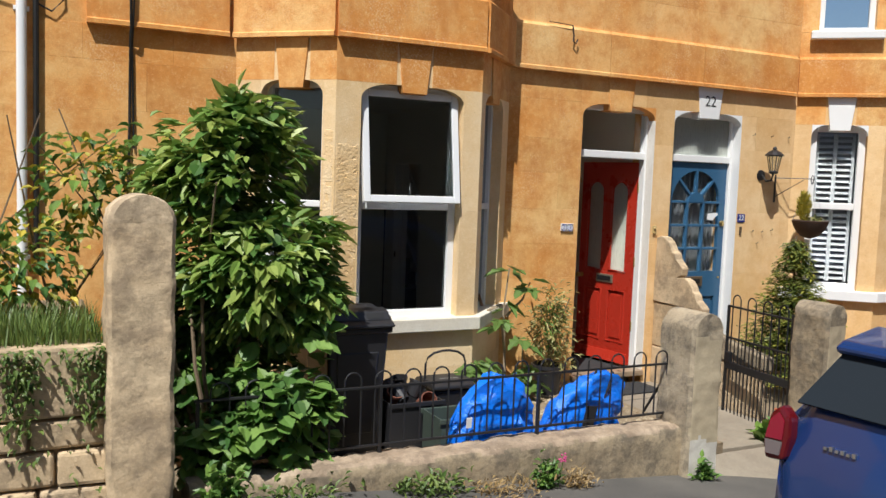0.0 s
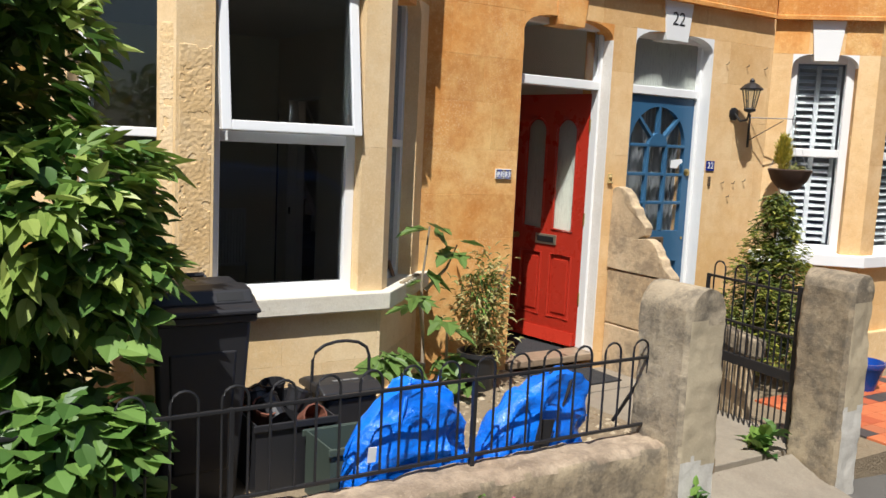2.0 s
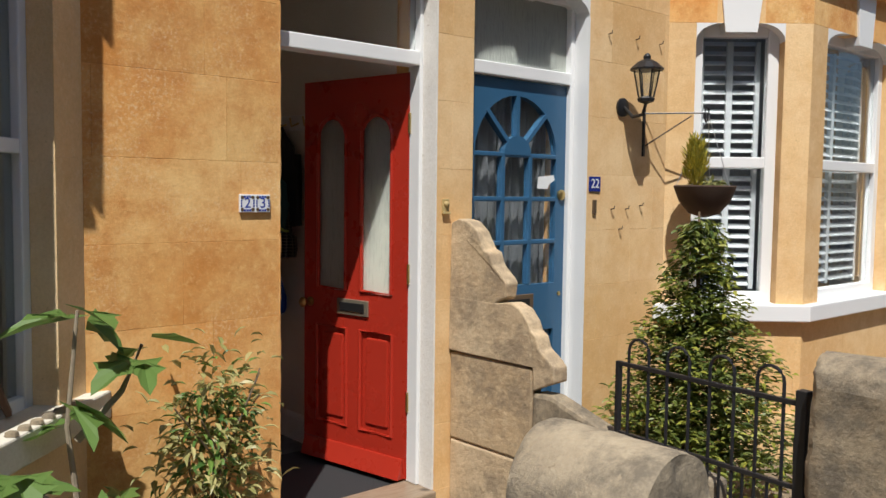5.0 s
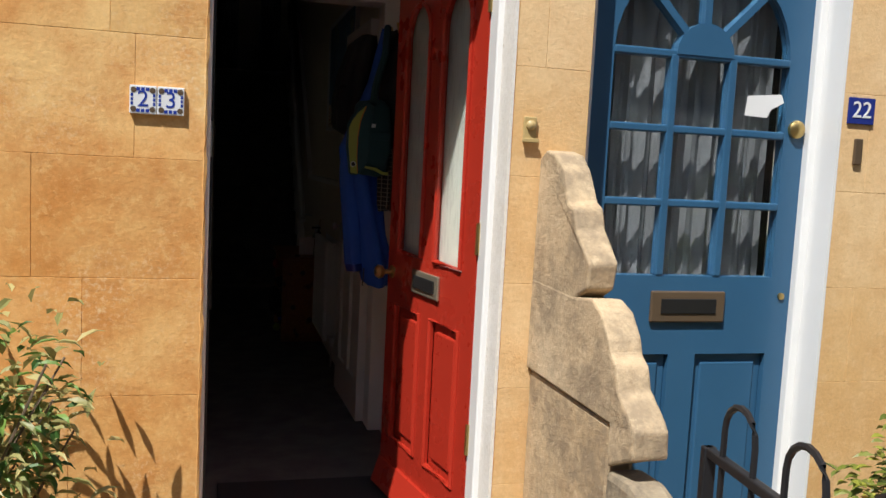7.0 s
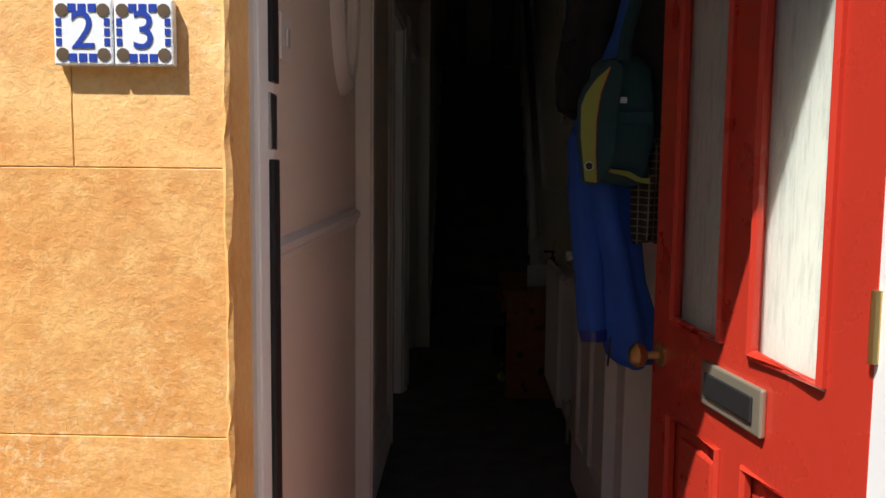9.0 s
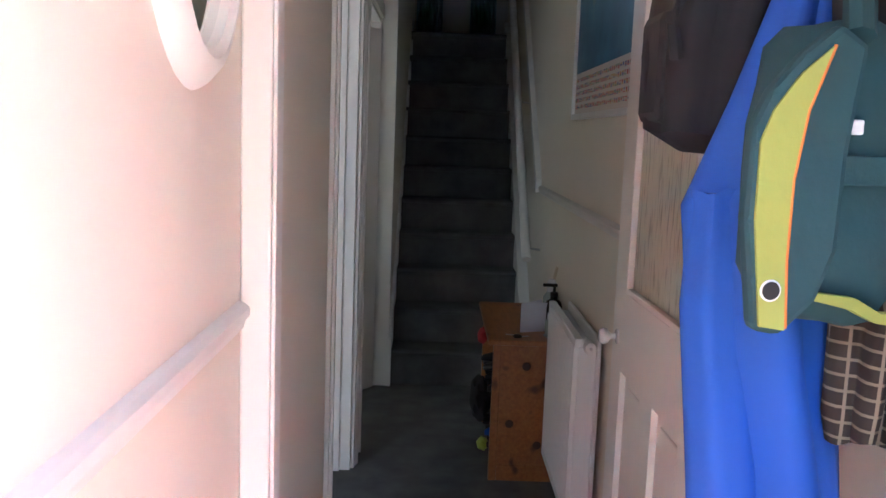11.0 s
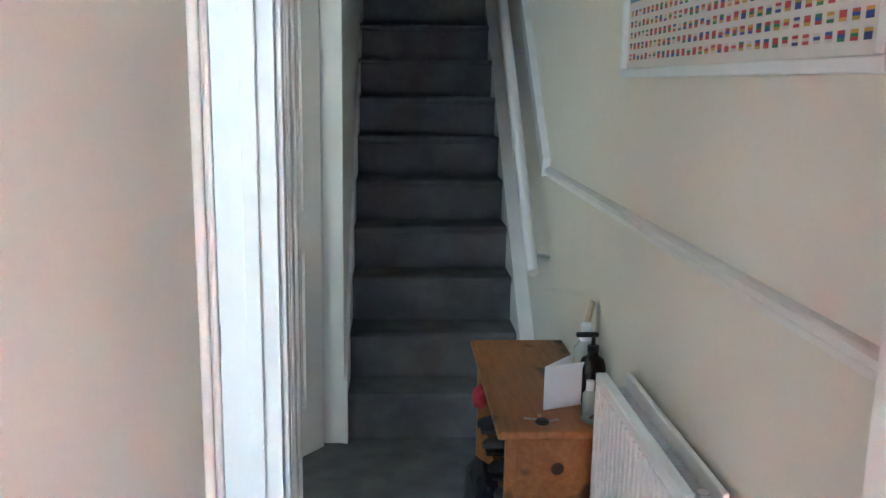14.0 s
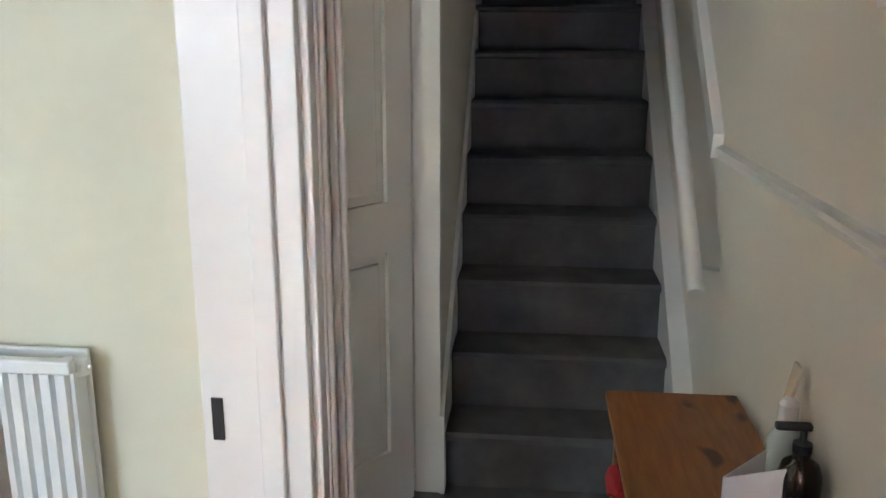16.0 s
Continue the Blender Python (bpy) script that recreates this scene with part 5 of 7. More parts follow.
part("flower_stem", T([(-1.64, -2.25, ground_z(-1.64, -2.25)), (-1.62, -2.27, ground_z(-1.62, -2.27) + 0.19)], 0.003, 5), LEAF, bpy.data.objects["flower_head"])

# fig by the bay
LEAF_FIG = leaf("fig_leaf", (0.20, 0.30, 0.07), (0.07, 0.15, 0.035))
FIGSHAPE = [(0, 0), (0.12, 0.3), (0.05, 0.62), (0.38, 0.32), (0.5, 0.62), (0.62, 0.3), (0.82, 0.24), (1.0, 0), (0.82, -0.24), (0.62, -0.3), (0.5, -0.62), (0.38, -0.32), (0.05, -0.62), (0.12, -0.3)]
fig = thing("fig_tree", "young fig tree with big lobed leaves and pale bare stems", "fig tree")
stems = [[(-0.90, -0.30, -0.05), (-0.93, -0.32, 0.4), (-0.98, -0.36, 0.75), (-0.95, -0.38, 1.12)], [(-0.92, -0.30, -0.05), (-1.02, -0.5, 0.25), (-1.30, -0.72, 0.34), (-1.52, -0.86, 0.42)], [(-0.88, -0.30, -0.05), (-0.8, -0.42, 0.25), (-0.86, -0.5, 0.5)], [(-0.93, -0.32, 0.4), (-1.12, -0.6, 0.62), (-1.22, -0.72, 0.72)], [(-0.95, -0.36, 0.7), (-0.82, -0.4, 0.85), (-0.76, -0.42, 1.0)]]
for s in stems:
    part("stem", T(s, 0.014, 7, 0.006), stone_mat("fig_bark", (0.4, 0.33, 0.24), (0.3, 0.24, 0.17), (0.2, 0.15, 0.1), 0.4, rand=False) if s is stems[0] else bpy.data.materials["fig_bark"], fig, smooth=True)
tips = [(-1.6, -0.9, 0.36, 5), (-1.42, -0.8, 0.42, 5), (-0.9, -0.42, 0.05, 5), (-0.7, -0.5, 0.12, 4), (-0.95, -0.38, 1.12, 4), (-0.76, -0.42, 1.0, 4), (-1.52, -0.86, 0.42, 7), (-1.30, -0.72, 0.40, 3), (-0.86, -0.5, 0.5, 4), (-1.22, -0.72, 0.72, 5), (-0.98, -0.36, 0.8, 4), (-0.8, -0.42, 0.25, 5), (-1.05, -0.6, 0.2, 4)]
C, D = [], []
for x, y, z, k in tips:
    for i in range(k):
        a = 6.28 * i / k + rg.uniform(-0.5, 0.5)
        C.append((x + 0.03 * math.cos(a), y + 0.03 * math.sin(a), z + rg.uniform(-0.05, 0.03)))
        D.append((math.cos(a), math.sin(a) - 0.3, rg.uniform(-0.5, 0.3)))
for c_, d_ in zip(C, D):
    leaves("leaf", [c_], [d_], 0.165, 0.12, LEAF_FIG, fig, rng=rg, fold=0.12, droop=0.5, shape=FIGSHAPE)

# olive-like plant in a black pot
pot = thing("potted_plant", "thin-leaved evergreen in a black plastic pot", "potted plant")
part("pot", L([(0.105, 0), (0.135, 0.23), (0.15, 0.235), (0.15, 0.265), (0.135, 0.265), (0.12, 0.22), (0, 0.22)], 22, (-0.47, -0.31, -0.02)), BINPLASTIC, pot, "", True)
for k in range(8):
    part("stem", T([(-0.47, -0.31, 0.18), (-0.46 + rg.uniform(-0.1, 0.1), -0.31 + rg.uniform(-0.08, 0.08), 0.5), (-0.46 + rg.uniform(-0.2, 0.2), -0.31 + rg.uniform(-0.15, 0.12), rg.uniform(0.6, 0.85))], 0.006, 5, 0.003), BARK, pot)
OB = [(-0.47, -0.31, 0.56, 0.20, 0.18, 0.26), (-0.41, -0.29, 0.74, 0.15, 0.13, 0.20), (-0.4, -0.34, 0.3, 0.14, 0.14, 0.16)]
C, D = shell(rg, OB, 620, 0.05)
C = [(c[0] + rg.gauss(0, 0.06), c[1] + rg.gauss(0, 0.05), c[2] + rg.gauss(0, 0.07)) for c in C]
leaves("foliage", C, [(d[0], d[1], d[2] + 0.4) for d in D], 0.07, 0.022, leaf("olive_leaf", (0.54, 0.47, 0.20), (0.26, 0.27, 0.09)), pot, "narrow olive-green leaves", rng=rg)
C, D = shell(rg, OB[:2], 260, 0.2)
leaves("foliage", C, D, 0.06, 0.018, LEAF, pot, rng=rg)

# small conifer in the next garden
con = thing("conifer", "small bushy fir with yellow-green branch tips", "conifer")
CX, CY = 2.2, -0.62
part("trunk", T([(CX, CY, -0.2), (CX, CY, 0.6), (CX + 0.02, CY + 0.03, 1.42)], 0.025, 7, 0.006), BARK, con, smooth=True)
C, D, CT, DT = [], [], [], []
for k in range(15):
    z = 0.0 + 0.09 * k
    R = 0.60 * (1 - k / 15.5) ** 1.05 + 0.04
    arms = max(6, 17 - k) if k < 11 else 4
    for j in range(arms):
        a = 6.28 * j / arms + k * 0.7 + rg.uniform(-0.15, 0.15)
        rr = R * rg.uniform(0.75, 1.08)
        tip = Vector((CX + rr * math.cos(a), CY + rr * math.sin(a), z + rg.uniform(-0.02, 0.06)))
        root = Vector((CX, CY, z + 0.1))
        for i in range(88):
            t = 0.15 + 0.85 * i / 87
            p = root.lerp(tip, t) + Vector((rg.gauss(0, 0.03), rg.gauss(0, 0.03), rg.gauss(0, 0.024)))
            side = Vector((-math.sin(a), math.cos(a), 0)) * rg.choice((-1, 1))
            (CT if t > 0.86 else C).append(p)
            (DT if t > 0.86 else D).append(tuple((tip - root).normalized() * 0.8 + side * 0.9 + Vector((0, 0, rg.uniform(-0.2, 0.5)))))
leaves("needles", C, D, 0.052, 0.02, CONIFER, con, rng=rg, droop=0.1)
leaves("needles", CT, DT, 0.06, 0.022, GOLDEN, con, "yellow-green needles of the branch tips", rng=rg, droop=0.1)
weed_z = -0.13
C = [(0.55 + rg.gauss(0, 0.04), -1.88 + rg.gauss(0, 0.04), weed_z + abs(rg.gauss(0, 0.08))) for _ in range(26)]
leaves("plant", C, [(rg.uniform(-1, 1), rg.uniform(-1, 0.5), rg.uniform(0.1, 0.9)) for _ in C], 0.14, 0.09, LEAF, None, "broad-leaved plant beside the open gate", "plant", rg, kind="stuff")

# ---- bins and bags in the front garden ----
bn = thing("wheelie_bin", "black plastic wheelie bin with a closed lid", "wheelie bin")


def tapered(bm, x, y, z0, z1, w0, d0, w1, d1, bevel=0.02):
    v = [bm.verts.new(p) for p in ((x - w0, y - d0, z0), (x + w0, y - d0, z0), (x + w0, y + d0, z0), (x - w0, y + d0, z0), (x - w1, y - d1, z1), (x + w1, y - d1, z1), (x + w1, y + d1, z1), (x - w1, y + d1, z1))]
    f = [bm.faces.new([v[i] for i in q]) for q in ((0, 3, 2, 1), (4, 5, 6, 7), (0, 1, 5, 4), (1, 2, 6, 5), (2, 3, 7, 6), (3, 0, 4, 7))]
    if bevel:
        bmesh.ops.bevel(bm, geom=list({e for q in f for e in q.edges}), offset=bevel, segments=3, affect='EDGES', profile=0.5)


def TP(*a, **k):
    bm = bmesh.new()
    tapered(bm, *a, **k)
    return bm


BX, BY = -2.71, -1.2
part("body", TP(BX, BY, 0.0, 0.86, 0.17, 0.20, 0.215, 0.25), BINPLASTIC, bn, smooth=False)
part("body_panel", TP(BX, BY - 0.012, 0.16, 0.72, 0.125, 0.205, 0.15, 0.236, bevel=0.012), BINPLASTIC, bn)
part("rim", B((BX - 0.235, BX + 0.235, BY - 0.268, BY + 0.27, 0.845, 0.888), bevel=0.012), BINPLASTIC, bn)
part("lid", P([(BY - 0.295, 0.885), (BY - 0.295, 0.905), (BY - 0.24, 0.925), (BY - 0.2, 0.955), (BY + 0.15, 0.985), (BY + 0.25, 0.965), (BY + 0.29, 0.92), (BY + 0.29, 0.889)], 'x', BX - 0.243, BX + 0.243, 0.014), BINPLASTIC, bn)
part("lid_ridge", P([(BY - 0.245, 0.925), (BY - 0.205, 0.985), (BY - 0.11, 0.998), (BY - 0.03, 0.98), (BY - 0.03, 0.95), (BY - 0.2, 0.94)], 'x', BX - 0.225, BX + 0.225, 0.012), BINPLASTIC, bn)
part("lid_slot", P([(BY - 0.236, 0.942), (BY - 0.214, 0.975), (BY - 0.21, 0.97), (BY - 0.232, 0.937)], 'x', BX + 0.06, BX + 0.18), BLACK, bn, "dark hand slot")
part("lid_handle", T([(BX - 0.17, BY + 0.29, 0.935), (BX - 0.16, BY + 0.33, 0.965), (BX + 0.16, BY + 0.33, 0.965), (BX + 0.17, BY + 0.29, 0.935)], 0.014, 8), BINPLASTIC, bn)
for s_ in (-1, 1):
    part("wheel", L([(0.0, -0.02), (0.09, -0.02), (0.1, -0.012), (0.1, 0.012), (0.09, 0.02), (0.0, 0.02)], 18), BINPLASTIC, bn, m=pose(BX + s_ * 0.2, BY + 0.2, 0.08, 0, 90, 0))
bn.location.z = -0.015

cad = thing("food_caddy", "small black food waste caddy with its handle raised", "food caddy")
QX, QY = -1.83, -0.98
part("body", TP(QX, QY, 0.0, 0.33, 0.13, 0.12, 0.16, 0.15, bevel=0.03), BINPLASTIC, cad)
part("lid", P([(QY - 0.17, 0.331), (QY - 0.17, 0.36), (QY - 0.1, 0.39), (QY + 0.1, 0.39), (QY + 0.17, 0.36), (QY + 0.17, 0.331)], 'x', QX - 0.175, QX + 0.175, 0.012), BINPLASTIC, cad)
part("handle", T([(QX - 0.17, QY, 0.30), (QX - 0.166, QY, 0.50), (QX - 0.15, QY, 0.545), (QX - 0.10, QY, 0.578), (QX - 0.03, QY, 0.592), (QX + 0.03, QY, 0.592), (QX + 0.10, QY, 0.578), (QX + 0.15, QY, 0.545), (QX + 0.166, QY, 0.50), (QX + 0.17, QY, 0.30)], 0.009, 8), BINPLASTIC, cad, smooth=True)
part("lid_mark", B((QX - 0.07, QX - 0.02, QY - 0.06, QY - 0.04, 0.390, 0.393), (QX - 0.01, QX + 0.03, QY - 0.06, QY - 0.04, 0.390, 0.393), (QX + 0.04, QX + 0.08, QY - 0.06, QY - 0.04, 0.390, 0.393)), paint("grey_print", (0.2, 0.2, 0.2)), cad)
cad.location.z = -0.015


def crate(x, y, w, d, h, mat, label):
    c = thing("recycling_box", label, "recycling box")
    t = 0.008
    for q in ((x - w, x + w, y - d, y - d + t, 0, h), (x - w, x + w, y + d - t, y + d, 0, h), (x - w, x - w + t, y - d + t, y + d - t, 0, h), (x + w - t, x + w, y - d + t, y + d - t, 0, h)):
        part("side", B(q), mat, c)
    part("base", B((x - w + t, x + w - t, y - d + t, y + d - t, 0, t)), mat, c)
    for q in ((x - w - 0.015, x + w + 0.015, y - d - 0.015, y - d - 0.001, h - 0.03, h + 0.004), (x - w - 0.015, x + w + 0.015, y + d + 0.001, y + d + 0.015, h - 0.03, h + 0.004)):
        part("rim", B(q, bevel=0.004), mat, c)
    c.location.z = -0.018
    return c


crate(-2.25, -1.15, 0.20, 0.25, 0.34, BINPLASTIC, "black recycling box full of empty plant pots")
crate(-2.02, -1.58, 0.2, 0.14, 0.30, GREENPLASTIC, "dark green plastic recycling box")
for k in range(9):
    x, y = -2.25 + rg.uniform(-0.13, 0.13), -1.15 + rg.uniform(-0.17, 0.17)
    pb2 = bmesh.new()
    lathe(pb2, [(0.045, 0), (0.06, 0.1), (0.066, 0.1), (0.066, 0.115), (0.058, 0.115), (0.04, 0.01), (0, 0.01)], 14)
    solid("plant_pot", pb2, (paint("terracotta", (0.17, 0.06, 0.035), 0.8) if k == 0 else bpy.data.materials["terracotta"]) if k % 3 == 0 else BINPLASTIC, "empty brown plastic plant pot lying in the box" if k % 3 == 0 else "empty black plastic plant pot lying in the box", "plant pot", pose(x, y, 0.27 + 0.02 * (k % 3), rg.uniform(-70, 70), rg.uniform(-60, 60), 0), group="pots in the box")


def sack(name, label, m, w, h, d, seed, lean=0.0):
    """A crumpled bag: a closed pillow of cloth with folds, wider below, its mouth pinched."""
    bm = bmesh.new()
    nu, nv = 44, 26
    grid = []
    for j in range(nv + 1):
        v = j / nv
        row = []
        for i in range(nu):
            a = 2 * math.pi * i / nu
            pw = abs(math.cos(a)) ** 0.55 * (1 if math.cos(a) > 0 else -1)
            pd = abs(math.sin(a)) ** 0.8 * (1 if math.sin(a) > 0 else -1)
            taper = (1.0 - 0.10 * v) * (1.0 - 0.40 * max(0.0, v - 0.45) ** 2 / 0.3)
            thick = d * (1.0 - 0.85 * v ** 1.4)
            dome = h * (v - 0.16 * v * v * pw * pw)
            p = Vector((pw * w / 2 * taper + lean * v * v, pd * thick / 2, dome))
            q = p * 6 + Vector((seed, seed * 2, 0))
            k = 0.045 * noise.noise(q) + 0.018 * noise.noise(q * 2.3) + 0.03 * (1 - abs(noise.noise(q * 1.3 + Vector((5, 0, 3))))) ** 4
            p += Vector((0.5 * k, k * (1 if pd >= 0 else -1), 0.6 * k * v))
            row.append(bm.verts.new(p))
        grid.append(row)
    for a, b in zip(grid, grid[1:]):
        for i in range(nu):
            bm.faces.new((a[i], a[(i + 1) % nu], b[(i + 1) % nu], b[i]))
    bm.faces.new(grid[0][::-1])
    bm.faces.new(grid[-1])
    th = thing(name, label, "bag", m)
    part("sack", bm, TARP, th, smooth=True)
    for x in (-0.09, 0.07):
        part("strap", T([(x + lean * 0.4, -d * 0.30, h * 0.66), (x + 0.01 + lean * 0.6, -d * 0.25, h * 0.80), (x + 0.03 + lean * 0.8, -d * 0.13, h * 0.95), (x + 0.05 + lean * 0.9, -d * 0.02, h * 1.0)], 0.009, 6), DARK if seed > 5 else TARP, th)
    return th


s1 = sack("recycling_bag", "crumpled bright blue woven plastic recycling bag", pose(-1.87, -1.70, -0.02, 6, 0, 0), 0.64, 0.60, 0.27, 3.1, 0.06)
s2 = sack("recycling_bag", "slumped bright blue woven plastic bag with black straps", pose(-1.14, -1.69, -0.02, 6, 8, 4), 0.66, 0.57, 0.27, 8.7, 0.10)
part("label_patch", B((-0.25, -0.21, -0.152, -0.148, 0.30, 0.37)), GLAZE, s1, "small white label")
part("patch", B((-0.10, 0.0, -0.16, -0.154, 0.2, 0.36), bevel=0.002), DARK, s2, "black patch")

# gravel and pale stones on the bed
bm = bmesh.new()
for _ in range(1800):
    x, y = rg.uniform(-1.6, -0.05), rg.uniform(-1.8, -0.3)
    r = 0.005 + 0.018 * rg.random() ** 2
    v = [bm.verts.new((x + r * rg.uniform(0.7, 1.2) * dx, y + r * rg.uniform(0.7, 1.2) * dy, -0.022 + r * dz)) for dx, dy, dz in ((-1, -1, 0), (1, -0.8, 0), (0.9, 1, 0), (-0.8, 0.9, 0), (0.1, 0, 0.8))]
    for q in ((0, 1, 4), (1, 2, 4), (2, 3, 4), (3, 0, 4)):
        bm.faces.new([v[i] for i in q])
k = Mat("gravel_stone", 0.9)
k.color(k.ramp(k.island(), [(0.0, (0.18, 0.13, 0.075)), (0.6, (0.30, 0.235, 0.15)), (1.0, (0.48, 0.40, 0.28))]))
solid("gravel", bm, k.m, "pale stones scattered on the garden bed", "gravel", kind="stuff")

# ---- pipes, cables, hooks ----
dp = thing("drainpipe", "white plastic drainpipe down the house front", "drainpipe")
part("pipe", T([(-4.69, -0.06, 0.8), (-4.69, -0.06, 5.7)], 0.034, 14), UPVC, dp, smooth=True)
for z in (1.2, 2.9, 4.4):
    part("pipe_clip", B((-4.74, -4.64, -0.06, 0.001, z, z + 0.03), bevel=0.004), UPVC, dp)
cb = thing("cable", "black service cables clipped up the house front", "cable")
part("cable_run", T([(-3.99 + 0.006 * math.sin(z * 3), -0.075 if z > 2.8 else -0.016, z) for z in (1.0, 1.6, 2.2, 2.75, 2.86, 3.3, 4.0, 5.6)], 0.011, 6), BLACK, cb, smooth=True)
part("cable_run", T([(-3.965 + 0.008 * math.sin(z * 4), -0.075 if z > 2.8 else -0.016, z) for z in (2.0, 2.75, 2.86, 3.3, 4.0, 5.6)], 0.007, 6), BLACK, cb, smooth=True)
part("cable_loop", T([(-4.62, -0.02, 2.98), (-4.5, -0.025, 2.92), (-4.43, -0.02, 3.0), (-4.45, -0.02, 3.3)], 0.007, 6), BLACK, cb, smooth=True)
part("cable_loop", T([(-5.3, -0.02, 3.35), (-5.0, -0.025, 3.05), (-4.75, -0.02, 2.98)], 0.007, 6), BLACK, cb, smooth=True)
# Black tube modelled in place of the shadow the drainpipe casts.
part("old_pipe", T([(-4.60, -0.03, 1.2), (-4.60, -0.03, 5.6)], 0.02, 8), BLACK, cb, "black tube standing in for the drainpipe's shadow")
hk2 = thing("hook", "rusty iron hook with a wire on the string course", "hook")
part("wire", T([(-0.45, -0.055, 3.30), (-0.3, -0.06, 3.295), (-0.2, -0.06, 3.29)], 0.004, 5), BLACK, hk2)
part("hook_bend", T([(-0.2, -0.06, 3.29), (-0.19, -0.07, 3.2), (-0.2, -0.075, 3.15), (-0.17, -0.08, 3.13), (-0.15, -0.075, 3.17)], 0.006, 6), BLACK, hk2)
for k, (x, z) in enumerate(((2.16, 2.43), (2.42, 2.43), (2.66, 2.43), (2.22, 1.42), (2.36, 1.42), (2.50, 1.44), (2.3, 1.3))):
    solid("wall_nail", T([(x, 0.0, z), (x, -0.025, z + 0.004), (x, -0.028, z + 0.02)], 0.004, 5), BRONZE, "rusty nail driven into the stone wall", "nail", group="nails in the wall")
sl_ = solid("slot_vent", B((2.045, 2.075, -0.012, 0.0, 1.39, 1.475), bevel=0.004), BRONZE, "small rusty letter slot fitting below the number", "fitting")
solid("string_line", T([(-0.94, -0.10, 2.2), (-0.91, -0.07, 1.9), (-0.86, -0.02, 1.5), (-0.84, -0.02, 1.05)], 0.004, 5), paint("old_cord", (0.5, 0.4, 0.26), 0.9), "old pale cord hanging beside the bay", "cord")

# window fittings: handle on the tilted light, items on the bay sill
fm = F23[1][0]
part("handle", T([(0.66, 0.105, 1.70), (0.66, 0.10, 1.82)], 0.009, 8), UPVC, win23, m=fm)
fm = F23[2][0]
tb = thing("sill_clutter", "broken tile and pebbles lying on the bay sill", "tile")
part("tile_shard", B((0.16, 0.22, -0.06, -0.04, 0.0, 0.11), bevel=0.003), paint("old_brown_tile", (0.18, 0.10, 0.06), 0.8), tb, m=fm @ pose(0.3, 0.02, 0.76, -20, 0, 30))
for k in range(6):
    part("pebble", L([(0.012, 0), (0.022, 0.01), (0.018, 0.022), (0, 0.027)], 9), WEATHERED, tb, m=fm @ pose(0.3 + 0.07 * k, -0.045, 0.757, 0, 0, 40 * k))

SHUTTER = paint("grey_white_shutter_paint", (0.44, 0.45, 0.46), 0.5)
# louvred shutters inside the neighbouring bay
for i, (m, length, (o0, o1)) in enumerate(F22):
    sh = thing("louvred_shutter", "white louvred shutters behind the sash window", "shutter", group="shutters in the bay")
    mid = (o0 + o1) / 2
    bm = B((o0 + 0.08, o0 + 0.11, 0.2, 0.23, 0.9, 2.5), (o1 - 0.11, o1 - 0.08, 0.2, 0.23, 0.9, 2.5), (mid - 0.02, mid + 0.02, 0.2, 0.23, 0.9, 2.5), (o0 + 0.11, mid - 0.02, 0.2, 0.23, 1.68, 1.74), (mid + 0.02, o1 - 0.11, 0.2, 0.23, 1.68, 1.74))
    part("shutter_frame", bm, SHUTTER, sh, m=m)
    z = 0.92
    while z < 2.48:
        if abs(z - 1.71) > 0.05:
            for a, b in ((o0 + 0.111, mid - 0.021), (mid + 0.021, o1 - 0.111)):
                part("slat", P([(0.195, z), (0.235, z + 0.028), (0.235, z + 0.034), (0.195, z + 0.006)], 'x', a, b), SHUTTER, sh, m=m)
        z += 0.062
# Shallow closing box; the room's dimness is put into its grey paint.
solid("room_22", B((2.3, 5.8, 0.6, 0.65, -0.1, 3.0), (2.3, 5.8, 0.34, 0.6, 2.95, 3.0), (2.3, 5.8, 0.34, 0.6, -0.1, -0.05)), paint("grey_for_dim_room", (0.22, 0.22, 0.23), 0.9), "shallow grey box painted as the dim room behind the neighbouring shutters", "wall", kind="structure")
# Near-black walls carry the hall's lack of light in their colour.
solid("room_22_hall", B((1.0, 2.1, 1.0, 1.05, -0.1, 3.0), (1.0, 1.05, 0.34, 1.0, -0.1, 3.0), (2.05, 2.1, 0.34, 1.0, -0.1, 3.0), (1.05, 2.05, 0.34, 1.0, 2.95, 3.0)), DARK, "near-black box painted as the unlit hall behind the blue door", "wall", kind="structure")

# terracotta tiled path and blue pot next door
tp = thing("tiled_path", "red and orange terracotta tile path next door", "path", kind="structure")
tm = Mat("terracotta_tile", 0.6)
tm.color(tm.ramp(tm.rand(), [(0.0, (0.42, 0.09, 0.035)), (0.7, (0.55, 0.16, 0.06)), (0.85, (0.06, 0.05, 0.05))]))
tile_me = mesh_of("tile", B((0.002, 0.148, 0.002, 0.148, 0.0, 0.02)), tm.m)
for i in range(12):
    for j in range(7):
        ob = new("tile", tile_me)
        ob.parent = tp
        ob.location = (1.62 + 0.15 * i, -2.05 + 0.15 * j, -0.185)
bp = thing("plant_pot", "glazed cobalt blue plant pot on the tiles", "plant pot")
part("pot", L([(0.10, 0), (0.15, 0.18), (0.165, 0.2), (0.165, 0.23), (0.15, 0.23), (0.13, 0.18), (0, 0.18)], 22, (2.75, -1.15, -0.165)), paint("cobalt_glaze", (0.012, 0.06, 0.30), 0.15), bp, "", True)

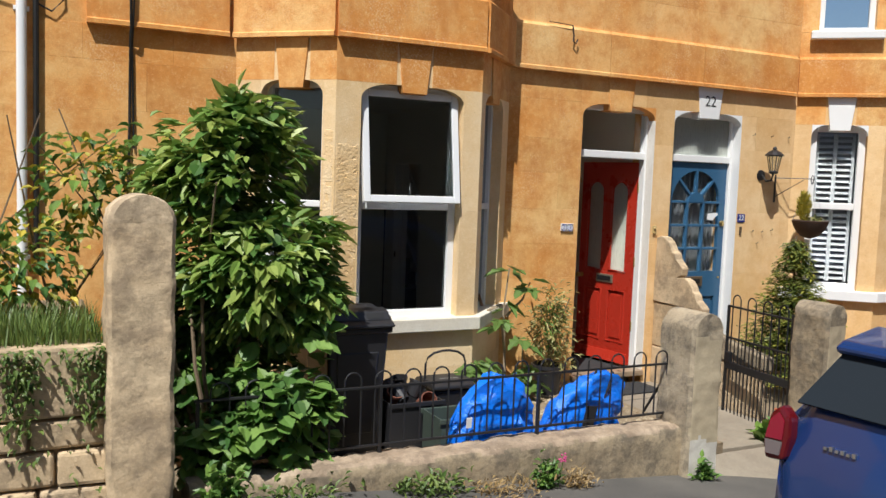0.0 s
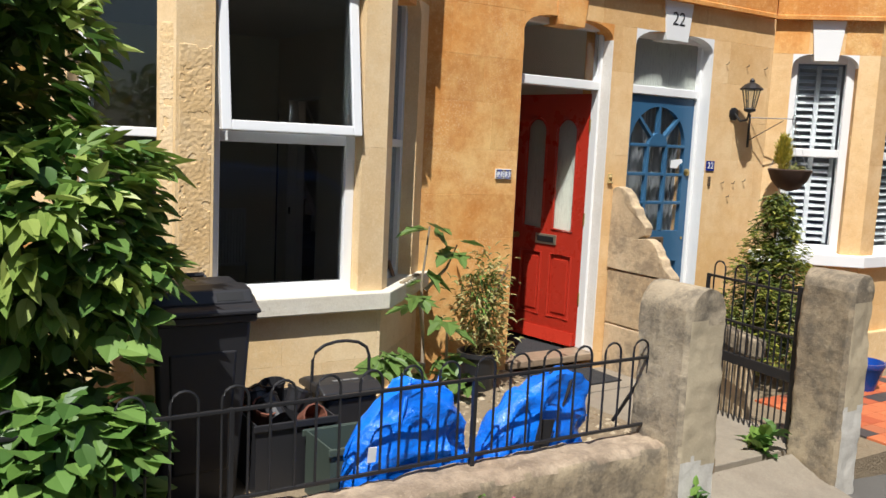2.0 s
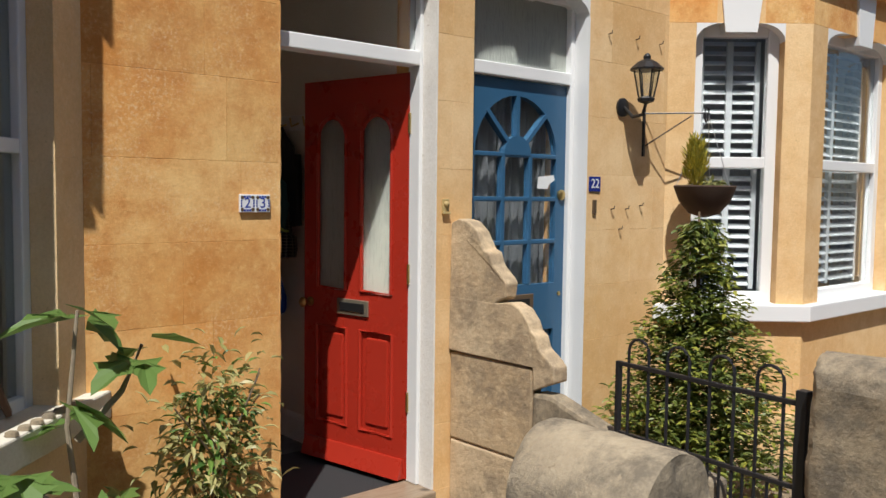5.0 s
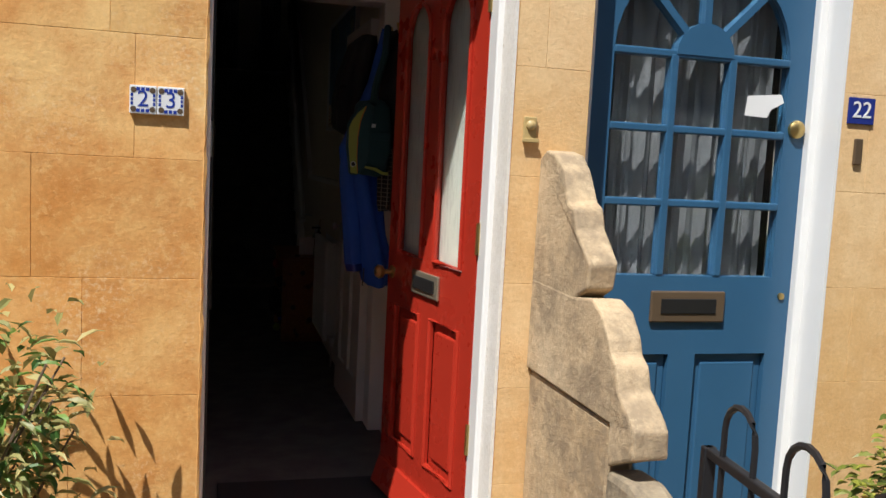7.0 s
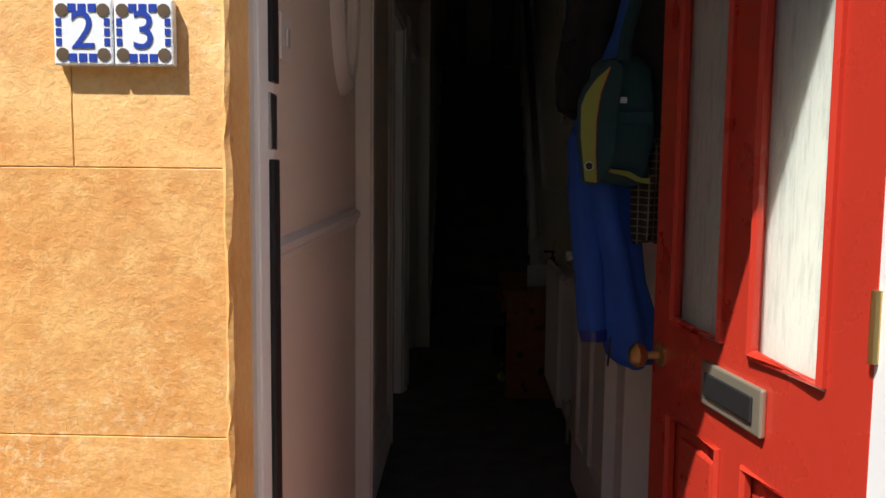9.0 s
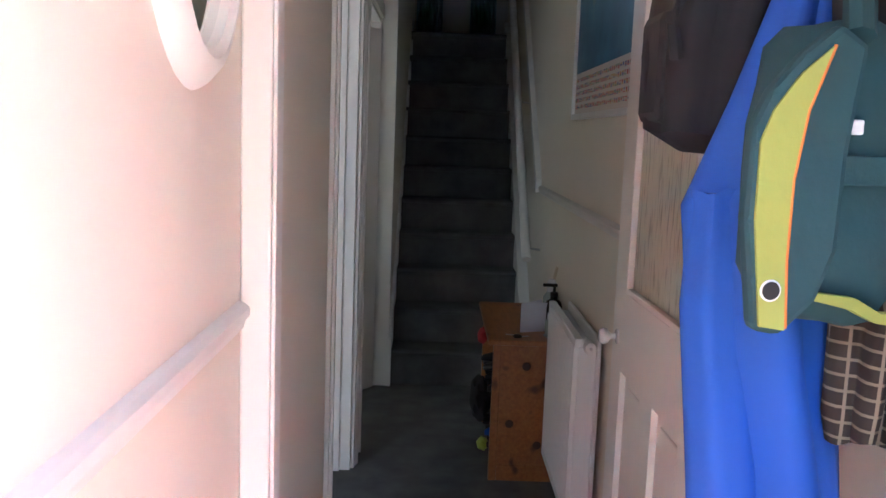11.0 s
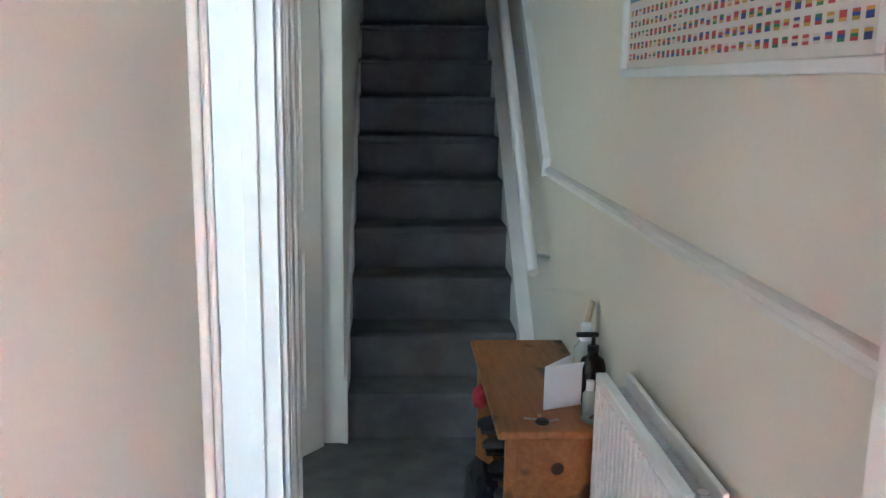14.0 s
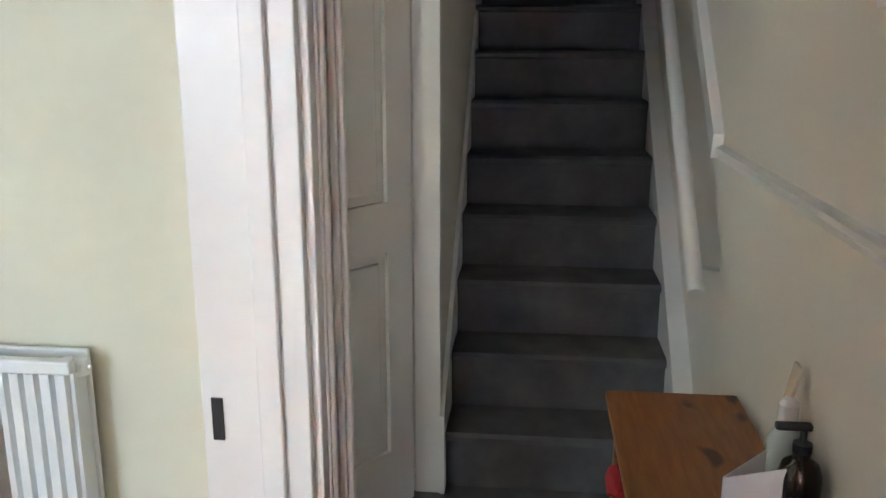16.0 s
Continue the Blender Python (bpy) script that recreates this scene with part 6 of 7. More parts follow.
# ---- parked car, tail towards the camera ----
car = thing("parked_car", "parked blue metallic hatchback, seen from behind", "car", pose(-1.98, -5.01, ground_z(-1.98, -5.01) - 0.035, 0, 4.5, 6.5))
CARBLUE = Mat("metallic_blue_paint", 0.25, 0.35).color((0.015, 0.043, 0.16)).m
bpy.data.materials["metallic_blue_paint"].node_tree.nodes["Principled BSDF"].inputs["Coat Weight"].default_value = 0.6
TINT = paint("tinted_glass", (0.02, 0.025, 0.03), 0.06)
TINT.node_tree.nodes["Principled BSDF"].inputs["Specular IOR Level"].default_value = 0.2
bm = bmesh.new()
# sections along the car: x, half width at sill, half width at waist, half width at roof, sill z, waist z, roof z
secs = [(0.0, 0.66, 0.66, 0.64, 0.26, 0.62, 0.66), (0.03, 0.73, 0.74, 0.70, 0.24, 0.74, 0.80), (0.10, 0.76, 0.78, 0.70, 0.22, 0.84, 1.0), (0.24, 0.77, 0.785, 0.67, 0.22, 0.88, 1.17), (0.40, 0.775, 0.79, 0.655, 0.22, 0.90, 1.25), (1.0, 0.78, 0.79, 0.62, 0.22, 0.9, 1.33), (1.9, 0.78, 0.79, 0.55, 0.22, 0.9, 1.33), (2.5, 0.78, 0.79, 0.62, 0.22, 0.9, 1.0), (3.2, 0.74, 0.76, 0.6, 0.22, 0.76, 0.84), (3.4, 0.62, 0.64, 0.5, 0.26, 0.55, 0.62)]
rings = []
for x, a, b, c, zs, zw, zr in secs:
    half = [(a * 0.9, zs), (a, zs + 0.1), (b, (zs + zw) / 2), (b, zw), (c, zr - 0.06), (c * 0.9, zr - 0.015), (c * 0.5, zr)]
    rings.append([bm.verts.new((x, -p, z)) for p, z in half] + [bm.verts.new((x, p, z)) for p, z in half[::-1]])
for a, b in zip(rings, rings[1:]):
    for i in range(len(a)):
        bm.faces.new((a[i], a[(i + 1) % len(a)], b[(i + 1) % len(a)], b[i]))
bm.faces.new(rings[0][::-1])
bm.faces.new(rings[-1])
part("body", bm, CARBLUE, car, smooth=True)


def quad_panel(pts, t=0.012):
    bm = bmesh.new()
    bm.faces.new([bm.verts.new(p) for p in pts])
    r = bmesh.ops.extrude_face_region(bm, geom=bm.faces[:])
    nrm = (Vector(pts[1]) - Vector(pts[0])).cross(Vector(pts[2]) - Vector(pts[0])).normalized()
    for v in r["geom"]:
        if isinstance(v, bmesh.types.BMVert):
            v.co += nrm * t
    return bm


part("rear_window", quad_panel([(0.05, 0.70, 0.935), (0.05, -0.70, 0.935), (0.205, -0.61, 1.165), (0.205, 0.61, 1.165)], 0.012), TINT, car, "dark rear window")
for s in (-1, 1):
    part("side_window", quad_panel([(0.55, s * 0.775, 0.93), (2.2, s * 0.775, 0.93), (1.9, s * 0.60, 1.24), (0.62, s * 0.645, 1.20)][::s], 0.02), TINT, car, "dark side glass")
part("spoiler", P([(0.28, 1.12), (0.15, 1.15), (0.14, 1.175), (0.18, 1.20), (0.42, 1.262), (0.45, 1.16)], 'y', -0.635, 0.635, 0.014), CARBLUE, car)
for s in (-1, 1):
    tl = part("tail_light", P([(s * 0.70, 0.705), (s * 0.785, 0.695), (s * 0.80, 0.77), (s * 0.78, 0.88), (s * 0.735, 0.925), (s * 0.69, 0.88), (s * 0.685, 0.80)], 'x', -0.012, 0.06, 0.018), paint("red_lens", (0.10, 0.006, 0.008), 0.12) if s < 0 else bpy.data.materials["red_lens"], car, "red tail light lens")
    part("reverse_lens", P([(s * 0.715, 0.725), (s * 0.775, 0.72), (s * 0.785, 0.775), (s * 0.708, 0.78)], 'x', -0.018, -0.0125), paint("clear_lens", (0.16, 0.13, 0.13), 0.1) if s < 0 else bpy.data.materials["clear_lens"], tl, "clear lower lens")
    part("lamp_ring", P([(s * 0.71, 0.787), (s * 0.785, 0.782), (s * 0.768, 0.86), (s * 0.735, 0.892), (s * 0.708, 0.86)], 'x', -0.017, -0.0125), paint("bright_red_lens", (0.24, 0.012, 0.03), 0.1) if s < 0 else bpy.data.materials["bright_red_lens"], tl, "brighter red brake lamp")
    for x in (0.62, 2.8):
        wh = part("wheel", L([(0.0, -0.08), (0.25, -0.08), (0.28, -0.06), (0.28, 0.06), (0.25, 0.08), (0.0, 0.08)], 24), BINPLASTIC, car, m=pose(x, s * 0.70, 0.28, 90))
        part("rim", L([(0.0, 0.081), (0.17, 0.081), (0.18, 0.086), (0.06, 0.095), (0.0, 0.095)], 20), CHROME, wh)
part("bumper", P([(-0.05, 0.24), (-0.07, 0.36), (-0.05, 0.46), (0.02, 0.5), (0.05, 0.24)], 'y', -0.70, 0.70, 0.02), CARBLUE, car)
part("badge", B(*[(0.018, 0.036, 0.425 + 0.023 * i, 0.441 + 0.023 * i, 0.792, 0.792 + (0.018, 0.012, 0.016, 0.012, 0.018, 0.012)[i]) for i in range(6)], bevel=0.002), CHROME, car, "chrome model badge")

# ---- plain terrace across the street, seen in reflections ----
opp = thing("opposite_terrace", "plain terrace across the street, made tall and dark to darken reflections", "house", kind="structure")
# Height and dark stone are set to keep bright sky out of the panes.
part("wall", B((-30, 30, -16.0, -15.7, 0, 9.5)), WEATHERED, opp)
part("roof", P([(-15.5, 9.5), (-15.6, 9.7), (-20, 13), (-20, 9.5)], 'x', -30, 30), DARK, opp)
for i in range(9):
    for z in (1.4, 4.6):
        part("window", B((-20 + 4.4 * i, -18.8 + 4.4 * i, -15.69, -15.64, z, z + 1.7), bevel=0.01), TINT, opp)

# ---- things in the hall ----
ch = thing("pine_cabinet", "low varnished pine cabinet with an open side full of shoes", "cabinet")
X0, X1, Y0, Y1, H = 0.50, 0.80, 3.72, 4.49, 0.615
part("top", B((X0 - 0.025, X1, Y0 - 0.025, Y1 + 0.02, H - 0.024, H), bevel=0.008), PINE, ch)
part("side_panel", B((X0 + 0.03, X1 - 0.03, Y0 + 0.006, Y0 + 0.02, 0.05, H - 0.0245)), PINE, ch)
for a, b in ((X0, X0 + 0.032), (X1 - 0.032, X1)):
    part("leg", B((a, b, Y0, Y0 + 0.03, 0, H - 0.0245), bevel=0.003), PINE, ch)
    part("leg", B((a, b, Y1 - 0.03, Y1, 0, H - 0.0245), bevel=0.003), PINE, ch)
part("rail", B((X0 + 0.0325, X1 - 0.0325, Y0 + 0.002, Y0 + 0.02, 0.0, 0.07), bevel=0.003), PINE, ch)
part("side_panel", B((X0 + 0.03, X1 - 0.03, Y1 - 0.02, Y1 - 0.006, 0.05, H - 0.0245)), PINE, ch)
part("back_panel", B((X1 - 0.012, X1 - 0.002, Y0 + 0.031, Y1 - 0.031, 0.03, H - 0.03)), PINE, ch)
for z in (0.08, 0.32):
    part("shelf", B((X0 + 0.02, X1 - 0.013, Y0 + 0.021, Y1 - 0.021, z, z + 0.016)), PINE, ch)
for k, (x, y, z) in enumerate(((0.64, 3.715, 0.50), (0.58, 3.718, 0.25), (0.70, 3.718, 0.16))):
    part("knot", L([(0.018, 0), (0.012, 0.001), (0, 0.0012)], 12), paint("pine_knot", (0.05, 0.018, 0.006), 0.5) if k == 0 else bpy.data.materials["pine_knot"], ch, m=pose(x, y + 0.0055, z, 90))


def shoe(m, mat, label):
    s = thing("shoe", label, "shoe", m, group="shoes on the shelves")
    bm = bmesh.new()
    secs = [(0.0, 0.030, 0.085), (0.04, 0.036, 0.09), (0.09, 0.034, 0.075), (0.15, 0.04, 0.055), (0.21, 0.042, 0.042), (0.255, 0.03, 0.03), (0.27, 0.012, 0.02)]
    rr = [[bm.verts.new((x, w * math.cos(a), 0.012 + max(0.0, h * (0.5 + 0.5 * math.sin(a))))) for a in (2 * math.pi * k / 10 for k in range(10))] for x, w, h in secs]
    for a, b in zip(rr, rr[1:]):
        for i in range(10):
            bm.faces.new((a[i], a[(i + 1) % 10], b[(i + 1) % 10], b[i]))
    bm.faces.new(rr[0])
    bm.faces.new(rr[-1][::-1])
    part("upper", bm, mat, s, smooth=True)
    part("sole", B((0.0, 0.26, -0.04, 0.04, 0.0, 0.013), bevel=0.006), DARK if mat is not DARK else BINPLASTIC, s)
    return s


REDCLOTH = paint("red_cloth", (0.36, 0.02, 0.03), 0.9, 0.2, 0.4)
LIME = paint("lime_trainer", (0.35, 0.42, 0.05), 0.6)
for k in range(5):
    shoe(pose(0.765, 3.82 + 0.15 * k, 0.098, 0, 0, 180), (DARK, COATBLUE, DARK, BINPLASTIC, DARK)[k], ("worn black shoe on the cabinet shelf", "dark blue trainer on the cabinet shelf")[k == 1])
for k in range(4):
    shoe(pose(0.76, 3.84 + 0.17 * k, 0.338, 0, 0, 178), (BINPLASTIC, DARK, BINPLASTIC, DARK)[k], "black shoe on the upper shelf")


def lump(name, label, cat, c, r, mat, seed, sub=3):
    bm = bmesh.new()
    bmesh.ops.create_icosphere(bm, subdivisions=sub, radius=1)
    for v in bm.verts:
        n = v.co.copy()
        k = 1 + 0.25 * noise.noise(n * 2.2 + Vector((seed, 0, 0))) + 0.12 * noise.noise(n * 5 + Vector((0, seed, 0)))
        v.co = Vector((c[0] + n.x * r[0] * k, c[1] + n.y * r[1] * k, c[2] + n.z * r[2] * k))
    return solid(name, bm, mat, label, cat, smooth=True)


lump("glove", "red knitted glove hanging out of the cabinet", "glove", (0.485, 4.25, 0.50), (0.025, 0.045, 0.035), REDCLOTH, 2.0)
lump("bundled_cloth", "dark cloth bundle spilling from the cabinet", "cloth", (0.475, 4.1, 0.24), (0.05, 0.11, 0.1), DARK, 5.0)
lump("bundled_cloth", "lime and black gym kit on the carpet edge", "cloth", (0.49, 4.02, 0.05), (0.025, 0.04, 0.03), LIME, 7.0)

card = thing("greeting_card", "folded white card standing on the cabinet", "card")
part("leaf", B((0, 0.155, 0, 0.0015, 0, 0.125)), paint("white_card", (0.8, 0.8, 0.83), 0.8), card, m=pose(0, 0, 0, 0, 0, 20))
part("leaf", B((0, 0.15, 0, 0.0015, 0, 0.125)), bpy.data.materials["white_card"], card, m=pose(0, 0.002, 0, 0, 0, 48))
card.matrix_world = pose(0.62, 3.845, 0.6155)
bt = thing("soap_dispenser", "black pump bottle on the cabinet", "pump bottle")
AMB = paint("dark_amber_plastic", (0.012, 0.007, 0.006), 0.12)
part("bottle", L([(0.03, 0), (0.034, 0.005), (0.034, 0.095), (0.028, 0.115), (0.014, 0.125), (0.013, 0.135), (0, 0.135)], 20), AMB, bt, smooth=True)
part("collar", L([(0.015, 0.135), (0.015, 0.15), (0.006, 0.152), (0.005, 0.175), (0, 0.176)], 14), BLACK, bt)
part("nozzle", B((-0.045, 0.012, -0.008, 0.008, 0.172, 0.184), bevel=0.004), BLACK, bt)
bt.matrix_world = pose(0.765, 3.905, 0.6155) @ Matrix.Scale(1.12, 4)
b2_ = thing("sanitiser_bottle", "small clear gel bottle with a white cap", "bottle")
part("bottle", L([(0.017, 0), (0.02, 0.004), (0.02, 0.06), (0.011, 0.07), (0, 0.07)], 16), paint("clear_gel", (0.42, 0.47, 0.44), 0.1), b2_, smooth=True)
part("cap", L([(0.0115, 0.07), (0.0115, 0.095), (0.01, 0.097), (0, 0.097)], 14), GLAZE, b2_)
b2_.matrix_world = pose(0.74, 3.815, 0.6155)
b3_ = thing("spray_bottle", "clear plastic bottle with a white cap by the wall", "bottle")
part("bottle", L([(0.03, 0), (0.034, 0.006), (0.034, 0.13), (0.018, 0.155), (0, 0.155)], 18), bpy.data.materials["clear_gel"], b3_, smooth=True)
part("cap", L([(0.019, 0.155), (0.019, 0.2), (0.012, 0.21), (0, 0.21)], 14), GLAZE, b3_)
b3_.matrix_world = pose(0.765, 4.0, 0.6155)
solid("ruler_stick", B((-0.004, 0.004, -0.018, 0.018, 0.0, 0.26), bevel=0.001), paint("pale_wood", (0.6, 0.5, 0.36), 0.6), "pale wooden stick leaning on the wall", "stick", pose(0.745, 4.06, 0.616, 0, 11, 0))
ds = thing("dish", "small clear glass dish with a pair of spectacles in it", "dish")
part("bowl", L([(0.03, 0), (0.06, 0.012), (0.062, 0.016), (0.056, 0.014), (0.0, 0.006)], 24), bpy.data.materials["clear_gel"], ds, smooth=True)
part("contents", T([(-0.03, 0, 0.018), (0.0, 0.02, 0.025), (0.03, 0.0, 0.02)], 0.006, 6), BRONZE, ds)
ds.matrix_world = pose(0.752, 3.755, 0.6155) @ Matrix.Scale(0.75, 4)
ky = thing("keys", "bunch of dark keys on the cabinet top", "keys")
part("fob", L([(0.018, 0), (0.02, 0.006), (0.012, 0.012), (0, 0.013)], 14), BLACK, ky)
for k in range(3):
    part("key", B((0.0, 0.05, -0.004, 0.004, 0.001 + 0.003 * k, 0.003 + 0.003 * k)), BRASS if k == 1 else CHROME, ky, m=pose(0, 0, 0, 0, 0, 70 * k + 20))
ky.matrix_world = pose(0.60, 3.755, 0.6155)


def radiator(name, label, m, length, z0, z1, rib=0.0335):
    """Double panel radiator: ribbed front, plain back, top grille, side valve. Local x along, front towards -y."""
    r = thing(name, label, "radiator", m)
    bm = bmesh.new()
    n = int(length / rib)
    pts = []
    for i in range(n):
        a = length * i / n
        w = length / n
        pts += [(a, 0.0), (a + w * 0.12, -0.014), (a + w * 0.62, -0.014), (a + w * 0.74, 0.0)]
    pts += [(length, 0.0), (length, 0.012), (0.0, 0.012)]
    prism(bm, pts, 'z', z0 + 0.03, z1 - 0.03)
    part("front_panel", bm, RADIATOR, r)
    for a, b in ((z1 - 0.03, z1), (z0, z0 + 0.03)):
        part("panel_edge", B((0.0, length, -0.0145, 0.014, a, b), bevel=0.005), RADIATOR, r)
    part("back_panel", B((0.0, length, 0.062, 0.076, z0, z1), bevel=0.005), RADIATOR, r)
    for i in range(int(length / 0.02)):
        part("fin", B((0.01 + 0.02 * i, 0.012 + 0.02 * i, 0.0145, 0.0615, z0 + 0.04, z1 - 0.035)), RADIATOR, r)
    part("end_tube", T([(length - 0.03, 0.038, z0 + 0.01), (length - 0.03, 0.038, z1 - 0.01)], 0.012, 8), RADIATOR, r)
    vl = part("bleed_valve", L([(0.02, 0), (0.022, 0.012), (0.018, 0.025), (0.008, 0.028), (0, 0.028)], 14), RADIATOR, r, m=pose(length - 0.015, 0.038, z1 - 0.03, 0, 90, 0))
    part("valve_screw", L([(0.006, 0.028), (0.005, 0.034), (0, 0.034)], 8), CHROME, vl)
    part("tap", L([(0.016, 0), (0.018, 0.05), (0.012, 0.055), (0, 0.056)], 12), GLAZE, r, m=pose(length + 0.03, 0.038, z0 - 0.02))
    part("pipe", T([(length + 0.03, 0.038, z0 - 0.02), (length + 0.03, 0.038, 0.0)], 0.0075, 8), CHROME, r)
    for x in (0.12, length - 0.12):
        part("bracket", B((x, x + 0.03, 0.076, 0.092, z0 + 0.05, z1 - 0.05)), RADIATOR, r)
    return r


radiator("radiator", "white ribbed panel radiator on the hall wall", pose(0.722, 3.635, 0, 0, 0, -90), 0.645, 0.16, 0.80)
radiator("radiator", "white ribbed panel radiator in the front room", pose(-1.735, 4.025, 0), 1.08, 0.21, 0.835)

# framed print: blue above, rows of small coloured flags below
pc = thing("framed_picture", "white-framed print of a blue map above rows of small flags", "picture")
PY0, PY1, PZ0, PZ1 = 2.645, 3.865, 1.522, 2.26
for q in ((0.787, 0.814, PY0, PY1, PZ0, PZ0 + 0.022), (0.787, 0.814, PY0, PY1, PZ1 - 0.022, PZ1), (0.787, 0.814, PY0, PY0 + 0.022, PZ0 + 0.0221, PZ1 - 0.0221), (0.787, 0.814, PY1 - 0.022, PY1, PZ0 + 0.0221, PZ1 - 0.0221)):
    part("frame", B(q, bevel=0.003), WHITE, pc)
k = Mat("print_blue", 0.4)
k.color(k.ramp(k.noise(3.5, 6, 0.6), [(0.35, (0.04, 0.13, 0.26)), (0.58, (0.07, 0.22, 0.38)), (0.70, (0.25, 0.30, 0.22))]))
part("map_print", B((0.799, 0.803, PY0 + 0.022, PY1 - 0.022, 1.705, PZ1 - 0.022)), k.m, pc, "blue printed map")
part("flag_print", B((0.799, 0.803, PY0 + 0.022, PY1 - 0.022, PZ0 + 0.022, 1.705)), paint("print_paper", (0.72, 0.68, 0.62), 0.5), pc)
bm = bmesh.new()
y_ = PY0 + 0.05
while y_ < PY1 - 0.06:
    for i in range(5):
        z_ = PZ0 + 0.042 + 0.0265 * i
        for a, b in ((0.0, 0.005), (0.005, 0.010), (0.010, 0.015)):
            v = [bm.verts.new(q) for q in ((0.7985, y_, z_ + a), (0.7985, y_ + 0.02, z_ + a), (0.7985, y_ + 0.02, z_ + b), (0.7985, y_, z_ + b))]
            bm.faces.new(v)
    y_ += 0.0335
k = Mat("flag_colours", 0.5)
k.color(k.ramp(k.island(), [(0.0, (0.45, 0.03, 0.03)), (0.22, (0.03, 0.07, 0.3)), (0.4, (0.6, 0.55, 0.5)), (0.55, (0.03, 0.2, 0.07)), (0.7, (0.55, 0.33, 0.03)), (0.85, (0.5, 0.06, 0.04)), (1.0, (0.1, 0.25, 0.45))]))
k.n["Color Ramp"].color_ramp.interpolation = 'CONSTANT'
fl = part("flag_grid", bm, k.m, pc, "small coloured flags in rows")
fl["kind"] = "stuff"

# oval mirror, light switch and coat hooks in the lobby
mr = thing("oval_mirror", "oval mirror in a white moulded frame", "mirror")
bm = bmesh.new()
MC = (VX0, 1.36, 1.80)
prof = [(0.0, 0.0), (0.0, 0.022), (0.012, 0.03), (0.03, 0.026), (0.045, 0.012), (0.052, 0.0)]
rr = []
for i in range(40):
    a = 2 * math.pi * i / 40
    rr.append([bm.verts.new((MC[0] + t, MC[1] + (0.16 + o) * math.cos(a), MC[2] + (0.26 + o) * math.sin(a))) for o, t in prof])
for i in range(40):
    for j in range(len(prof) - 1):
        bm.faces.new((rr[i][j], rr[(i + 1) % 40][j], rr[(i + 1) % 40][j + 1], rr[i][j + 1]))
part("frame", bm, WOODWORK, mr, smooth=True)
mg = Mat("mirror_silver", 0.02, 1.0).color((0.85, 0.87, 0.86)).m
part("mirror_glass", P([(MC[1] + 0.165 * math.cos(6.2832 * i / 40), MC[2] + 0.265 * math.sin(6.2832 * i / 40)) for i in range(40)], 'x', MC[0] + 0.002, MC[0] + 0.008), mg, mr)
sw = thing("light_switch", "square brushed light switch on the lobby wall", "light switch")
part("plate", B((VX0, VX0 + 0.008, 0.575, 0.66, 1.494, 1.579), bevel=0.002), WOODWORK, sw)
part("rocker", B((VX0 + 0.008, VX0 + 0.013, 0.605, 0.63, 1.519, 1.554), bevel=0.002), GLAZE, sw)
part("lock_keep", B((0.0115, 0.016, 0.150, 0.188, 1.325, 1.40), bevel=0.002), CHROME, doors, "worn metal lock keep on the frame")
for a, b in ((0.05, 1.312), (1.414, 2.11)):
    part("draught_strip", B((0.0115, 0.019, 0.152, 0.188, a, b), bevel=0.002), BLACK, doors)


def drape(name, mat, rings, parent, seed, sides=36, fold=0.16, label=""):
    """Hanging cloth: rings of (x, y, z, rx, ry) joined, with vertical folds."""
    bm = bmesh.new()
    out = []
    for x, y, z, rx, ry in rings:
        row = []
        for i in range(sides):
            a = 2 * math.pi * i / sides
            k = 1 + fold * math.sin(a * 5 + seed + z * 2) * 0.5 + fold * noise.noise((math.cos(a) * 2 + seed, math.sin(a) * 2, z * 3.5))
            row.append(bm.verts.new((x + rx * k * math.cos(a), y + ry * k * math.sin(a), z + 0.012 * noise.noise((a, z * 4, seed)))))
        out.append(row)
    for a, b in zip(out, out[1:]):
        for i in range(sides):
            bm.faces.new((a[i], a[(i + 1) % sides], b[(i + 1) % sides], b[i]))
    bm.faces.new(out[0][::-1])
    bm.faces.new(out[-1])
    return part(name, bm, mat, parent, label, True)


rack = thing("coat_rack", "white coat rail with hooks on the lobby wall", "coat rack")
part("rail", B((VX1 - 0.02, VX1 - 0.001, 1.0, 1.62, 1.86, 1.95), bevel=0.004), WOODWORK, rack)
for yy in (1.08, 1.22, 1.36, 1.5):
    part("hook", T([(VX1 - 0.02, yy, 1.9), (VX1 - 0.07, yy, 1.88), (VX1 - 0.08, yy, 1.93)], 0.006, 6), BRASS, rack)
coat = thing("coat", "bright blue cotton coat hanging from a hook", "coat")
drape("coat_body", COATBLUE, [(0.74, 1.40, 1.90, 0.02, 0.02), (0.69, 1.36, 1.66, 0.028, 0.03), (0.645, 1.32, 1.50, 0.05, 0.05), (0.62, 1.31, 1.38, 0.08, 0.08), (0.64, 1.31, 1.2, 0.082, 0.09), (0.68, 1.31, 1.0, 0.083, 0.09), (0.715, 1.31, 0.87, 0.078, 0.085), (0.725, 1.31, 0.80, 0.065, 0.075), (0.735, 1.31, 0.775, 0.045, 0.06)], coat, 1.0, 40, 0.22)
drape("sleeve", COATBLUE, [(0.575, 1.29, 1.39, 0.03, 0.04), (0.578, 1.29, 1.25, 0.036, 0.04), (0.60, 1.28, 1.05, 0.04, 0.04), (0.612, 1.28, 0.92, 0.04, 0.04), (0.615, 1.28, 0.87, 0.037, 0.04)], coat, 3.0, 24, 0.16)
drape("cuff", NAVY, [(0.616, 1.28, 0.871, 0.038, 0.041), (0.62, 1.28, 0.842, 0.034, 0.038)], coat, 3.0, 24, 0.06, "dark blue cuff")
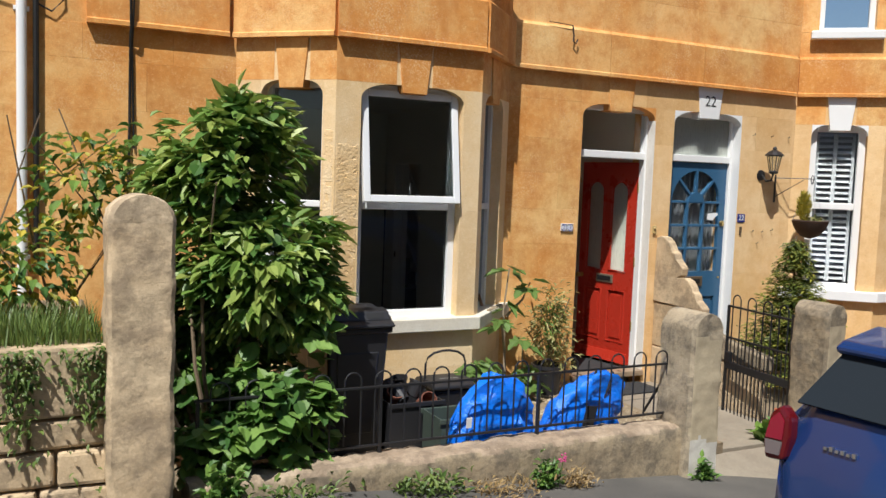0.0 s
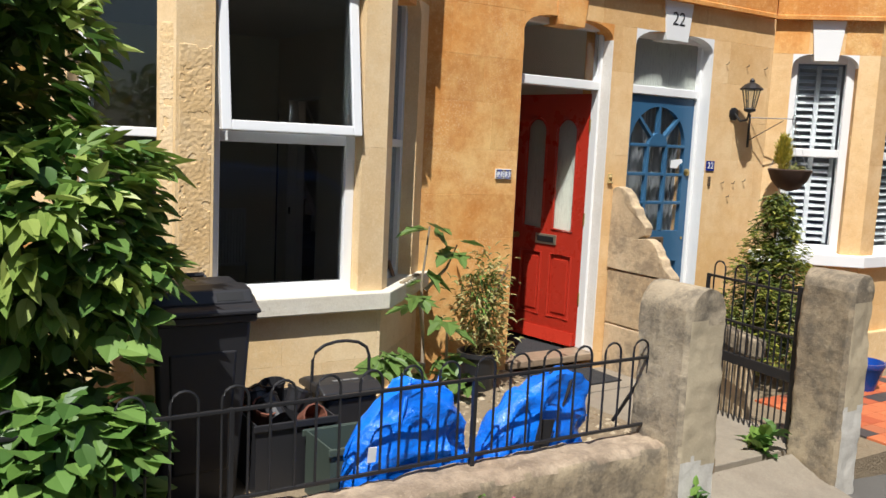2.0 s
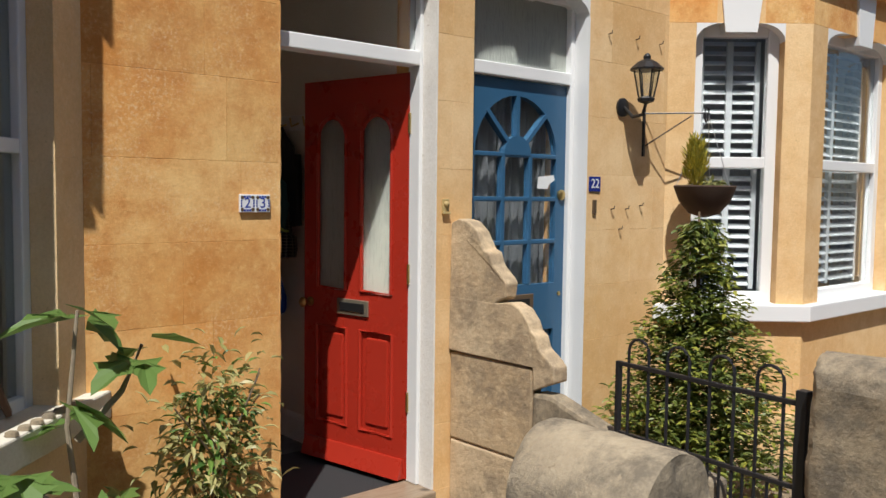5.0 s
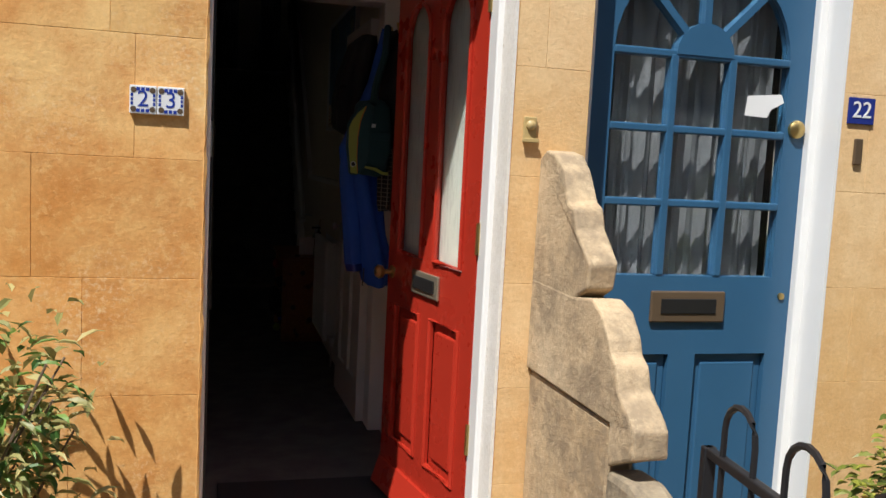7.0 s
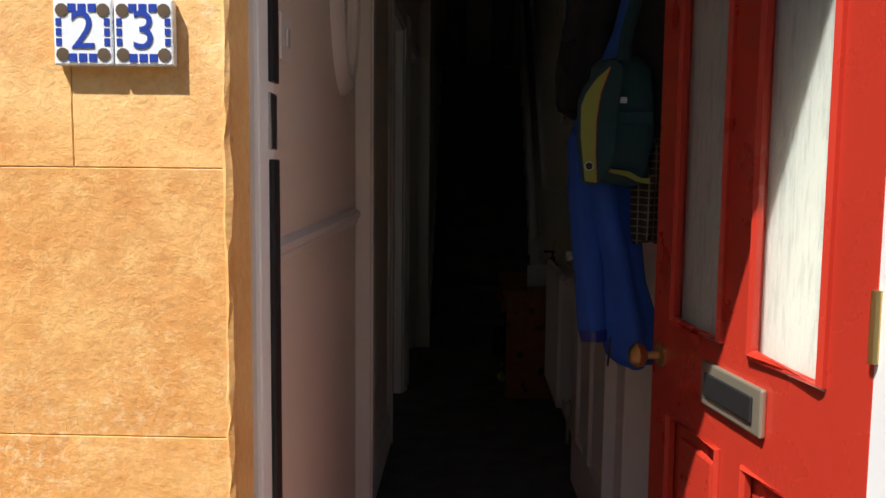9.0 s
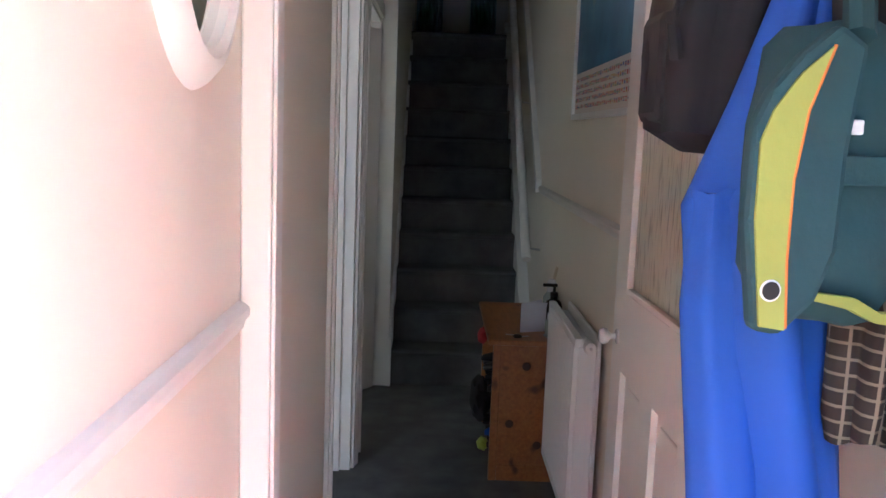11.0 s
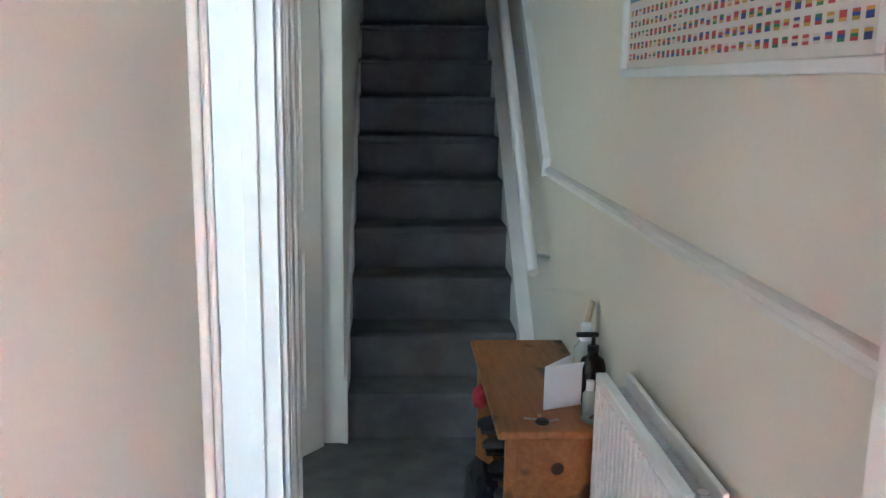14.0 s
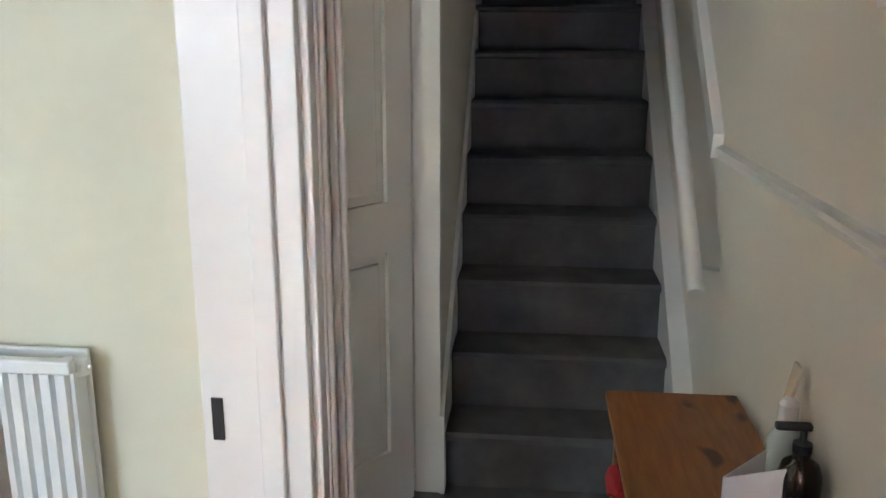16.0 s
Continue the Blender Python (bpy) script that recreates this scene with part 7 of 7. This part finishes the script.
part("drawcord", T([(0.655, 1.24, 0.86), (0.652, 1.23, 0.82), (0.65, 1.235, 0.785)], 0.003, 6), BLACK, coat)
jk = thing("jacket", "black jacket hanging behind the bags", "jacket")
drape("jacket_body", DARK, [(0.80, 1.44, 1.90, 0.03, 0.06), (0.785, 1.36, 1.76, 0.06, 0.15), (0.775, 1.33, 1.62, 0.072, 0.16), (0.775, 1.33, 1.45, 0.072, 0.15), (0.785, 1.34, 1.33, 0.055, 0.12)], jk, 6.0)
drape("sleeve", DARK, [(0.815, 1.22, 1.72, 0.03, 0.04), (0.80, 1.20, 1.55, 0.035, 0.045), (0.805, 1.20, 1.36, 0.03, 0.04), (0.81, 1.20, 1.30, 0.026, 0.035)], jk, 9.0, 20, 0.2)
drape("hood", DARK, [(0.80, 1.42, 1.90, 0.03, 0.05), (0.77, 1.38, 1.84, 0.06, 0.08), (0.77, 1.36, 1.76, 0.05, 0.07)], jk, 2.5, 24, 0.25)
rs = thing("backpack", "black backpack hanging from the coat rail", "backpack")
drape("pack_body", DARK, [(0.60, 1.46, 1.435, 0.03, 0.05), (0.595, 1.46, 1.46, 0.065, 0.09), (0.60, 1.46, 1.56, 0.075, 0.1), (0.62, 1.47, 1.70, 0.075, 0.1), (0.65, 1.48, 1.83, 0.06, 0.08), (0.68, 1.49, 1.88, 0.03, 0.04)], rs, 4.0, 36, 0.18)
part("pocket", B((0.525, 0.56, 1.41, 1.53, 1.47, 1.62), bevel=0.015), DARK, rs)
part("strap", T([(0.56, 1.37, 1.64), (0.535, 1.36, 1.63), (0.525, 1.36, 1.59), (0.535, 1.37, 1.55)], 0.009, 6), DARK, rs)
mb = thing("messenger_bag", "dark teal messenger bag with a lime stripe", "bag")
MB = pose(0.665, 1.14, 1.275, 0, 0, 8)
bm = B((-0.085, 0.075, 0.0, 0.10, -0.015, 0.30))
bmesh.ops.subdivide_edges(bm, edges=bm.edges[:], cuts=5, use_grid_fill=True)
for v in bm.verts:
    c0 = Vector((-0.005, 0.05, 0.14))
    d = v.co - c0
    rr_ = Vector((d.x / 0.085, d.y / 0.055, d.z / 0.165))
    k0 = max(abs(rr_.x), abs(rr_.y), abs(rr_.z)) / (abs(rr_.x) ** 4 + abs(rr_.y) ** 4 + abs(rr_.z) ** 4) ** 0.25
    v.co = c0 + d * k0 * (1 + 0.1 * noise.noise(v.co * 14))
part("bag_body", bm, BAGTEAL, mb, smooth=True, m=MB)
flap = part("flap", P([(-0.05, 0.29), (-0.085, 0.26), (-0.115, 0.225), (-0.13, 0.19), (-0.131, 0.10), (-0.122, 0.04), (-0.115, -0.01), (-0.085, -0.015), (-0.05, 0.02), (-0.032, 0.07), (-0.03, 0.17), (-0.018, 0.27)], 'y', -0.03, -0.004, 0.008), BAGTEAL, mb, m=MB)
part("stripe", P([(-0.058, 0.268), (-0.09, 0.24), (-0.115, 0.205), (-0.126, 0.175), (-0.125, 0.10), (-0.112, -0.004), (-0.085, -0.008), (-0.09, 0.06), (-0.09, 0.14), (-0.082, 0.20)], 'y', -0.034, -0.0305), BAGLIME, flap, "lime green stripe")
part("piping", T([(-0.058, -0.033, 0.268), (-0.08, -0.033, 0.205), (-0.089, -0.033, 0.14), (-0.089, -0.033, 0.06), (-0.084, -0.033, -0.006)], 0.0018, 6), ORANGE, flap, "orange piping")
part("round_mark", L([(0.011, 0), (0.011, 0.001), (0, 0.0012)], 18), GLAZE, flap, "small round white mark", m=pose(-0.104, -0.0345, 0.032, 90))
part("mark_centre", L([(0.009, 0.0012), (0.009, 0.002), (0, 0.0021)], 18), BLACK, flap, m=pose(-0.104, -0.0345, 0.032, 90))
part("strap", T([(-0.02, -0.01, 0.28), (0.0, 0.03, 0.36), (0.06, 0.10, 0.5), (0.10, 0.2, 0.63)], 0.016, 8), BAGTEAL, mb, m=MB)
part("buckle", B((-0.03, -0.006, -0.012, 0.0, 0.185, 0.2), bevel=0.002), GLAZE, mb, "small white buckle", m=MB)
part("hand_strap", B((-0.028, 0.06, -0.012, -0.006, 0.135, 0.165), bevel=0.002), BAGTEAL, mb, m=MB)
part("lower_trim", P([(-0.045, 0.018), (0.0, 0.008), (0.03, -0.006), (0.058, -0.01), (0.058, 0.004), (0.035, 0.004), (0.005, 0.02), (-0.045, 0.026)], 'y', -0.01, 0.004), BAGLIME, mb, m=MB)
pl = thing("plaid_shirt", "brown checked flannel shirt hanging behind the bag", "shirt")
k = Mat("plaid_flannel", 0.9)
w1, w2 = k.n.new("ShaderNodeTexWave"), k.n.new("ShaderNodeTexWave")
for w_, ax in ((w1, 'X'), (w2, 'Z')):
    w_.bands_direction = ax
    w_.inputs["Scale"].default_value = 17.0
    k.l.new(k.co, w_.inputs["Vector"])
k.color(k.mix(k.ramp(w1.outputs["Fac"], [(0.88, (0, 0, 0)), (0.94, (1, 1, 1))]), k.mix(k.ramp(w2.outputs["Fac"], [(0.88, (0, 0, 0)), (0.94, (1, 1, 1))]), (0.022, 0.017, 0.013), (0.16, 0.14, 0.10)), (0.17, 0.15, 0.11)))
drape("shirt_body", k.m, [(0.79, 1.27, 1.42, 0.02, 0.03), (0.765, 1.25, 1.36, 0.04, 0.05), (0.745, 1.23, 1.25, 0.042, 0.05), (0.74, 1.23, 1.15, 0.038, 0.045), (0.738, 1.23, 1.115, 0.03, 0.04)], pl, 2.0, 36, 0.3)
drape("cuff", k.m, [(0.778, 1.20, 1.24, 0.024, 0.03), (0.778, 1.19, 1.17, 0.026, 0.03), (0.775, 1.19, 1.12, 0.022, 0.026)], pl, 4.0, 20, 0.2)

# landing above the stairs: floor, doorway with a pale curtain
solid("landing_floor", B((-0.1, 1.0, STY + GO * 11 + 0.82, 8.6, 2.1, RISE * 11 - 0.002)), CARPET, "grey carpeted landing at the head of the stairs", "floor", kind="structure")
cu = thing("curtain", "pale blue-grey curtain hanging on the landing", "curtain")
bm = bmesh.new()
prev = None
for i in range(70):
    x = 0.0 + 0.24 * (i % 35) / 34 + (0.5 if i >= 35 else 0.0)
    yv = 8.45 + 0.025 * math.sin(i * 1.3)
    cur = [bm.verts.new((x, yv, z)) for z in (2.29, 3.2, 4.2)]
    if prev and i != 35:
        for j in range(2):
            bm.faces.new((prev[j], cur[j], cur[j + 1], prev[j + 1]))
    prev = cur
bmesh.ops.solidify(bm, geom=bm.faces[:], thickness=0.003)
part("fabric", bm, paint("pale_curtain", (0.4, 0.45, 0.47), 0.9), cu, smooth=True)

# ---- ashlar stones of the house front, each a piece of its wall ----
rng = random.Random(5)
meshes = {}


def stone_mesh(w, h, mat):
    key = (round(w, 3), round(h, 3), mat.name)
    if key not in meshes:
        g = 0.0004
        bm = bmesh.new()
        box(bm, g, w - g, 0.0, 0.019, g, h - g)
        front = [f for f in bm.faces if all(v.co.y < 0.001 for v in f.verts)]
        es = list({e for f in front for e in f.edges})
        bmesh.ops.bevel(bm, geom=es, offset=0.0009, segments=1, affect='EDGES')
        meshes[key] = mesh_of("stone", bm, mat)
    return meshes[key]


for parent, m, u0, u1, rows, holes, mat, shift, width in STONES:
    for r, (c, d) in enumerate(zip(rows, rows[1:])):
        x = u0 - (0.5 * width if r % 2 else 0) - shift
        while x < u1:
            w = width * (1.0 if width > 2 else rng.choice((0.85, 1.0, 1.0, 1.2)))
            a, b = max(x, u0), min(x + w, u1)
            x += w
            if b - a < 0.02:
                continue
            for p, q, s, t in rects_minus(a, b, c, d, holes):
                ob = new("stone", stone_mesh(q - p, t - s, mat))
                ob.parent = parent
                ob.matrix_local = m @ Matrix.Translation((p, 0.0005 * rng.random(), s))
